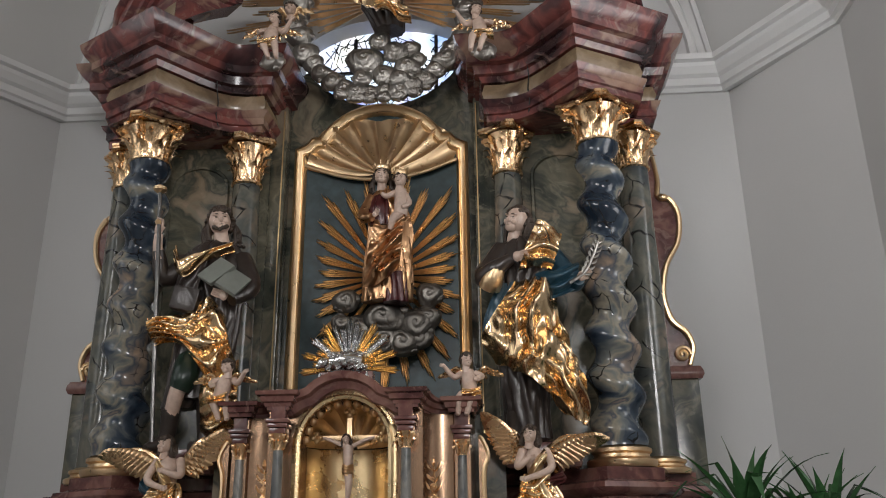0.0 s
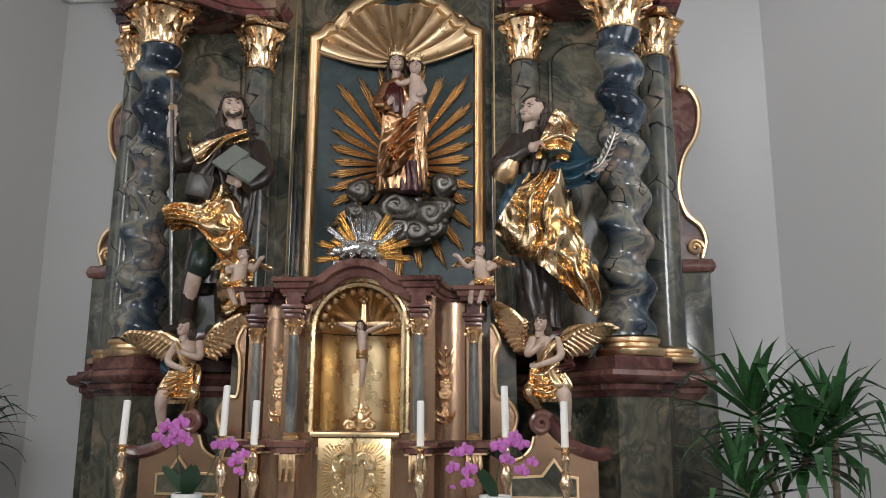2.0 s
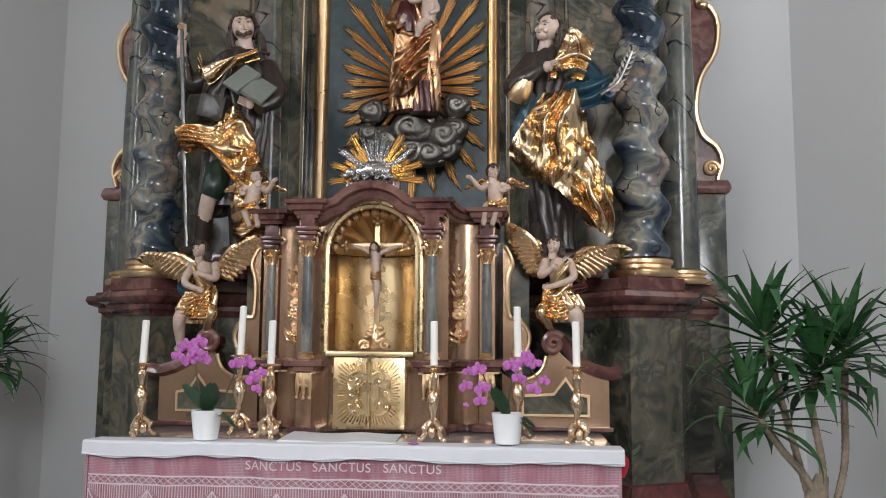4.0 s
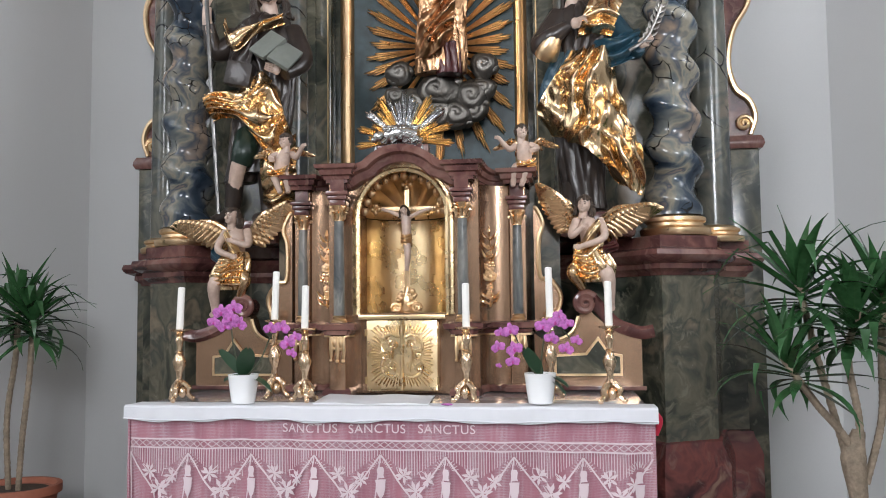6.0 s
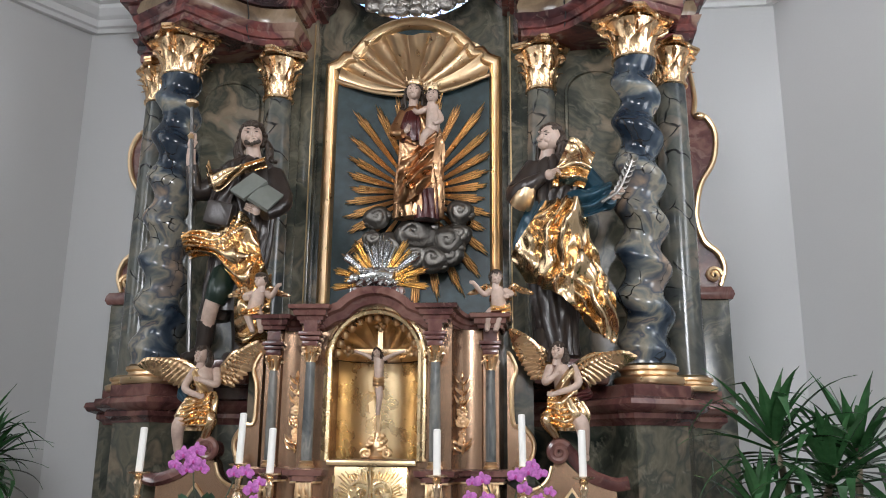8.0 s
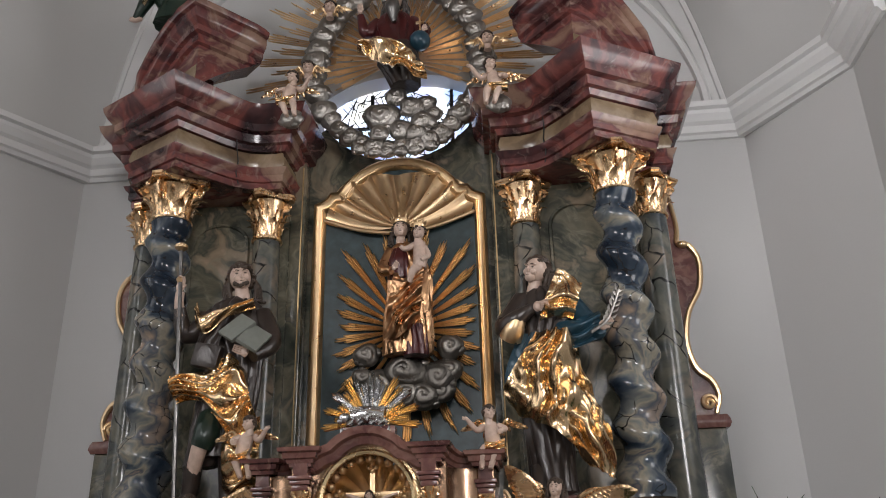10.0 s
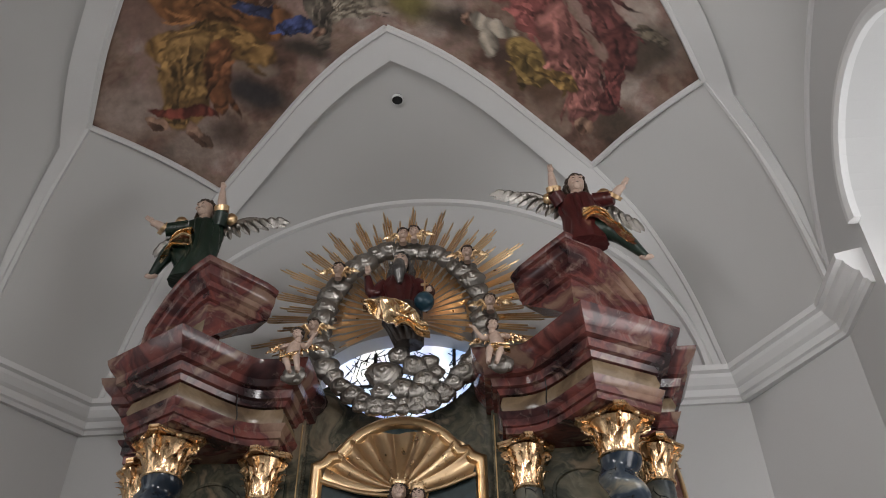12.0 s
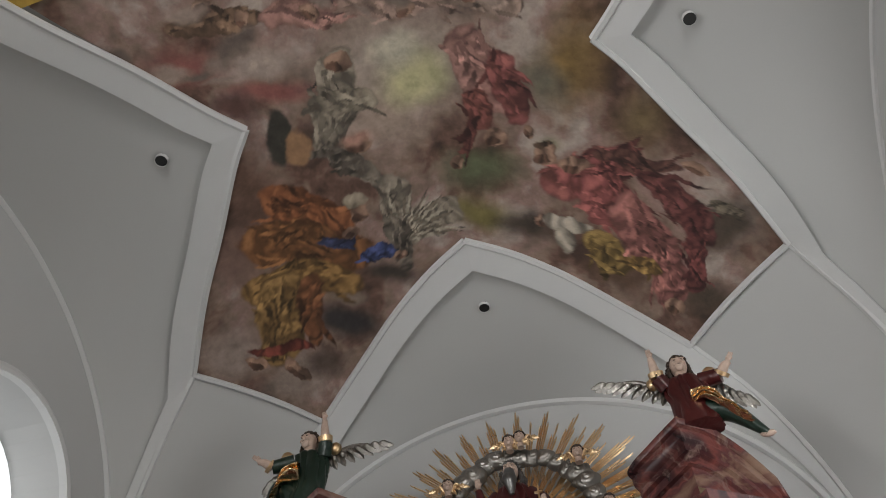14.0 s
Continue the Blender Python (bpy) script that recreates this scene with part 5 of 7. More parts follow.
# bearded standing figure with staff and book
Y = 5.36
P = [
    (drapery([(-1.08, Y, 2.45, 0.16, 0.13), (-1.05, Y, 2.8, 0.19, 0.15), (-1.0, Y, 3.05, 0.17, 0.13), (-1.0, Y, 3.3, 0.19, 0.13), (-1.02, Y, 3.46, 0.17, 0.11), (-1.0, Y, 3.53, 0.06, 0.06)], 11, 0.16, 5, 1), BLACK_ROBE),
    (sash([(-1.26, Y - 0.06, 3.42), (-1.28, Y - 0.02, 3.2), (-1.2, Y, 3.0)], [(-1.0, Y - 0.14, 3.4), (-1.06, Y - 0.16, 3.15), (-1.0, Y - 0.12, 3.0)], 4, 0.035, 2), BLACK_ROBE),
    (sash([(-1.27, Y - 0.08, 3.5), (-1.2, Y - 0.14, 3.38), (-1.0, Y - 0.16, 3.42), (-0.86, Y - 0.1, 3.48)], [(-1.24, Y - 0.12, 3.3), (-1.15, Y - 0.18, 3.24), (-1.02, Y - 0.18, 3.34), (-0.84, Y - 0.13, 3.41)], 3, 0.03, 5), GOLD_CLOTH),
    (sash([(-1.4, Y - 0.12, 2.98), (-1.2, Y - 0.14, 2.98), (-1.0, Y - 0.16, 3.08), (-0.88, Y - 0.12, 2.98)], [(-1.3, Y - 0.16, 2.76), (-1.12, Y - 0.22, 2.78), (-0.88, Y - 0.2, 2.5), (-0.76, Y - 0.14, 2.6)], 6, 0.06, 8, 0.015, 0.08), GOLD_CLOTH),
    (sash([(-1.0, Y - 0.1, 2.75), (-0.9, Y - 0.12, 2.6), (-0.78, Y - 0.08, 2.68)], [(-1.0, Y - 0.06, 2.2), (-0.88, Y - 0.12, 2.12), (-0.76, Y - 0.06, 2.2)], 5, 0.05, 9), GOLD_CLOTH),
    (drapery([(-1.2, Y + 0.02, 2.4, 0.1, 0.1), (-1.1, Y, 2.62, 0.15, 0.13), (-1.05, Y, 2.82, 0.16, 0.14)], 9, 0.2, 4, 6), BLACK_ROBE),
    (limb((-1.1, Y - 0.06, 2.7), (-1.1, Y - 0.15, 2.58), (-1.13, Y - 0.15, 2.5), r=(0.1, 0.085, 0.07)), GREEN_ROBE),
    (limb((-1.11, Y - 0.15, 2.56), (-1.14, Y - 0.16, 2.48), (-1.19, Y - 0.1, 2.34), r=(0.055, 0.052, 0.045)), FLESH),
    (limb((-1.19, Y - 0.1, 2.38), (-1.22, Y - 0.08, 2.2), (-1.3, Y - 0.17, 2.13), r=(0.062, 0.05, 0.035)), BLACK_ROBE),
    (limb((-1.0, Y, 2.6), (-0.98, Y - 0.02, 2.35), (-0.98, Y - 0.05, 2.16), (-1.02, Y - 0.16, 2.14), r=(0.09, 0.07, 0.05, 0.035)), BLACK_ROBE),
    (limb((-1.17, Y, 3.4), (-1.33, Y - 0.06, 3.27), (-1.37, Y - 0.12, 3.44), r=(0.075, 0.065, 0.042)), BLACK_ROBE),
    (limb((-1.36, Y - 0.11, 3.38), (-1.375, Y - 0.13, 3.47), (-1.37, Y - 0.14, 3.55), r=(0.042, 0.032, 0.03)), FLESH),
    (hand_bm((-1.37, Y - 0.15, 3.58), (0.3, -0.4, 0.8), 0.038), FLESH),
    (limb((-0.84, Y, 3.4), (-0.74, Y - 0.08, 3.18), (-0.82, Y - 0.2, 3.06), r=(0.075, 0.07, 0.045)), BLACK_ROBE),
    (hand_bm((-0.86, Y - 0.24, 3.08), (-1, -0.4, 0.3), 0.036), FLESH),
    (head_bm((-0.99, Y - 0.05, 3.66), 0.092, 22, -10), FLESH),
    (hair_bm((-0.99, Y - 0.03, 3.67), 0.095, rng, 0.9, 22, -10), HAIR),
    (beard_bm((-0.965, Y - 0.1, 3.585), 0.03, rng), HAIR),
    (tube(B(), [(-1.38, Y - 0.17, 3.87), (-1.27, Y - 0.15, 2.1)], [0.014, 0.016], 8, 1), SILVER_ROBE),
    (lathe(B(), [(0.02, -0.02), (0.045, 0.0), (0.045, 0.02), (0.015, 0.04)], 12, (-1.38, Y - 0.17, 3.86)), GOLD),
    (lathe(B(), [(0.018, -0.02), (0.03, 0.0), (0.018, 0.02)], 12, (-1.365, Y - 0.168, 3.63)), GOLD),
]
for s, ang in ((1, 12), (-1, -25)):
    bb = box(B(), 0, s * 0.15, -0.014, 0.014, -0.1, 0.1, 0.004)
    bmesh.ops.transform(bb, matrix=pose(-0.86, Y - 0.27, 3.2, -35, 32, ang), verts=bb.verts)
    P.append((bb, PAGES))
bb = box(B(), -0.09, 0.09, -0.05, 0.05, -0.08, 0.08, 0.02)
bmesh.ops.transform(bb, matrix=pose(-1.13, Y - 0.16, 3.08, 0, 12, 0), verts=bb.verts)
P.append((bb, BLACK_ROBE))
one_mesh("standing_statue", P, "carved bearded figure in dark robe and gold cloak with staff", "statue", "large statues", (-1.05, Y, 2.1))

# female standing figure with swirling gold cloak and palm branch
P = [
    (drapery([(1.06, Y, 2.16, 0.13, 0.11), (1.04, Y, 2.5, 0.15, 0.13), (1.02, Y, 2.9, 0.16, 0.14), (1.04, Y, 3.12, 0.15, 0.12), (1.08, Y, 3.3, 0.18, 0.12), (1.08, Y, 3.42, 0.15, 0.1), (1.06, Y, 3.48, 0.05, 0.05)], 13, 0.18, 5, 3), BLACK_ROBE),
    (drapery([(0.98, Y - 0.03, 2.75, 0.18, 0.13), (0.98, Y - 0.03, 2.95, 0.17, 0.13), (1.04, Y - 0.02, 3.14, 0.155, 0.12)], 14, 0.12, 3, 7), BLUE_ROBE),
    (sash([(1.0, Y - 0.17, 3.14), (0.9, Y - 0.19, 2.98), (0.78, Y - 0.16, 2.78), (0.86, Y - 0.14, 2.62)], [(1.26, Y - 0.13, 3.08), (1.26, Y - 0.22, 2.8), (1.3, Y - 0.22, 2.5), (1.34, Y - 0.12, 2.3)], 4, 0.07, 12, 0.016, 0.14), GOLD_CLOTH),
    (sash([(0.95, Y - 0.18, 2.75), (1.0, Y - 0.2, 2.6), (1.12, Y - 0.2, 2.48), (1.26, Y - 0.14, 2.3)], [(1.24, Y - 0.2, 2.9), (1.34, Y - 0.2, 2.66), (1.42, Y - 0.14, 2.4), (1.42, Y - 0.06, 2.22)], 4, 0.06, 17, 0.016, 0.1), GOLD_CLOTH),
    (sash([(1.02, Y - 0.14, 3.2), (1.14, Y - 0.18, 3.22), (1.24, Y - 0.16, 3.2)], [(1.16, Y - 0.12, 3.56), (1.22, Y - 0.13, 3.54), (1.32, Y - 0.1, 3.46)], 4, 0.05, 4, 0.015, 0.08), GOLD_CLOTH),
    (sash([(1.08, Y - 0.1, 3.05), (1.2, Y - 0.16, 3.0), (1.38, Y - 0.1, 3.08)], [(1.14, Y - 0.12, 3.2), (1.26, Y - 0.16, 3.2), (1.42, Y - 0.08, 3.28)], 3, 0.04, 5), BLUE_ROBE),
    (limb((0.94, Y, 3.4), (0.82, Y - 0.06, 3.2), (0.88, Y - 0.16, 3.22), (0.98, Y - 0.18, 3.28), r=(0.08, 0.085, 0.06, 0.035)), BLACK_ROBE),
    (tube(B(), [(0.84, Y - 0.1, 3.12), (0.86, Y - 0.14, 3.16), (0.9, Y - 0.17, 3.24)], [0.075, 0.07, 0.05], 12, 4), GOLD),
    (hand_bm((1.02, Y - 0.19, 3.29), (1, -0.2, 0.25), 0.036), FLESH),
    (limb((1.22, Y, 3.36), (1.36, Y - 0.06, 3.16), (1.4, Y - 0.14, 3.15), r=(0.09, 0.08, 0.05)), BLUE_ROBE),
    (hand_bm((1.42, Y - 0.17, 3.15), (0.8, -0.2, 0.5), 0.034), FLESH),
    (head_bm((1.03, Y - 0.04, 3.59), 0.088, -38, 16), FLESH),
    (hair_bm((1.04, Y - 0.01, 3.6), 0.091, rng, 0.7, -38, 16), HAIR),
    (limb((0.96, Y - 0.06, 2.3), (0.95, Y - 0.14, 2.16), (0.93, Y - 0.2, 2.15), r=(0.05, 0.04, 0.025)), BLACK_ROBE),
]
leafb = B()
st = smooth_path([(1.34, Y - 0.2, 3.1), (1.44, Y - 0.19, 3.17), (1.5, Y - 0.18, 3.28), (1.54, Y - 0.17, 3.38)], 6)
tube(leafb, st, [0.012, 0.008], 6, 1)
for i in range(5, len(st), 2):
    for s in (1, -1):
        d = (st[i] - st[i - 1]).normalized()
        sd = Vector((d.z, 0, -d.x)) * s
        e = st[i] + d * 0.055 + sd * 0.03
        tube(leafb, [st[i], (st[i] + e) / 2 + sd * 0.01, e], [0.006, 0.014, 0.003], 6, 3, 0.5)
P.append((leafb, SILVER))
one_mesh("standing_statue", P, "carved female figure in swirling gold cloak holding palm branch", "statue", "large statues", (1.08, Y, 2.1))

# crowned mother and child
Y = 5.82
P = [
    (drapery([(0.1, Y, 3.2, 0.17, 0.1), (0.1, Y, 3.45, 0.17, 0.1), (0.11, Y, 3.75, 0.15, 0.09), (0.08, Y, 3.95, 0.13, 0.08), (0.07, Y, 4.06, 0.05, 0.05)], 11, 0.2, 4, 2), COPPER_CLOTH),
    (sash([(0.02, Y - 0.1, 3.82), (0.1, Y - 0.13, 3.7), (0.24, Y - 0.1, 3.85)], [(-0.06, Y - 0.12, 3.28), (0.06, Y - 0.16, 3.3), (0.2, Y - 0.12, 3.42)], 6, 0.04, 3), COPPER_CLOTH),
    (drapery([(0.16, Y - 0.03, 3.18, 0.09, 0.08), (0.15, Y - 0.03, 3.4, 0.08, 0.08)], 9, 0.2, 3, 5), RED_ROBE),
    (drapery([(0.05, Y - 0.04, 3.76, 0.08, 0.07), (0.05, Y - 0.05, 3.9, 0.075, 0.07), (0.06, Y - 0.03, 4.0, 0.06, 0.05)], 7, 0.1, 3, 8), RED_ROBE),
    (limb((-0.02, Y, 4.0), (-0.07, Y - 0.06, 3.84), (0.0, Y - 0.13, 3.8), r=(0.05, 0.05, 0.03)), COPPER_CLOTH),
    (hand_bm((0.02, Y - 0.14, 3.82), (0.4, -0.3, 0.5), 0.024), FLESH),
    (head_bm((0.055, Y - 0.04, 4.16), 0.068, 6, 0), FLESH), (hair_bm((0.055, Y - 0.02, 4.165), 0.07, rng, 0.9, 6), HAIR),
    (head_bm((0.2, Y - 0.1, 4.1), 0.055, -5, 8), FLESH), (hair_bm((0.2, Y - 0.09, 4.105), 0.056, rng, 0, -5), HAIR),
    (tube(B(), [(0.2, Y - 0.1, 4.02), (0.21, Y - 0.1, 3.92), (0.2, Y - 0.1, 3.82)], [0.045, 0.055, 0.05], 10, 4), FLESH),
    (limb((0.16, Y - 0.1, 4.0), (0.1, Y - 0.14, 3.96), (0.07, Y - 0.15, 3.98), r=(0.024, 0.02, 0.015)), FLESH),
    (limb((0.2, Y - 0.1, 3.83), (0.16, Y - 0.16, 3.78), (0.13, Y - 0.14, 3.7), r=(0.035, 0.03, 0.02)), FLESH),
    (limb((0.24, Y - 0.1, 3.98), (0.27, Y - 0.13, 3.9), (0.22, Y - 0.16, 3.86), r=(0.024, 0.02, 0.016)), FLESH),
]
for cx, cy, cz, rr in ((0.055, Y - 0.03, 4.22, 0.062), (0.2, Y - 0.09, 4.15, 0.05)):
    cb = lathe(B(), [(rr, -0.012), (rr * 1.08, 0), (rr * 1.05, 0.02), (rr * 0.98, 0.02), (rr * 0.95, -0.012)], 18, (cx, cy, cz))
    for k in range(8):
        a = 2 * math.pi * k / 8
        tube(cb, [(cx + rr * math.cos(a), cy + rr * math.sin(a), cz + 0.015), (cx + rr * 1.12 * math.cos(a), cy + rr * 1.12 * math.sin(a), cz + 0.055)], [0.01, 0.004], 6, 1)
    P.append((cb, GOLD))
one_mesh("crowned_statue", P, "carved crowned mother holding a child, in gold and red robes", "statue", "", (0.1, Y, 3.2))

# enthroned bearded figure in the glory
Y = 5.78
P = [
    (drapery([(0.1, Y, 5.42, 0.12, 0.1), (0.06, Y - 0.05, 5.62, 0.17, 0.14), (0.02, Y, 5.8, 0.16, 0.12)], 9, 0.2, 4, 4), BLACK_ROBE),
    (sash([(-0.26, Y - 0.12, 5.76), (-0.05, Y - 0.2, 5.75), (0.14, Y - 0.2, 5.64), (0.26, Y - 0.16, 5.52)], [(-0.26, Y - 0.18, 5.64), (-0.1, Y - 0.26, 5.54), (0.08, Y - 0.26, 5.42), (0.3, Y - 0.18, 5.38)], 3, 0.05, 6), GOLD_CLOTH),
    (drapery([(0.02, Y, 5.78, 0.15, 0.1), (0.02, Y, 5.98, 0.17, 0.11), (0.02, Y, 6.1, 0.12, 0.09), (0.02, Y, 6.16, 0.05, 0.05)], 9, 0.15, 4, 1), RED_ROBE),
    (limb((-0.12, Y, 6.06), (-0.22, Y - 0.04, 5.95), (-0.26, Y - 0.08, 6.1), r=(0.06, 0.055, 0.03)), RED_ROBE), (hand_bm((-0.26, Y - 0.09, 6.14), (0, -0.2, 1), 0.03), FLESH),
    (limb((0.16, Y, 6.05), (0.27, Y - 0.05, 5.92), (0.28, Y - 0.12, 5.86), r=(0.06, 0.055, 0.03)), RED_ROBE), (hand_bm((0.28, Y - 0.14, 5.88), (0.1, -0.3, -0.6), 0.03), FLESH),
    (blob(B(), (0.24, Y - 0.13, 5.76), 0.085, n=18), BLUE_ROBE),
    (head_bm((0.02, Y - 0.05, 6.26), 0.085, 0, 0), FLESH), (hair_bm((0.02, Y - 0.03, 6.27), 0.088, rng, 0.6), SILVER_ROBE),
    (tube(B(), [(0.02, Y - 0.13, 6.2), (0.02, Y - 0.15, 6.1), (0.03, Y - 0.14, 5.96)], [0.045, 0.065, 0.02], 10, 4), SILVER_ROBE),
    (box(B(), 0.235, 0.25, Y - 0.14, Y - 0.125, 5.84, 6.0), GOLD), (box(B(), 0.21, 0.275, Y - 0.142, Y - 0.123, 5.93, 5.945), GOLD),
]
one_mesh("enthroned_statue", P, "carved seated bearded figure in red and gold above clouds", "statue", "", (0.02, Y, 5.4))

# winged heads set into the cloud ring
for x, z in ((-0.55, 6.3), (0.02, 6.66), (0.6, 6.4), (-0.72, 5.7), (0.78, 5.85), (0.12, 6.68)):
    P = [(head_bm((x, 5.82, z), 0.06), FLESH), (hair_bm((x, 5.83, z + 0.005), 0.062, rng), HAIR)]
    for s in (1, -1):
        P.append((wing_bm((x + s * 0.03, 5.84, z - 0.06), (x + s * 0.13, 5.84, z - 0.04), 0.09, 2, 4), GOLD))
    one_mesh("winged_head", P, "small carved head between gilded wings on clouds", "figure", "winged heads", (x, 5.82, z))

for sx in (-0.73, 0.85):
    cs = thing("cloud_cushion", (sx, 5.42, 4.98), "small silvered cloud under the seated child figure", "clouds", "cloud cushions")
    part("cloud", cloud_puff(B(), (sx, 5.44, 4.98), 0.09, rng), SILVER, cs)
putto("cherub", (-0.727, 5.31, 5.02), 0.57, 0.1, 1, "small carved winged child seated on the entablature", rng, "small winged figures")
putto("cherub", (0.843, 5.31, 5.0), 0.57, -0.1, -1, "small carved winged child seated on the entablature", rng, "small winged figures")
putto("cherub", (-0.8, 5.02, 2.39), 0.5, 0.12, 1, "small carved winged child perched on the tabernacle", rng, "small winged figures")
putto("cherub", (0.71, 5.02, 2.39), 0.5, -0.06, -1, "small carved winged child perched on the tabernacle", rng, "small winged figures")

# half-kneeling angels on the scrolls beside the tabernacle
for s, robe in ((-1, BLUE_ROBE), (1, RED_ROBE)):
    x, y, z = 1.06 * s, 5.06, 1.62
    lx = -0.03  # the body leans towards the tabernacle
    sh = 0.34
    ra = ((x + 0.085, y - 0.02, z + sh), (x + 0.13, y - 0.13, z + 0.22), (x + 0.02, y - 0.19, z + 0.25)) if s < 0 else ((x + 0.085, y - 0.02, z + sh), (x + 0.11, y - 0.12, z + 0.2), (x - 0.08, y - 0.2, z + 0.12))
    la = ((x - 0.09, y - 0.03, z + sh), (x - 0.12, y - 0.13, z + 0.19), (x + 0.04, y - 0.22, z + 0.12)) if s < 0 else ((x - 0.09, y - 0.03, z + sh), (x - 0.13, y - 0.12, z + 0.22), (x - 0.04, y - 0.17, z + 0.28))
    P = [
        (tube(B(), [(x, y, z + 0.08), (x, y - 0.03, z + 0.2), (x, y - 0.03, z + 0.29), (x, y - 0.01, z + 0.37)], [0.07, 0.068, 0.085, 0.04], 16, 5, 0.8), FLESH),
        (drapery([(x + 0.05 * s, y - 0.06, z - 0.14, 0.12, 0.1), (x + 0.04 * s, y - 0.08, z - 0.02, 0.14, 0.13), (x + 0.01 * s, y - 0.05, z + 0.1, 0.115, 0.11), (x, y - 0.02, z + 0.17, 0.08, 0.075)], 10, 0.26, 7, 2 + s), GOLD_CLOTH),
        (sash([(x - 0.1, y - 0.1, z + 0.15), (x, y - 0.14, z + 0.13), (x + 0.1, y - 0.1, z + 0.16)], [(x - 0.15, y - 0.16, z - 0.08), (x - 0.02, y - 0.24, z - 0.12), (x + 0.12, y - 0.16, z - 0.1)], 6, 0.05, 4), GOLD_CLOTH),
        (sash([(x + 0.07 * s, y - 0.07, z + 0.35), (x, y - 0.12, z + 0.27), (x - 0.06 * s, y - 0.1, z + 0.17)], [(x + 0.1 * s, y - 0.03, z + 0.28), (x + 0.04 * s, y - 0.11, z + 0.2), (x + 0.0 * s, y - 0.11, z + 0.13)], 3, 0.015, 6), GOLD_PALE),
        (limb((x + 0.06 * s, y - 0.08, z - 0.02), (x + 0.13 * s, y - 0.17, z - 0.1), (x + 0.15 * s, y - 0.1, z - 0.3), (x + 0.16 * s, y - 0.15, z - 0.34), r=(0.065, 0.055, 0.03, 0.02)), FLESH),
        (limb((x - 0.06 * s, y - 0.08, z), (x - 0.13 * s, y - 0.18, z - 0.06), (x - 0.06 * s, y - 0.1, z - 0.18), r=(0.05, 0.05, 0.035)), GOLD_CLOTH),
        (head_bm((x + lx, y - 0.06, z + 0.455), 0.062, -18, 10), FLESH), (hair_bm((x + lx, y - 0.045, z + 0.46), 0.064, rng, 0.3, -18, 10), HAIR),
        (limb(*ra, r=(0.034, 0.03, 0.02)), FLESH), (hand_bm(ra[2], (-1, -0.3, 0.2), 0.022), FLESH),
        (limb(*la, r=(0.034, 0.03, 0.02)), FLESH), (hand_bm(la[2], (1 if s < 0 else 0.6, -0.3, 0.1), 0.022), FLESH),
        (sash([(x + 0.1 * s, y + 0.02, z + 0.32), (x + 0.18 * s, y - 0.03, z + 0.2), (x + 0.08 * s, y - 0.1, z + 0.12)], [(x + 0.14 * s, y + 0.04, z + 0.28), (x + 0.23 * s, y + 0.0, z + 0.13), (x + 0.1 * s, y - 0.1, z + 0.06)], 3, 0.02, 5), robe),
        (wing_bm((x + 0.07, y + 0.06, z + 0.32), (x + (0.42 if s > 0 else 0.38), y + 0.04, z + (0.44 if s > 0 else 0.54)), 0.17, 4, 12), GOLD_CARVED),
        (wing_bm((x - 0.07, y + 0.06, z + 0.32), (x - (0.24 if s > 0 else 0.46), y + 0.04, z + (0.54 if s > 0 else 0.42)), 0.17, 4, 12), GOLD_CARVED),
    ]
    hx, hz = (-1.125, 2.14) if s < 0 else (1.047, 2.155)
    fit_in = Matrix.Translation((hx, y, hz)) @ Matrix.Scale(0.77, 4) @ Matrix.Translation((-x - lx, -y + 0.06, -z - 0.455))
    for carved, _ in P:
        bmesh.ops.transform(carved, matrix=fit_in, verts=carved.verts)
    one_mesh("kneeling_angel", P, "carved angel with gilded wings and cloth kneeling on a scroll", "angel", "kneeling angels", (x, y, z - 0.3))

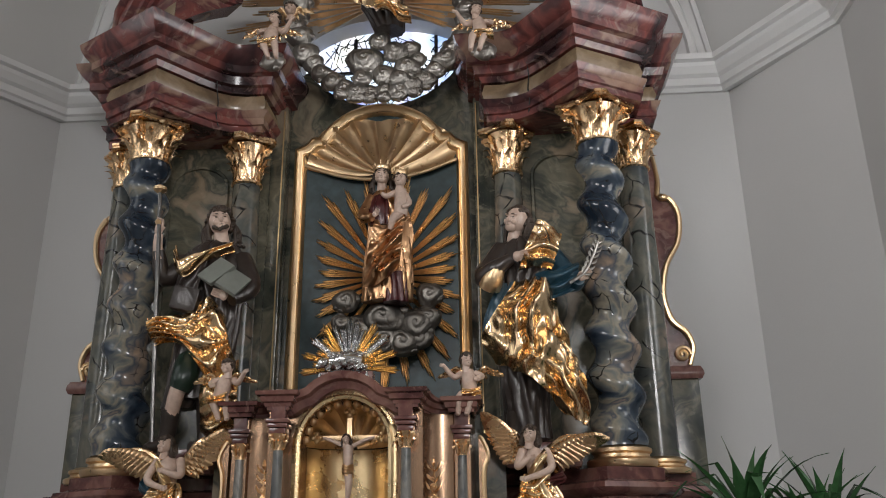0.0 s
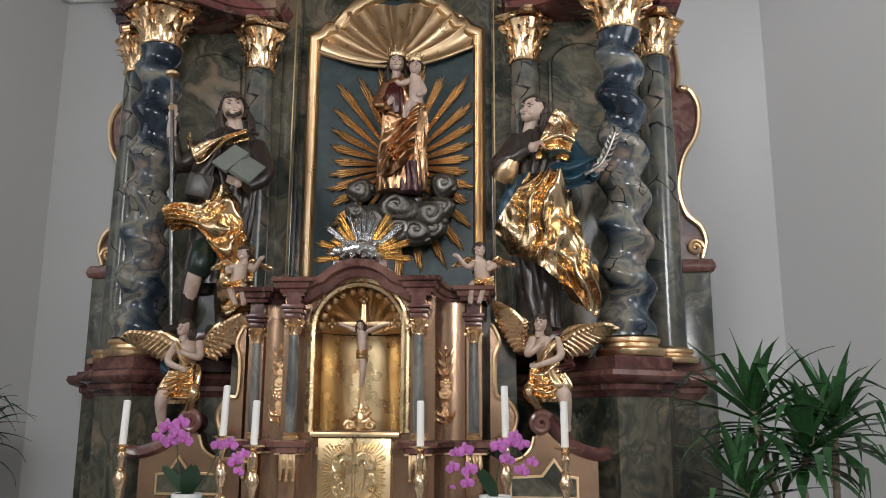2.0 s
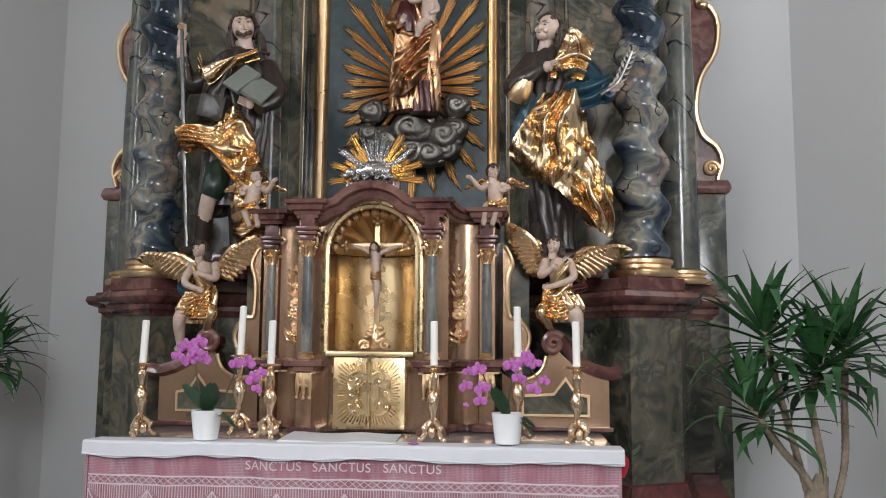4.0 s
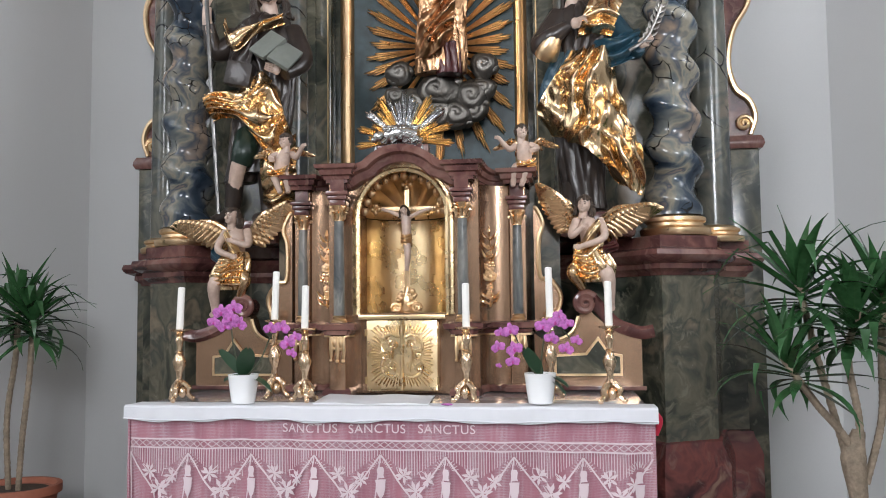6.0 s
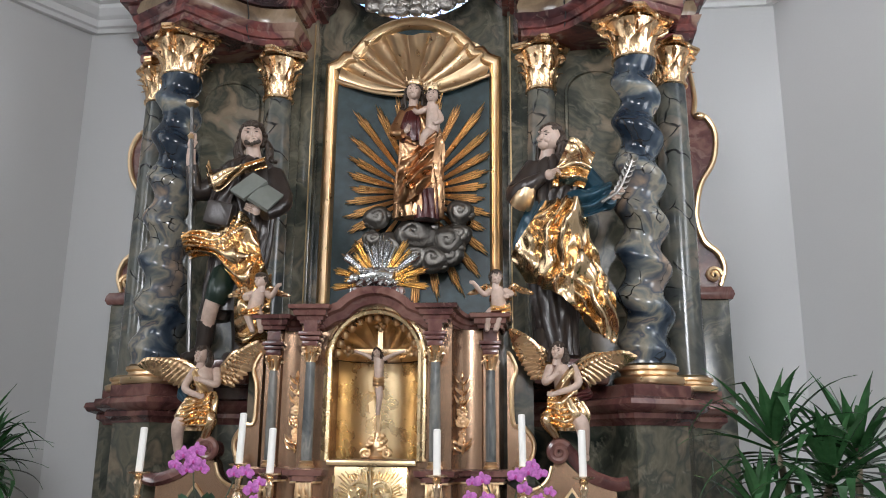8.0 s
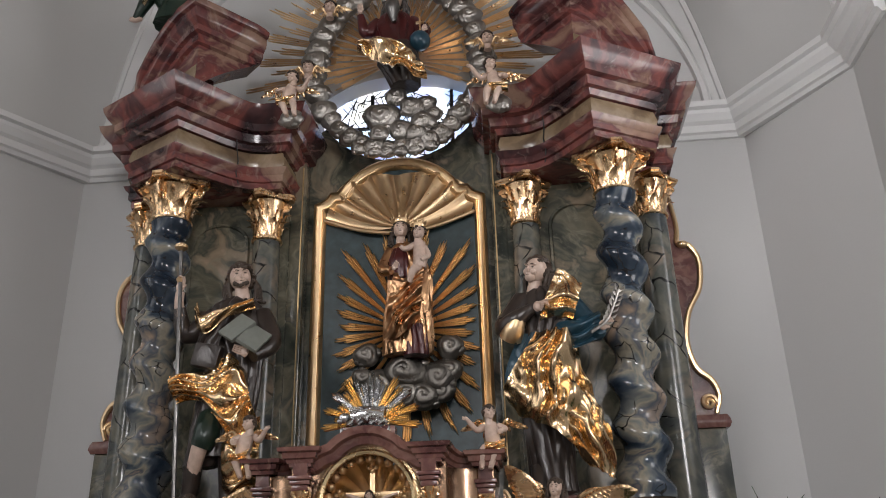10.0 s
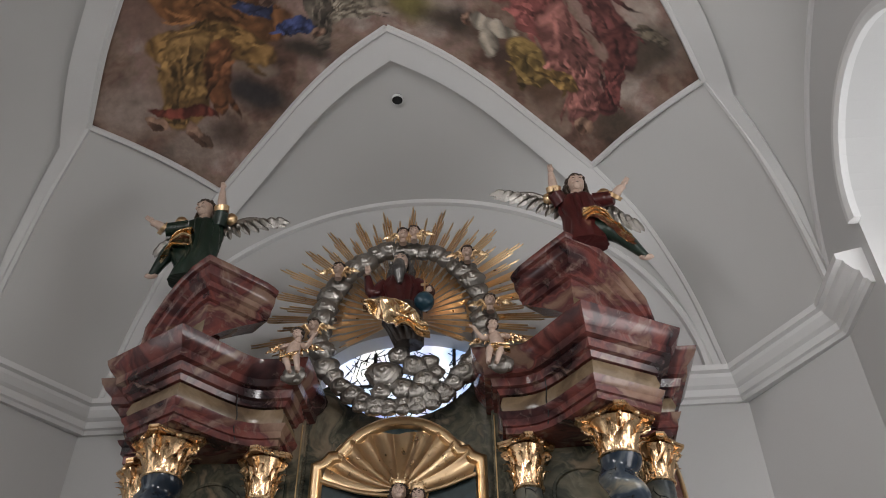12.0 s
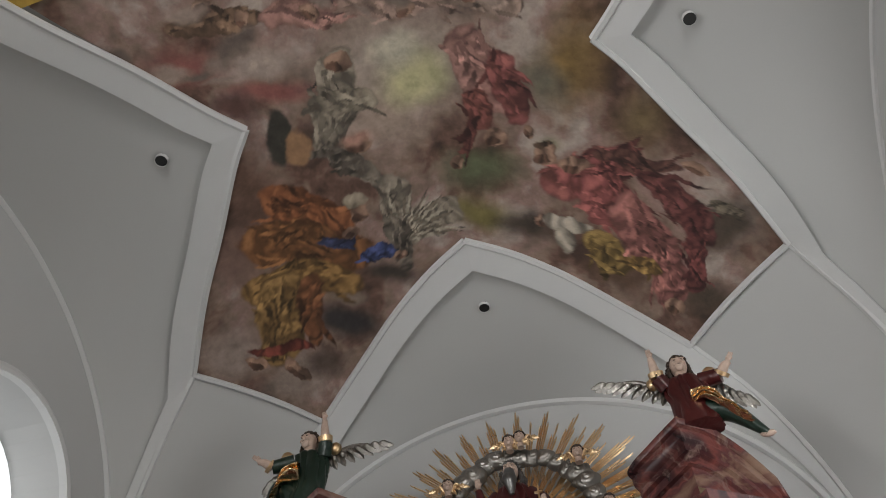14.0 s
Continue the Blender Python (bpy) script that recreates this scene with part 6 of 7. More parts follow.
# angels on the pediments
for s, dress, (hx, hz), y, reach_at, wings, leg in (
        (-1, GREEN_ROBE, (-1.64, 6.6), 5.28, ((-2.06, 6.44), (-1.49, 6.77)), ((-2.0, 6.3), (-0.97, 6.5)), (-1.98, 5.9)),
        (1, RED_ROBE, (1.55, 6.46), 5.14, ((1.35, 6.56), (1.92, 6.36)), ((0.91, 6.52), (2.0, 6.08)), (2.0, 5.66))):
    P = [
        (drapery([(hx + 0.03 * s, y, 5.83, 0.16, 0.12), (hx + 0.02, y, 6.1, 0.15, 0.11), (hx + 0.01, y, hz - 0.26, 0.16, 0.1), (hx, y, hz - 0.15, 0.14, 0.09), (hx, y, hz - 0.1, 0.05, 0.05)], 9, 0.15, 4, 3), dress),
        (head_bm((hx, y - 0.03, hz), 0.088, 20 * s if s < 0 else 4, 0), FLESH), (hair_bm((hx, y - 0.01, hz + 0.005), 0.09, rng, 0.1, 10 * s), HAIR),
        (sash([(hx + 0.02 * s, y - 0.1, hz - 0.32), (hx + 0.15 * s, y - 0.12, hz - 0.38), (leg[0] - 0.14 * s, y - 0.06, leg[1] + 0.18)], [(hx + 0.0, y - 0.14, hz - 0.46), (hx + 0.14 * s, y - 0.16, hz - 0.52), (leg[0] - 0.08 * s, y - 0.08, leg[1] + 0.06)], 5, 0.05, 7), GOLD_CLOTH),
        (limb((hx + 0.06 * s, y, 6.0), ((hx + leg[0]) / 2 + 0.02 * s, y - 0.05, leg[1] + 0.24), (leg[0], y - 0.02, leg[1]), r=(0.1, 0.08, 0.03)), GREEN_ROBE),
        (blob(B(), (leg[0], y - 0.02, leg[1]), (0.06, 0.03, 0.025), n=8), FLESH),
    ]
    for (ax, az), sg in zip(reach_at, (-1, 1)):
        sh = (hx + sg * 0.13, y, hz - 0.17)
        el = ((sh[0] * 0.45 + ax * 0.55) + 0.02 * sg, y - 0.05, (sh[2] + az) / 2 - 0.06)
        P.append((limb(sh, el, r=(0.07, 0.06)), dress))
        P.append((limb(el, ((el[0] + ax) / 2, y - 0.09, (el[2] + az) / 2), (ax, y - 0.1, az - 0.02), r=(0.045, 0.036, 0.024)), FLESH))
        P.append((tube(B(), [el, (el[0] * 0.8 + ax * 0.2, y - 0.07, el[2] * 0.8 + az * 0.2)], [0.06, 0.065], 10, 1), GOLD))
        P.append((hand_bm((ax, y - 0.11, az), (ax - el[0], -0.05, az - el[2]), 0.028), FLESH))
    for (wx, wz), sg in zip(wings, (-1, 1)):
        rt = (hx + sg * 0.12, y + 0.1, hz - 0.14)
        P.append((wing_bm(rt, (wx, y + 0.1, wz), 0.17, 3, 8), SILVER))
        P.append((blob(B(), (rt[0] + sg * 0.1, y + 0.03, rt[2] + 0.06), (0.06, 0.05, 0.06), n=9), GOLD))
    one_mesh("pediment_angel", P, "carved angel with raised arms and silvered wings on the pediment", "angel", "pediment angels", (hx, y, 5.95))

# ---- tabernacle ----
def carry(pts, s):
    return [(x * s, *r) for x, *r in pts]


TY = 4.84
tab = thing("tabernacle", (0, 5.0, 1.07), "bronze-brown tabernacle with gilded niche, small columns and marbled cornice", "tabernacle")
ARCHO = [(-0.3, 1.52), (-0.3, 2.1)] + arc(0, 2.1, 0.3, 0.29, 180, 0, 20)[1:] + [(0.3, 1.52)]
ARCHI = [(-0.25, 1.52), (-0.25, 2.1)] + arc(0, 2.1, 0.25, 0.25, 180, 0, 20)[1:] + [(0.25, 1.52)]
part("niche_front", prism(B(), [(-0.44, 1.07), (-0.44, 2.36), (-0.33, 2.36)] + arc(0, 2.2, 0.33, 0.28, 150, 30, 12) + [(0.33, 2.36), (0.44, 2.36), (0.44, 1.07), (0.25, 1.07)] + ARCHI[::-1] + [(-0.25, 1.07)], TY, TY + 0.16), BROWN, tab)
FRAME_P = [(0.0, 0.0), (0.0, 0.03), (0.018, 0.036), (0.03, 0.02), (0.045, 0.016), (0.05, 0.0)]
part("niche_frame", moulding(B(), [(-o, u) for o, u in FRAME_P], [(x, TY, z) for x, z in ARCHI], (0, -1, 0)), GOLD_PALE, tab)
bm = lathe(B(), [(0.27, 1.5), (0.27, 2.1)], 28, (0, TY + 0.1, 0), 0, math.pi, 0.95)
part("niche_lining", bm, GOLD_PALE, tab, "smooth bright gold niche lining")
rings = []
for i in range(57):
    a = math.pi * i / 56
    f = abs(math.sin(8 * a))
    rings.append([(0.25 * math.cos(a) * math.sin(e) * (1 - 0.05 * f), TY + 0.1 + 0.2 * math.cos(e) - 0.02 * f * math.sin(e), 2.1 + 0.25 * math.sin(a) * math.sin(e) * (1 - 0.05 * f)) for e in (radians(q) for q in range(5, 92, 8))])
part("niche_shell", skin(B(), rings, closed=False), GOLD, tab, "gilded scallop shell in the niche head")
bm = B()
for i in range(13):
    a = math.pi * (i + 0.5) / 13
    blob(bm, (0.235 * math.cos(a), TY + 0.05, 2.1 + 0.235 * math.sin(a)), (0.026, 0.03, 0.026), n=8)
part("shell_rim", bm, GOLD, tab)
# arched and straight cornice
CP = [(-0.03, 0.0), (0.01, 0.0), (0.015, 0.02), (0.03, 0.027), (0.035, 0.055), (0.055, 0.062), (0.06, 0.083), (0.05, 0.088), (-0.03, 0.088)]
arch_path = [(-0.36, TY - 0.02, 2.285), (-0.3, TY - 0.02, 2.292), (-0.25, TY - 0.02, 2.325)] + [(x, TY - 0.02, z) for x, z in arc(0, 2.2, 0.235, 0.235, 140, 40, 12)] + [(0.25, TY - 0.02, 2.325), (0.3, TY - 0.02, 2.292), (0.36, TY - 0.02, 2.285)]
part("arched_cornice", moulding(B(), [(-o + 0.03, u) for u, o in [(0, -0.01), (0.03, 0.0), (0.05, 0.04), (0.09, 0.05), (0.1, 0.09), (0.0, 0.1), (-0.12, 0.1), (-0.12, -0.01)]], arch_path, (0, -1, 0)), PLUM_MARBLE, tab)
for s in (1, -1):
    path = [(0.3 * s, TY + 0.1, 2.298), (0.3 * s, TY - 0.12, 2.298), (0.425 * s, TY - 0.12, 2.298), (0.43 * s, TY + 0.08, 2.298), (0.47 * s, TY + 0.17, 2.285), (0.53 * s, TY + 0.2, 2.28), (0.585 * s, TY + 0.19, 2.28), (0.59 * s, TY + 0.12, 2.28), (0.715 * s, TY + 0.12, 2.28), (0.72 * s, TY + 0.4, 2.28)]
    pr = [(s * o, u) for o, u in CP]
    part("cornice", moulding(B(), pr, path), PLUM_MARBLE, tab)
    part("cornice_top", prism(B(), [(p[0], p[1]) for p in path] + [(0.3 * s, TY + 0.4)], 2.28, 2.362, "xy"), PLUM_MARBLE, tab)
    path2 = [(p[0], p[1] + 0.01, z) for p, z in zip(path, [1.41] * 10)]
    part("string_course", moulding(B(), [(s * o, u) for o, u in [(-0.03, 0), (0.01, 0), (0.02, 0.02), (0.045, 0.03), (0.05, 0.06), (0.03, 0.07), (-0.03, 0.07)]], path2), PLUM_MARBLE, tab)
    part("string_gilt", moulding(B(), [(s * o, u) for o, u in [(-0.01, -0.012), (0.012, -0.012), (0.012, -0.002), (-0.01, -0.002)]], path2), GOLD, tab)
    part("base_course", moulding(B(), [(s * o, u) for o, u in [(-0.03, -0.34), (0.02, -0.34), (0.02, -0.315), (0.008, -0.3), (-0.03, -0.3)]], path2), PLUM_MARBLE, tab)
    # bowed side panel with a gilded festoon
    curve = [(0.4 * s, TY + 0.02), (0.43 * s, TY + 0.1), (0.455 * s, TY + 0.155), (0.5 * s, TY + 0.185), (0.55 * s, TY + 0.195), (0.6 * s, TY + 0.19), (0.61 * s, TY + 0.17), (0.7 * s, TY + 0.17), (0.72 * s, TY + 0.45), (0.4 * s, TY + 0.45)]
    part("side_panel", prism(B(), curve, 1.07, 2.29, "xy"), BROWN, tab)
    fest = B()
    r2 = random.Random(5)
    fx, fy = 0.49 * s, TY + 0.15
    tube(fest, [(fx, fy, 1.56), (fx + 0.01 * s, fy - 0.01, 1.75), (fx, fy, 1.98)], [0.008, 0.01, 0.005], 6, 4)
    for fz, fr in ((1.63, 0.028), (1.675, 0.026), (1.74, 0.04), (1.8, 0.036), (1.865, 0.024), (1.91, 0.02)):
        for k in range(7):
            a = 2 * math.pi * k / 7 + fz * 9
            blob(fest, (fx + 0.6 * fr * math.cos(a), fy - 0.018, fz + 0.6 * fr * math.sin(a)), (fr * 0.42, 0.012, fr * 0.42), (0, 0, 0), n=7)
        blob(fest, (fx, fy - 0.03, fz), (fr * 0.4, 0.014, fr * 0.4), n=7)
    for fz, q in ((1.575, 1), (1.575, -1), (1.6, 1), (1.61, -1), (1.7, 1), (1.71, -1), (1.83, 1), (1.84, -1), (1.89, 1), (1.9, -1), (1.95, 1), (1.955, -1), (1.98, 0)):
        L = 0.06 if fz < 1.65 else 0.045
        tube(fest, [(fx, fy - 0.008, fz), (fx + q * L * 0.6, fy - 0.028, fz + 0.02), (fx + q * L, fy - 0.02, fz + 0.055)], [0.005, 0.016, 0.003], 7, 3, 0.5)
    tagged(part("festoon", fest, GOLD_CARVED, tab, "carved gilded festoon of roses and leaves"), kind="stuff")
    for cx, cy, zt in ((0.357 * s, TY - 0.09, 2.12), (0.652 * s, TY + 0.18, 2.1)):
        shaft = part("small_column", lathe(B(), [(0.031, 1.5), (0.032, 1.7), (0.027, zt - 0.05)], 18, (cx, cy, 0)), GREY_MARBLE, tab, "small grey marbled column")
        part("column_base", lathe(B(), [(0.045, 1.478), (0.046, 1.49), (0.036, 1.5), (0.04, 1.512), (0.03, 1.52), (0.01, 1.52)], 18, (cx, cy, 0)), GOLD, shaft)
        cp = lathe(B(), [(0.03, zt - 0.06), (0.03, zt - 0.03), (0.036, zt), (0.05, zt + 0.03), (0.01, zt + 0.03)], 14, (cx, cy, 0))
        for k in range(8):
            a = 2 * math.pi * k / 8
            tube(cp, [(cx + 0.03 * math.cos(a), cy + 0.03 * math.sin(a), zt - 0.05), (cx + 0.038 * math.cos(a), cy + 0.038 * math.sin(a), zt - 0.01), (cx + 0.056 * math.cos(a), cy + 0.056 * math.sin(a), zt - 0.012 + 0.02 * (k % 2))], [0.009, 0.012, 0.008], 6, 3)
        for k in range(4):
            a = math.pi / 4 + math.pi / 2 * k
            blob(cp, (cx + 0.052 * math.cos(a), cy + 0.052 * math.sin(a), zt + 0.018), 0.014, n=8)
        tagged(part("capital", cp, GOLD_CARVED, shaft), kind="stuff")
        imp = box(B(), cx - 0.045, cx + 0.045, cy - 0.045, cy + 0.06, zt + 0.03, zt + 0.06, 0.004)
        box(imp, cx - 0.056, cx + 0.056, cy - 0.056, cy + 0.06, zt + 0.062, zt + 0.085, 0.006)
        box(imp, cx - 0.065, cx + 0.065, cy - 0.065, cy + 0.06, zt + 0.087, zt + 0.11, 0.006)
        part("impost", imp, PLUM_MARBLE, shaft)
        part("impost_block", box(B(), cx - 0.04, cx + 0.04, cy - 0.04, cy + 0.06, zt + 0.11, 2.3), PLUM_MARBLE, shaft)
        part("foot_block", prism(B(), [(cx - 0.06, cy - 0.055), (cx + 0.06, cy - 0.055), (cx + 0.06, cy + 0.08), (cx - 0.06, cy + 0.08)], 1.41, 1.478, "xy"), PLUM_MARBLE, shaft)
        part("pilaster", box(B(), cx - 0.045, cx + 0.045, cy - 0.035, cy + 0.1, 1.07, 1.41, 0.005), BROWN, shaft)
        tas = B()
        for k in range(5):
            xx = cx - 0.036 + 0.018 * k
            L = 0.05 + 0.07 * (k % 2 == 0) + 0.02 * r2.random()
            tube(tas, [(xx, cy - 0.045, 1.4), (xx + 0.004, cy - 0.055, 1.4 - L * 0.5), (xx, cy - 0.045, 1.4 - L)], [0.009, 0.014, 0.005], 7, 3)
            blob(tas, (xx, cy - 0.048, 1.4 - L), 0.011, n=7)
        part("gilded_tassels", tas, GOLD, shaft)
    # side board with gilded outline against the niche of the altar
    brd = smooth_path([(0.745, 0, 1.42), (0.86, 0, 1.5), (0.9, 0, 1.62), (0.84, 0, 1.72), (0.78, 0, 1.74), (0.775, 0, 1.95), (0.8, 0, 2.05), (0.765, 0, 2.14), (0.745, 0, 2.15)], 5)
    part("side_scroll", prism(B(), [(p.x * s, p.z) for p in brd], 5.09, 5.15), BROWN, tab)
    part("scroll_edge", tube(B(), [(p.x * s, 5.09, p.z) for p in brd], [0.012, 0.016, 0.012], 7, 1), GOLD, tab)
    part("scroll_bead", blob(B(), (0.83 * s, 5.0, 1.52), (0.03, 0.025, 0.03)), GOLD, tab)

part("door_surround", box(B(), -0.25, 0.25, TY + 0.02, TY + 0.12, 1.07, 1.53), BROWN, tab)
door = part("door", box(B(), -0.205, 0.205, TY - 0.06, TY + 0.05, 1.09, 1.49, 0.006), GOLD_PALE, tab, "gilded double door with relief sunburst")
part("door_ledge", box(B(), -0.25, 0.25, TY - 0.08, TY + 0.06, 1.495, 1.522, 0.006), GOLD_PALE, door)
for i in range(64):
    a = 2 * math.pi * i / 64
    c, sn = math.cos(a), math.sin(a)
    R = min(0.185 / max(abs(c), 1e-3), 0.18 / max(abs(sn), 1e-3)) * (0.97 if i % 2 else 0.9)
    part("relief_ray", fan_ray(B(), (0, TY - 0.061, 1.29), a, 0.125, R, 0.005, 0.008), GOLD_PALE, door)
ringb = B()
for k in range(4):
    a0 = math.pi / 4 + math.pi / 2 * k
    pts = [(0.085 * math.cos(a0) + 0.06 * math.cos(a0 + t), TY - 0.066, 1.29 + 0.085 * math.sin(a0) + 0.06 * math.sin(a0 + t)) for t in (-1.5, -0.9, -0.3, 0.3, 0.9, 1.5)]
    tube(ringb, pts, [0.008, 0.009, 0.008], 7, 3)
part("relief_frame", ringb, GOLD_PALE, door)
part("closing_bar", tube(B(), [(0.0, TY - 0.068, 1.095 + 0.0395 * i) for i in range(11)], [0.012, 0.009, 0.012, 0.009, 0.012, 0.009, 0.012, 0.009, 0.012, 0.009, 0.012], 8, 2), GOLD_PALE, door)


def scroll(bm, x, z, r, s, y, turns=1.4, rad=0.006):
    pts = [(x + s * r * (1 - 0.75 * i / 20) * math.cos(i / 20 * turns * 6.28), y, z + r * (1 - 0.75 * i / 20) * math.sin(i / 20 * turns * 6.28)) for i in range(21)]
    return tube(bm, pts, [rad, rad * 0.7], 6, 1)


sc = B()
for s in (1, -1):
    for x, z, r in ((0.05, 1.35, 0.028), (0.095, 1.29, 0.03), (0.05, 1.23, 0.028), (0.1, 1.37, 0.02), (0.1, 1.21, 0.02)):
        scroll(sc, x * s, z, r, s, TY - 0.066)
    tube(sc, [(0.045 * s, TY - 0.066, 1.37), (0.06 * s, TY - 0.068, 1.29), (0.045 * s, TY - 0.066, 1.2)], [0.007, 0.009, 0.007], 6, 4)
tagged(part("relief_scrollwork", sc, GOLD_PALE, door), kind="stuff")
for s in (1, -1):
    for z in (1.15, 1.42):
        part("hinge", lathe(B(), [(0.008, -0.02), (0.008, 0.02)], 8, (0.208 * s, TY - 0.062, z)), GOLD_DULL, door)

# lamb with its own small glory on the tabernacle
lam = thing("lamb_ornament", (0, 4.82, 2.47), "silver lamb on seven seals before gilded and silver rays", "ornament")
part("book", box(B(), -0.15, 0.16, 4.78, 4.88, 2.45, 2.5, 0.006), PLUM_MARBLE, lam)
lb = tube(B(), [(-0.09, 4.8, 2.555), (0.0, 4.8, 2.57), (0.1, 4.8, 2.555)], [0.04, 0.052, 0.048], 12, 4)
for i in range(90):
    a, t = rng.uniform(0, 6.28), rng.uniform(-0.1, 0.12)
    blob(lb, (t, 4.8 - 0.05 * math.cos(a), 2.56 + 0.05 * math.sin(a)), 0.012, n=6)
blob(lb, (-0.13, 4.79, 2.555), (0.035, 0.026, 0.03), n=10)
blob(lb, (-0.155, 4.785, 2.535), (0.02, 0.018, 0.018), n=8)
for x in (-0.08, -0.02, 0.05, 0.1):
    tube(lb, [(x, 4.78, 2.54), (x - 0.03, 4.76, 2.51)], [0.014, 0.01], 7, 1)
part("lamb", lb, SILVER_BRIGHT, lam)
for i in range(7):
    part("seal", tube(B(), [(-0.14 + 0.045 * i, 4.77, 2.49), (-0.14 + 0.045 * i, 4.765, 2.475), (-0.14 + 0.045 * i, 4.765, 2.458)], [0.007, 0.01, 0.014], 8, 2), SILVER_BRIGHT, lam)
for i in range(19):
    a = radians(-5 + 190 * i / 18)
    R = (0.3, 0.24, 0.27)[i % 3] if 4 < i < 14 else (0.29, 0.22)[i % 2]
    for o in (-0.035, 0.035) if i % 2 else (-0.06, 0, 0.06):
        part("ray", fan_ray(B(), (0.01, 4.86, 2.54), a + o, 0.05, R * 1.03 * (1 - abs(o)), 0.008, 0.01), SILVER_BRIGHT if i in (4, 7, 8, 9, 10, 11, 14) else GOLD_PALE, lam)

# crucifix in the niche
cru = thing("crucifix", (0, 4.98, 1.53), "small gilded crucifix with pale carved body on ornate foot", "crucifix")
part("upright", box(B(), -0.014, 0.014, 4.975, 4.99, 1.66, 2.29, 0.003), GOLD, cru)
part("crossbar", box(B(), -0.18, 0.18, 4.974, 4.991, 2.135, 2.163, 0.003), GOLD, cru)
en = B()
for x, z in ((0, 2.3), (-0.19, 2.15), (0.19, 2.15)):
    for dx, dz in ((0, 0.02), (0.02, 0), (-0.02, 0), (0, -0.02)):
        blob(en, (x + dx, 4.975, z + dz), 0.017, n=8)
tagged(part("cross_ends", en, GOLD, cru), kind="stuff")
one_bm = [
    (tube(B(), [(0, 4.955, 2.1), (0.0, 4.95, 2.03), (0.005, 4.955, 1.97)], [0.03, 0.028, 0.026], 10, 4), FLESH),
    (limb((-0.025, 4.955, 2.1), (-0.09, 4.955, 2.13), (-0.15, 4.965, 2.15), r=(0.014, 0.011, 0.008)), FLESH), (limb((0.025, 4.955, 2.1), (0.09, 4.955, 2.13), (0.15, 4.965, 2.15), r=(0.014, 0.011, 0.008)), FLESH),
    (limb((0.0, 4.95, 1.97), (0.012, 4.925, 1.88), (0.0, 4.95, 1.78), r=(0.026, 0.02, 0.012)), FLESH), (head_bm((-0.012, 4.935, 2.135), 0.026, 20, -15), FLESH), (hair_bm((-0.012, 4.94, 2.137), 0.027, rng, 0.5), HAIR),
    (sash([(-0.03, 4.94, 2.0), (0, 4.92, 1.99), (0.035, 4.94, 2.0)], [(-0.03, 4.93, 1.94), (0, 4.91, 1.93), (0.04, 4.94, 1.92)], 4, 0.008, 2, 0.004, 0.01), GOLD)]
bod = one_mesh("body", one_bm, loc=(0, 4.98, 1.53))
bod.parent = cru
bod.location = (0, 0, 0)
ft = lathe(B(), [(0.05, 1.53), (0.055, 1.545), (0.035, 1.58), (0.04, 1.61), (0.02, 1.65), (0.018, 1.68)], 14, (0, 4.97, 0))
for i in range(26):
    a = rng.uniform(0, 6.28)
    z = rng.uniform(1.535, 1.66)
    q = 0.085 * (1 - (z - 1.53) / 0.22)
    blob(ft, (q * math.cos(a), 4.97 + 0.5 * q * math.sin(a), z), (0.018, 0.014, 0.016), n=7)
for s in (1, -1):
    scroll(ft, 0.06 * s, 1.56, 0.03, s, 4.94, 1.3, 0.01)
part("foot", ft, GOLD, cru, "gilded foot of leaves and scrolls")

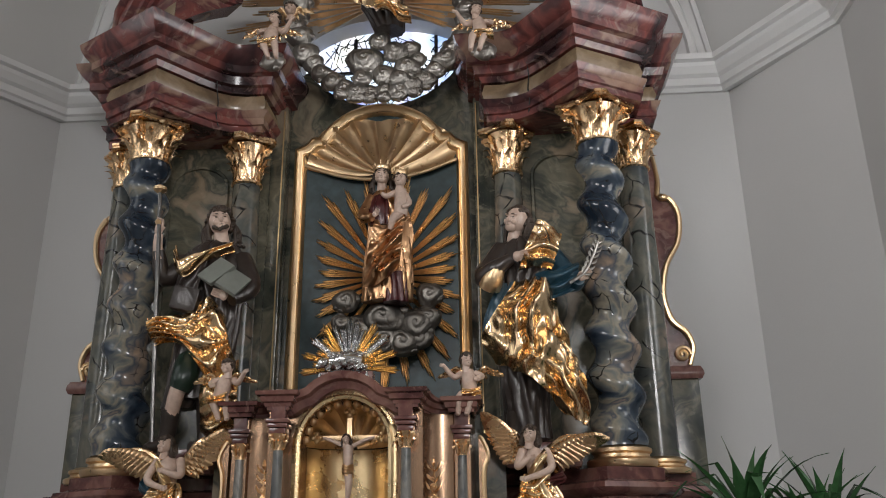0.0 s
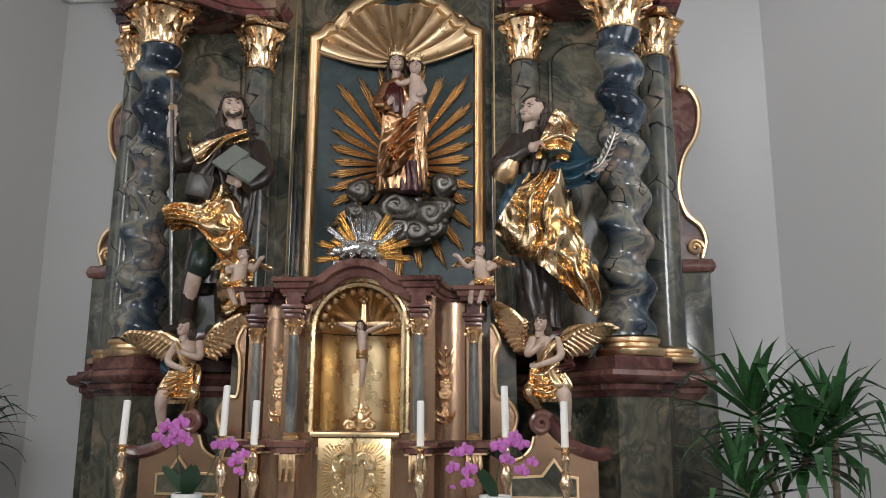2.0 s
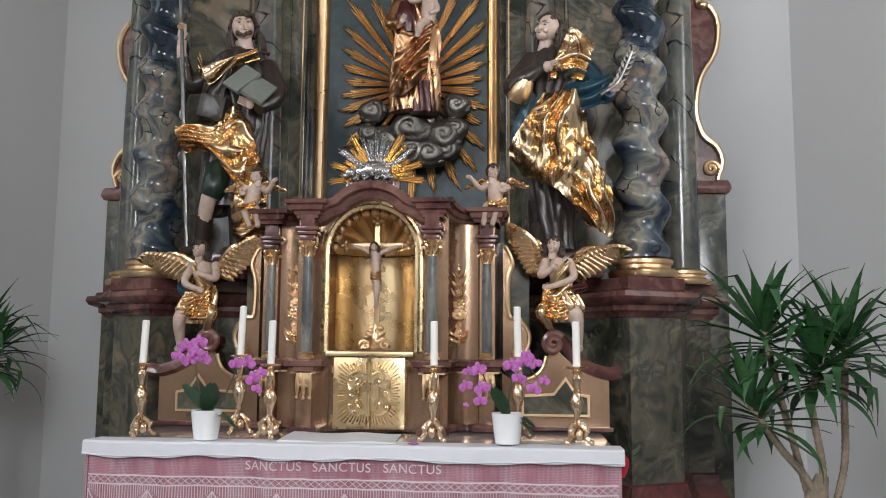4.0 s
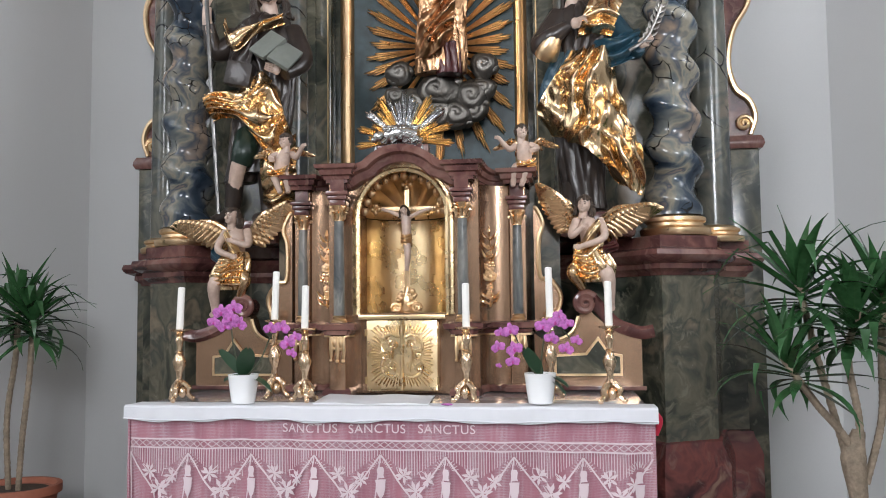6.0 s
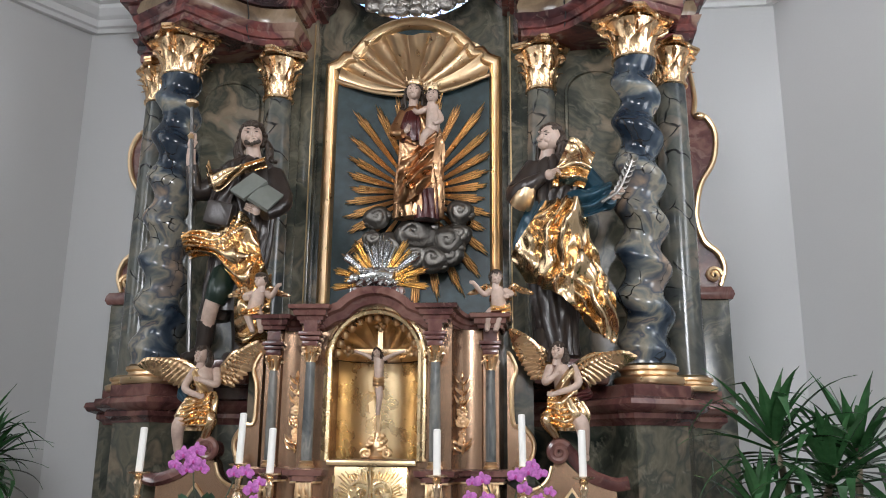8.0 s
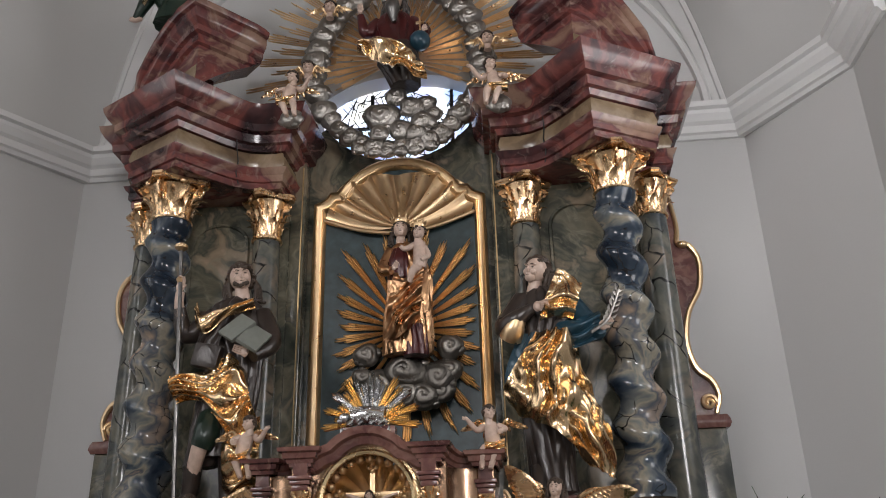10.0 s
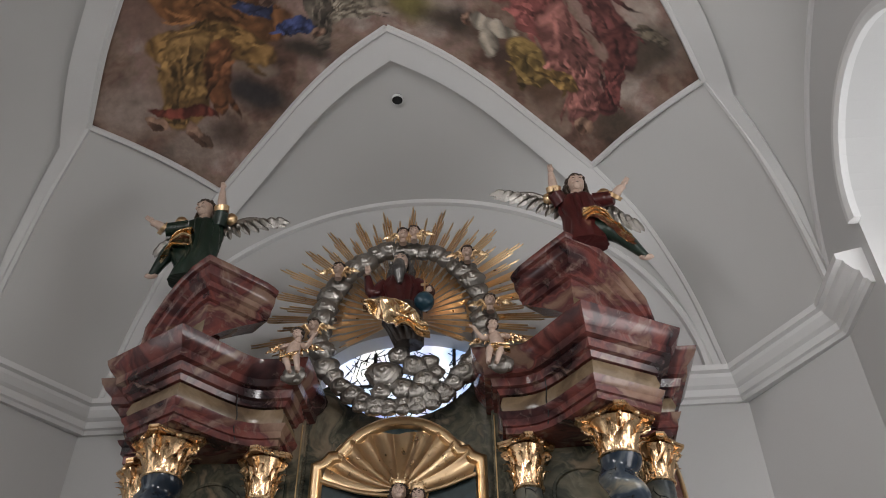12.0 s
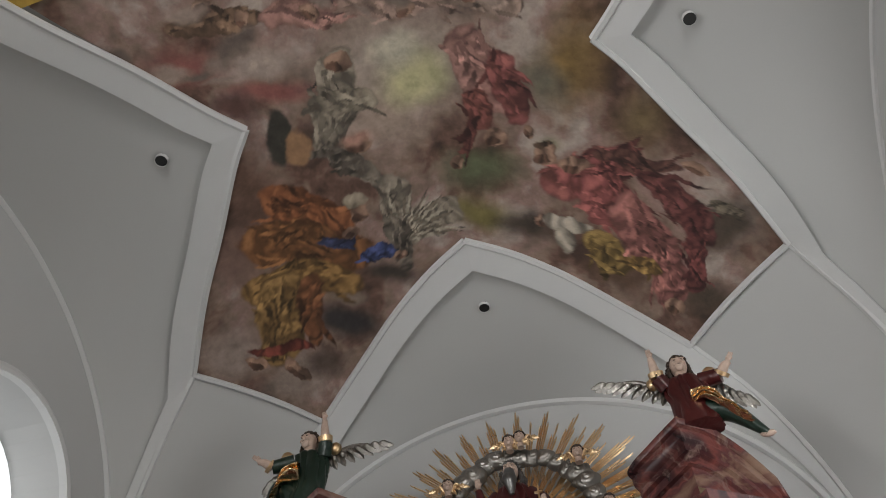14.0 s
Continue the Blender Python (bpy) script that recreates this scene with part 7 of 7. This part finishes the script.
# wings beside the tabernacle with volutes
for s in (1, -1):
    wg = thing("side_bench", (1.08 * s, 5.13, 1.07), "bronze-brown side panel with plum volute and gilded field", "altar panel", "side panels of the altar table")
    top = smooth_path([(1.36, 0, 1.36), (1.3, 0, 1.39), (1.2, 0, 1.42), (1.1, 0, 1.5), (1.05, 0, 1.56)], 5)
    dip = smooth_path([(1.0, 0, 1.5), (0.97, 0, 1.42), (0.9, 0, 1.37), (0.8, 0, 1.36)], 5)
    out = [(1.36, 1.07)] + [(p.x, p.z) for p in top] + [(p.x, p.z) for p in dip] + [(0.74, 1.4), (0.74, 1.07)]
    part("panel", prism(B(), carry(out, s), 5.08, 5.2), BROWN, wg)
    vol = smooth_path([(1.43, 0, 1.41), (1.36, 0, 1.4), (1.28, 0, 1.42), (1.2, 0, 1.46), (1.12, 0, 1.55), (1.06, 0, 1.62)], 5)
    path = [(p.x * s, 5.09, p.z) for p in vol]
    part("volute_rail", moulding(B(), [(-0.035, -0.09), (0.035, -0.09), (0.04, 0.02), (0.02, 0.045), (-0.01, 0.04), (-0.035, 0.02)], path, (0, -1, 0)), PLUM_MARBLE, wg)
    part("volute", tube(B(), [((1.04 + 0.062 * (1 - i / 22) * math.cos(0.6 + i * 0.62)) * s, 5.03, 1.575 + 0.062 * (1 - i / 22) * math.sin(0.6 + i * 0.62)) for i in range(20)], [0.026, 0.012], 8, 2), PLUM_MARBLE, wg)
    part("volute_core", prism(B(), [((1.04 + 0.056 * math.cos(q * 0.349)) * s, 1.575 + 0.056 * math.sin(q * 0.349)) for q in range(18)], 5.05, 5.18), PLUM_MARBLE, wg)
    fld = [(1.24, 1.16), (1.24, 1.27), (1.17, 1.28), (1.11, 1.37), (1.04, 1.28), (0.86, 1.27), (0.86, 1.16)]
    part("field", prism(B(), carry(fld, s), 5.068, 5.079), GREEN_MARBLE, wg, "green marbled field")
    part("field_edge", moulding(B(), [(-0.008, 0), (-0.006, 0.014), (0.006, 0.014), (0.008, 0)], [(x * s, 5.075, z) for x, z in fld], (0, -1, 0), True), GOLD, wg)
    part("dip_edge", tube(B(), [(p.x * s, 5.075, p.z) for p in dip], [0.012, 0.012], 7, 1), GOLD, wg)
    part("base", box(B(), 0.72 * s, 1.38 * s, 5.06, 5.2, 1.07, 1.095, 0.005), PLUM_MARBLE, wg)
bk2 = thing("predella", (0, 5.4, 0), "dark green marbled base wall behind the altar table", "altar base")
part("wall", box(B(), -0.9, 0.9, 5.3, 5.9, 0, 2.2), GREEN_MARBLE, bk2)

# ---- the altar table, cloths and lace ----
def ripple(x):
    """Depth of the hanging cloth's folds."""
    return 0.028 * math.sin(9.1 * x + 0.6) + 0.026 * math.sin(24 * x + 1.5 + math.sin(3 * x)) + 0.011 * math.sin(51 * x)


MY = 4.17
mensa = thing("altar_table", (0, 4.6, 0), "stone altar table with grey polished top", "altar table")
part("block", box(B(), -1.28, 1.28, 4.26, 5.3, 0, 1.02), STONE, mensa)
part("top", box(B(), -1.31, 1.31, 4.2, 5.3, 1.02, 1.066, 0.008), GREY_TOP, mensa)


def hanging(bm, x0, x1, z0, z1, y, amp, nx=140, nz=14, thick=0.004):
    fr = [[(x0 + (x1 - x0) * i / nx, y + amp * ripple(x0 + (x1 - x0) * i / nx) * (0.25 + 0.75 * (1 - k / nz)), z0 + (z1 - z0) * k / nz) for i in range(nx + 1)] for k in range(nz + 1)]
    bk = [[(a, b + thick, c) for a, b, c in r] for r in fr]
    skin(bm, [a + b[::-1] for a, b in zip(fr, bk)])
    return bm


fc = thing("altar_frontal", (0, MY, 0.1), "rose-red cloth under white lace hanging before the altar", "altar cloth")
part("red_cloth", hanging(B(), -1.33, 1.33, 0.1, 1.03, MY + 0.014, 1.0), ROSE_CLOTH, fc)
for s in (1, -1):
    part("side_fold", box(B(), 1.322 * s, 1.332 * s, MY + 0.02, 4.9, 0.15, 1.02), ROSE_CLOTH, fc)


def front(x, z, lift_y=0.0):
    k = (z - 0.1) / 0.93
    return Vector((x, MY + ripple(x) * (0.25 + 0.75 * (1 - k)) - 0.0 - lift_y, z))


def strip(bm, pts, w, y=0.002):
    """A flat thread of lace laid along points (x, z) of the cloth."""
    fine = []
    for (xa, za), (xb, zb) in zip(pts, pts[1:]):
        m = max(1, int(math.hypot(xb - xa, zb - za) / 0.03))
        fine += [(xa + (xb - xa) * i / m, za + (zb - za) * i / m) for i in range(m)]
    fine.append(pts[-1])
    fine = [(min(max(x, -1.315), 1.315), z) for x, z in fine]
    rings = []
    for i, (x, z) in enumerate(fine):
        a, b = fine[max(0, i - 1)], fine[min(len(fine) - 1, i + 1)]
        dx, dz = b[0] - a[0], b[1] - a[1]
        L = math.hypot(dx, dz) or 1
        ox, oz = -dz / L * w / 2, dx / L * w / 2
        rings.append([front(x + ox, z + oz, y), front(x - ox, z - oz, y), front(x - ox, z - oz, y - 0.002), front(x + ox, z + oz, y - 0.002)])
    return skin(bm, rings)


lace = thing("lace_cover", (0, MY - 0.004, 0.1), "white lace net with lozenges, chalices and vine leaves", "lace")
bnd = B()
for z in (0.905, 0.862):
    strip(bnd, [(-1.32, z), (1.32, z)], 0.008)
for i in range(66):
    x = -1.32 + 0.04 * i
    strip(bnd, [(x, 0.884), (x + 0.02, 0.9), (x + 0.04, 0.884), (x + 0.02, 0.868), (x, 0.884)], 0.004)
tagged(part("diamond_band", bnd, LACE, lace), kind="stuff")
step = 0.33
for i in range(-4, 4):
    x = i * step + 0.165
    cb = B()
    strip(cb, [(x - step / 2, 0.835), (x - 0.02, 0.64), (x, 0.52)], 0.008)
    strip(cb, [(x + step / 2, 0.835), (x + 0.02, 0.64), (x, 0.52)], 0.008)
    strip(cb, [(x - step / 2, 0.835), (x - step * 0.62, 0.52)], 0.006)
    for k in range(26):
        u = -step / 2 + step * k / 25
        strip(cb, [(x + u, 0.86), (x + u, 0.86 - 0.02 - 0.11 * (1 - abs(u) / (step / 2)))], 0.003)
    tagged(part("lozenge", cb, LACE, lace), kind="stuff")
    xc = min(x + step / 2, 1.25)
    ch = B()
    for prof in (((0.775, 0.02), (0.76, 0.028), (0.735, 0.022), (0.722, 0.03)), ((0.715, 0.04), (0.7, 0.036), (0.67, 0.034), (0.64, 0.022), (0.625, 0.008), (0.6, 0.006), (0.59, 0.014), (0.58, 0.006), (0.55, 0.008), (0.53, 0.03), (0.515, 0.034))):
        prof = [(z, w * 0.62) for z, w in prof]
        skin(ch, [[front(xc - w, z, 0.003), front(xc, z, 0.0035), front(xc + w, z, 0.003), front(xc, z, 0.0)] for z, w in prof])
    for k in range(11):
        a = radians(10 + 160 * k / 10)
        strip(ch, [(xc + 0.03 * math.cos(a), 0.765 + 0.03 * math.sin(a)), (xc + 0.062 * math.cos(a), 0.765 + 0.058 * math.sin(a))], 0.003)
    tagged(part("chalice_motif", ch, LACE, lace), kind="stuff")
    vn = B()
    r3 = random.Random(i + 20)
    for fx, fz, q in ((x - 0.045, 0.74, 0.045), (x + 0.01, 0.66, 0.055), (x + 0.07, 0.72, 0.04), (x - 0.03, 0.56, 0.04), (x + 0.05, 0.58, 0.045)):
        for k in range(7):
            a = 6.28 * k / 7 + r3.random() * 0.5
            ex, ez = fx + q * math.cos(a), fz + q * math.sin(a)
            hw = q * 0.17
            mx, mz, ox, oz = fx + 0.6 * (ex - fx), fz + 0.6 * (ez - fz), -math.sin(a) * hw, math.cos(a) * hw
            skin(vn, [[front(fx, fz, 0.003)] * 1 + [front(fx + ox * 0.2, fz + oz * 0.2, 0.003), front(fx, fz, 0.001)], [front(mx - ox, mz - oz, 0.003), front(mx + ox, mz + oz, 0.003), front(mx, mz, 0.001)], [front(ex - ox * 0.1, ez - oz * 0.1, 0.003), front(ex + ox * 0.1, ez + oz * 0.1, 0.003), front(ex, ez, 0.001)]])
        pts = [(fx + 0.05 * math.cos(t * 0.9 + fx * 9) * (1 - t / 9), fz + 0.05 * math.sin(t * 0.9) * (1 - t / 9)) for t in range(8)]
        strip(vn, pts, 0.004)
    tagged(part("vine_motif", vn, LACE, lace), kind="stuff")
for x0 in (-0.5, -0.155, 0.19):
    fcv = bpy.data.curves.new("letters", "FONT")
    fcv.body, fcv.size, fcv.extrude, fcv.space_character = "SANCTUS", 0.062, 0.0015, 1.08
    tmp = new("tmp_letters", fcv)
    dg = bpy.context.evaluated_depsgraph_get()
    bm = B()
    bm.from_mesh(tmp.evaluated_get(dg).to_mesh())
    bpy.data.objects.remove(tmp)
    for v in bm.verts:
        p = front(x0 + v.co.x, 0.944 + v.co.y, 0.003 + v.co.z)
        v.co = p
    part("woven_word", bm, LACE, lace, "white woven capital letters", smooth=False)

rn = thing("linen_runner", (0, MY, 1.07), "white linen runner folded over the table edge", "linen cloth")
bm = B()
rows = []
for i in range(121):
    x = -1.345 + 2.69 * i / 120
    sag = 0.006 * math.sin(7 * x) + 0.004 * math.sin(23 * x)
    yy = MY - 0.016 + 0.35 * ripple(x)
    rows.append([(x, 4.36, 1.071), (x, 4.22, 1.072), (x, yy + 0.012, 1.074), (x, yy, 1.064), (x, yy - 0.004, 1.03), (x, yy - 0.003, 1.0 + sag), (x, yy + 0.003, 1.0 + sag), (x, yy + 0.006, 1.06), (x, 4.22, 1.0665), (x, 4.36, 1.0665)])
skin(bm, rows)
part("cloth", bm, LINEN, rn)
part("hem", tube(B(), [(-1.345 + 2.69 * i / 120, MY - 0.021 + 0.35 * ripple(-1.345 + 2.69 * i / 120), 1.008 + 0.006 * math.sin(7 * (-1.345 + 2.69 * i / 120))) for i in range(121)], [0.004, 0.004], 6, 1), LINEN, rn)
cp = thing("folded_cloth", (0, 4.45, 1.073), "flat white linen cloth spread before the tabernacle", "linen cloth")
bm = B()
rows = [[(x + 0.02 * math.sin(5 * y), y, 1.074 + 0.004 * math.sin(17 * x + 3 * y) + 0.004) for y in (4.26, 4.4, 4.55, 4.7)] + [(x + 0.02 * math.sin(5 * y), y, 1.072) for y in (4.7, 4.55, 4.4, 4.26)] for x in (-0.38 + 0.06 * i for i in range(11))]
skin(bm, rows)
part("cloth", bm, LINEN, cp)
rd = thing("red_cloth_edge", (1.33, 4.3, 0.98), "bit of red cloth sticking out at the table corner", "cloth")
part("cloth", tube(B(), [(1.33, 4.25, 1.04), (1.36, 4.27, 1.0), (1.345, 4.28, 0.93)], [0.02, 0.018, 0.01], 8, 4), RED_CLOTH, rd)

# ---- candlesticks and candles ----


def candlestick(name, h, label):
    cs = thing(name, (0, 0, 0), label, "candlestick", "brass candlesticks", world=False)
    prof = [(0.012, 0.095), (0.022, 0.105), (0.012, 0.12), (0.014, 0.15), (0.024, 0.18), (0.03, 0.21), (0.018, 0.245), (0.012, 0.255), (0.02, 0.262), (0.012, 0.27), (0.013, 0.3), (0.02, 0.325), (0.012, 0.345), (0.022, 0.352), (0.014, 0.36), (0.02, 0.368), (0.045, 0.376), (0.048, 0.383), (0.02, 0.386), (0.01, 0.386)]
    k = h / 0.386
    part("stem", lathe(B(), [(r * 1.2, z * k) for r, z in prof], 18), BRASS, cs)
    for i in range(3):
        a = 2 * math.pi * i / 3 - math.pi / 2
        c, s = math.cos(a), math.sin(a)
        leg = tube(B(), [(0.012 * c, 0.012 * s, 0.1 * k), (0.04 * c, 0.04 * s, 0.075 * k), (0.045 * c, 0.045 * s, 0.04 * k), (0.068 * c, 0.068 * s, 0.012)], [0.018, 0.018, 0.014, 0.012], 8, 4)
        blob(leg, (0.072 * c, 0.072 * s, 0.014), 0.015, n=8)
        blob(leg, (0.05 * c, 0.05 * s, 0.07 * k), 0.016, n=8)
        part("foot", leg, BRASS, cs)
        part("ornament", blob(B(), (-0.03 * c, -0.03 * s, 0.05 * k), (0.022, 0.022, 0.03), n=10), BRASS, cs)
    return cs


def candle(h):
    ob = part("candle", lathe(B(), [(0.0185, 0), (0.019, 0.01), (0.0185, h - 0.006), (0.012, h), (0.002, h - 0.004)], 16), WAX)
    return tagged(ob, "plain white altar candle", "candle", "altar candles")


short = candlestick("candlestick", 0.386, "polished brass candlestick on three scrolled feet")
tall = candlestick("candlestick", 0.43, "taller polished brass candlestick behind the orchids")
cnd = candle(0.225)
cnd2 = candle(0.265)
spots = [(-1.13, 4.35, 0), (-0.44, 4.36, 0), (0.415, 4.36, 0), (1.135, 4.35, 0), (-0.66, 4.52, 1), (0.84, 4.55, 1)]
tilt = [2.2, 1.2, -0.3, -0.6, 2.0, -1.0]
for i, (x, y, k) in enumerate(spots):
    src, cd, h = (tall, cnd2, 0.43) if k else (short, cnd, 0.386)
    m, mc = pose(x, y, 1.074, 0, 0, 25 * i), pose(x, y, 1.074 + h - 0.002, 0, tilt[i], 0)
    if i in (0, 4):
        src.matrix_basis, cd.matrix_basis = m, mc
    else:
        copy_thing(src, m)
        copy_thing(cd, mc)

# ---- orchids ----


def orchid(x, y, z, sprays, leaves, seed):
    rg = random.Random(seed)
    ob = thing("orchid", (x, y, z), "pink moth orchid in a white ceramic pot", "potted orchid", "orchids on the altar")
    pot = part("pot", lathe(B(), [(0.056, 0.0), (0.06, 0.003), (0.068, 0.06), (0.078, 0.145), (0.08, 0.15), (0.075, 0.15), (0.07, 0.13), (0.01, 0.128)], 32, (x, y, z)), CERAMIC, ob, "plain white ceramic pot")
    part("bark", blob(B(), (x, y, z + 0.125), (0.065, 0.065, 0.012), n=12), BARK, ob)
    for dx, dz, L, w in leaves:
        d = Vector((dx, -0.25, 0)).normalized()
        rings = []
        for i in range(9):
            t = i / 8
            p = Vector((x, y, z + 0.13)) + d * L * t * (0.75 if dz > 0.5 else 1) + Vector((0, 0, dz * L * t - (0.55 if dz < 0.5 else 0.1) * L * t * t))
            h = w * math.sin(math.pi * (0.08 + 0.9 * t)) ** 0.6
            sd = Vector((d.y, -d.x, 0)) if dz < 0.5 else Vector((1, 0.3, 0))
            rings.append([p - sd * h + Vector((0, 0, 0.012)), p, p + sd * h + Vector((0, 0, 0.012)), p + Vector((0, 0.003, -0.004))])
        part("leaf", skin(B(), rings), ORCHID_LEAF, ob)
    for pts, blooms in sprays:
        path = [Vector((x, y, z + 0.12))] + [Vector((x + a, y - 0.03, z + b)) for a, b in pts]
        st = part("flower_stem", tube(B(), path, [0.005, 0.004, 0.003], 7, 5), STEM, ob)
        for bx, bz, r in blooms:
            r *= 0.82
            c = Vector((x + bx, y - 0.05 - 0.02 * rg.random(), z + bz))
            fl = B()
            roll = rg.uniform(-0.4, 0.4)
            for k, (a, L, w) in enumerate(((1.57, 1, 0.55), (3.67, 0.95, 0.5), (5.76, 0.95, 0.5), (0.12, 1.05, 0.85), (3.02, 1.05, 0.85))):
                a += roll
                d, sd = Vector((math.cos(a), 0, math.sin(a))), Vector((-math.sin(a), 0, math.cos(a)))
                rings = []
                for i in range(6):
                    t = i / 5
                    hw = r * w * math.sin(math.pi * (0.1 + 0.84 * t)) ** 0.7 * 0.62
                    p = c + d * r * L * t + Vector((0, -0.12 * r * math.sin(math.pi * t) - (0.004 if k > 2 else 0), 0))
                    rings.append([p - sd * hw, p + Vector((0, -0.05 * r, 0)), p + sd * hw, p + Vector((0, 0.004, 0))])
                skin(fl, rings)
            part("blossom", fl, PETAL, st, "pink orchid blossom")
            part("lip", blob(B(), c + Vector((0, -0.12 * r, -0.12 * r)), (r * 0.2, r * 0.16, r * 0.26), n=8), LIP, st, "dark magenta lip")
    return ob


orchid(-0.745, 4.28, 1.074, [
    ([(-0.04, 0.28), (-0.06, 0.44)], [(-0.1, 0.47, 0.055), (-0.03, 0.49, 0.055), (0.0, 0.41, 0.05), (-0.08, 0.4, 0.05), (-0.14, 0.42, 0.045), (-0.04, 0.44, 0.05)]),
    ([(0.1, 0.22), (0.18, 0.38), (0.28, 0.36)], [(0.17, 0.385, 0.045), (0.23, 0.39, 0.05), (0.26, 0.31, 0.05), (0.3, 0.34, 0.04), (0.28, 0.26, 0.035)])],
    [(-0.5, 1.0, 0.16, 0.035), (0.15, 1.0, 0.17, 0.045), (1, 0.15, 0.17, 0.035), (-1, 0.4, 0.1, 0.03)], 3)
orchid(0.79, 4.28, 1.08, [
    ([(-0.06, 0.2), (-0.12, 0.34)], [(-0.14, 0.36, 0.05), (-0.12, 0.27, 0.05), (-0.2, 0.28, 0.042), (-0.19, 0.35, 0.035), (-0.13, 0.21, 0.042), (-0.2, 0.19, 0.018)]),
    ([(0.02, 0.3), (0.07, 0.4), (0.17, 0.3)], [(0.02, 0.38, 0.05), (0.08, 0.4, 0.05), (0.06, 0.32, 0.045), (0.14, 0.39, 0.04), (0.13, 0.27, 0.045), (0.18, 0.31, 0.036), (0.1, 0.43, 0.04)])],
    [(-0.2, 1.1, 0.14, 0.035), (1, 0.2, 0.14, 0.035), (0.8, -0.1, 0.13, 0.03)], 5)
part_petal = blob(B(), (0.33, 4.22, 1.08), (0.03, 0.02, 0.006), n=8)
one_mesh("fallen_blossom", [(part_petal, PETAL)], "fallen pink orchid petal on the altar top", "petal", "", (0.33, 4.22, 1.075))

# ---- yucca plants ----


def yucca(loc, label, stems, pot, seed):
    """stems: (points of the cane, crown size, number of leaves)."""
    rg = random.Random(seed)
    x, y, z = loc
    ob = thing("yucca_plant", loc, label, "potted plant", "yucca plants")
    if pot:
        part("pot", lathe(B(), [(0.16, 0), (0.2, 0.02), (0.24, 0.24), (0.265, 0.25), (0.265, 0.3), (0.235, 0.3), (0.22, 0.27), (0.02, 0.26)], 32, (x, y, z)), TERRACOTTA, ob, "terracotta coloured pot")
        part("soil", lathe(B(), [(0.0, 0.272), (0.225, 0.268)], 24, (x, y, z)), BARK, ob)
    for pts, size, count in stems:
        path = smooth_path(pts, 8)
        bm = B()
        rings = []
        L = 0.0
        fine = smooth_path(path, 3)
        tube(bm, fine, [(0.03 + 0.004 * (k % 2)) * (1 - 0.25 * k / 60) for k in range(60)] if size < 0 else [(0.02 if k % 2 else 0.016) for k in range(90)], 9, 1)
        part("cane", bm, CANE, ob, "ringed brown cane")
        top = path[-1]
        up = (path[-1] - path[-3]).normalized()
        for i in range(count):
            az = i * 2.399 + rg.uniform(-0.3, 0.3)
            t = i / count
            el = 1.35 - 1.75 * t + rg.uniform(-0.15, 0.15)
            ln = size * rg.uniform(0.75, 1.1) * (0.8 + 0.35 * math.sin(math.pi * t))
            base = top - up * 0.16 * t
            hor = Vector((math.cos(az), math.sin(az), 0))
            rings = []
            droop = rg.uniform(0.2, 0.95) * (0.35 + t)
            bend = rg.random() < 0.25
            p = base.copy()
            for k in range(9):
                u = k / 8
                e = el - droop * 1.7 * u * u - (1.2 if bend and u > 0.55 else 0)
                d = hor * math.cos(e) + Vector((0, 0, math.sin(e)))
                sd = Vector((-hor.y, hor.x, 0))
                nrm = d.cross(sd)
                w = size * 0.056 * (0.55 + 0.6 * math.sin(math.pi * min(1, u * 1.15))) * (1 - u ** 4)
                rings.append([p - sd * w, p - nrm * w * 0.35, p + sd * w, p - nrm * w * 0.3 + nrm * 0.003])
                p = p + d * ln / 8
            part("leaf", skin(B(), rings), YUCCA, ob)
    return ob


big_yucca = yucca((2.3, 4.35, 0.0), "large yucca with several crowns beside the altar", [
    ([(2.3, 4.35, 0.33), (2.29, 4.35, 0.7), (2.24, 4.34, 0.9), (2.1, 4.32, 1.08), (1.95, 4.3, 1.3)], 0.42, 36),
    ([(2.29, 4.35, 0.6), (2.22, 4.4, 0.95), (2.14, 4.42, 1.3), (2.06, 4.42, 1.68)], 0.47, 42),
    ([(2.3, 4.35, 0.7), (2.3, 4.35, 1.0), (2.26, 4.34, 1.3), (2.3, 4.3, 1.52)], 0.47, 42),
    ([(2.32, 4.35, 0.7), (2.42, 4.4, 1.0), (2.44, 4.42, 1.3), (2.46, 4.42, 1.62)], 0.44, 38)], True, 2)
part("trunk", tube(B(), [(2.3, 4.36, 0.26), (2.29, 4.36, 0.6), (2.27, 4.36, 0.82), (2.3, 4.36, 0.95)], [0.035, 0.04, 0.06, 0.03], 14, 6), CANE, big_yucca, "thick knotty lower trunk")
yucca((-2.45, 4.92, 0.2), "yucca with one wide crown in a terracotta pot", [
    ([(-2.5, 4.92, 0.47), (-2.52, 4.92, 0.9), (-2.47, 4.92, 1.3), (-2.46, 4.92, 1.62)], 0.42, 52),
    ([(-2.42, 4.9, 0.47), (-2.4, 4.9, 0.8), (-2.36, 4.9, 1.2), (-2.35, 4.9, 1.55)], 0.4, 44)], True, 9)
stl = thing("plant_stand", (-2.45, 4.92, 0), "low dark stool under the plant pot", "stool")
part("seat", box(B(), -2.68, -2.22, 4.69, 5.15, 0.15, 0.2, 0.01), BARK, stl)
for sx in (-1, 1):
    for sy in (-1, 1):
        part("leg", box(B(), -2.45 + sx * 0.2 - 0.02, -2.45 + sx * 0.2 + 0.02, 4.92 + sy * 0.2 - 0.02, 4.92 + sy * 0.2 + 0.02, 0, 0.15), BARK, stl)
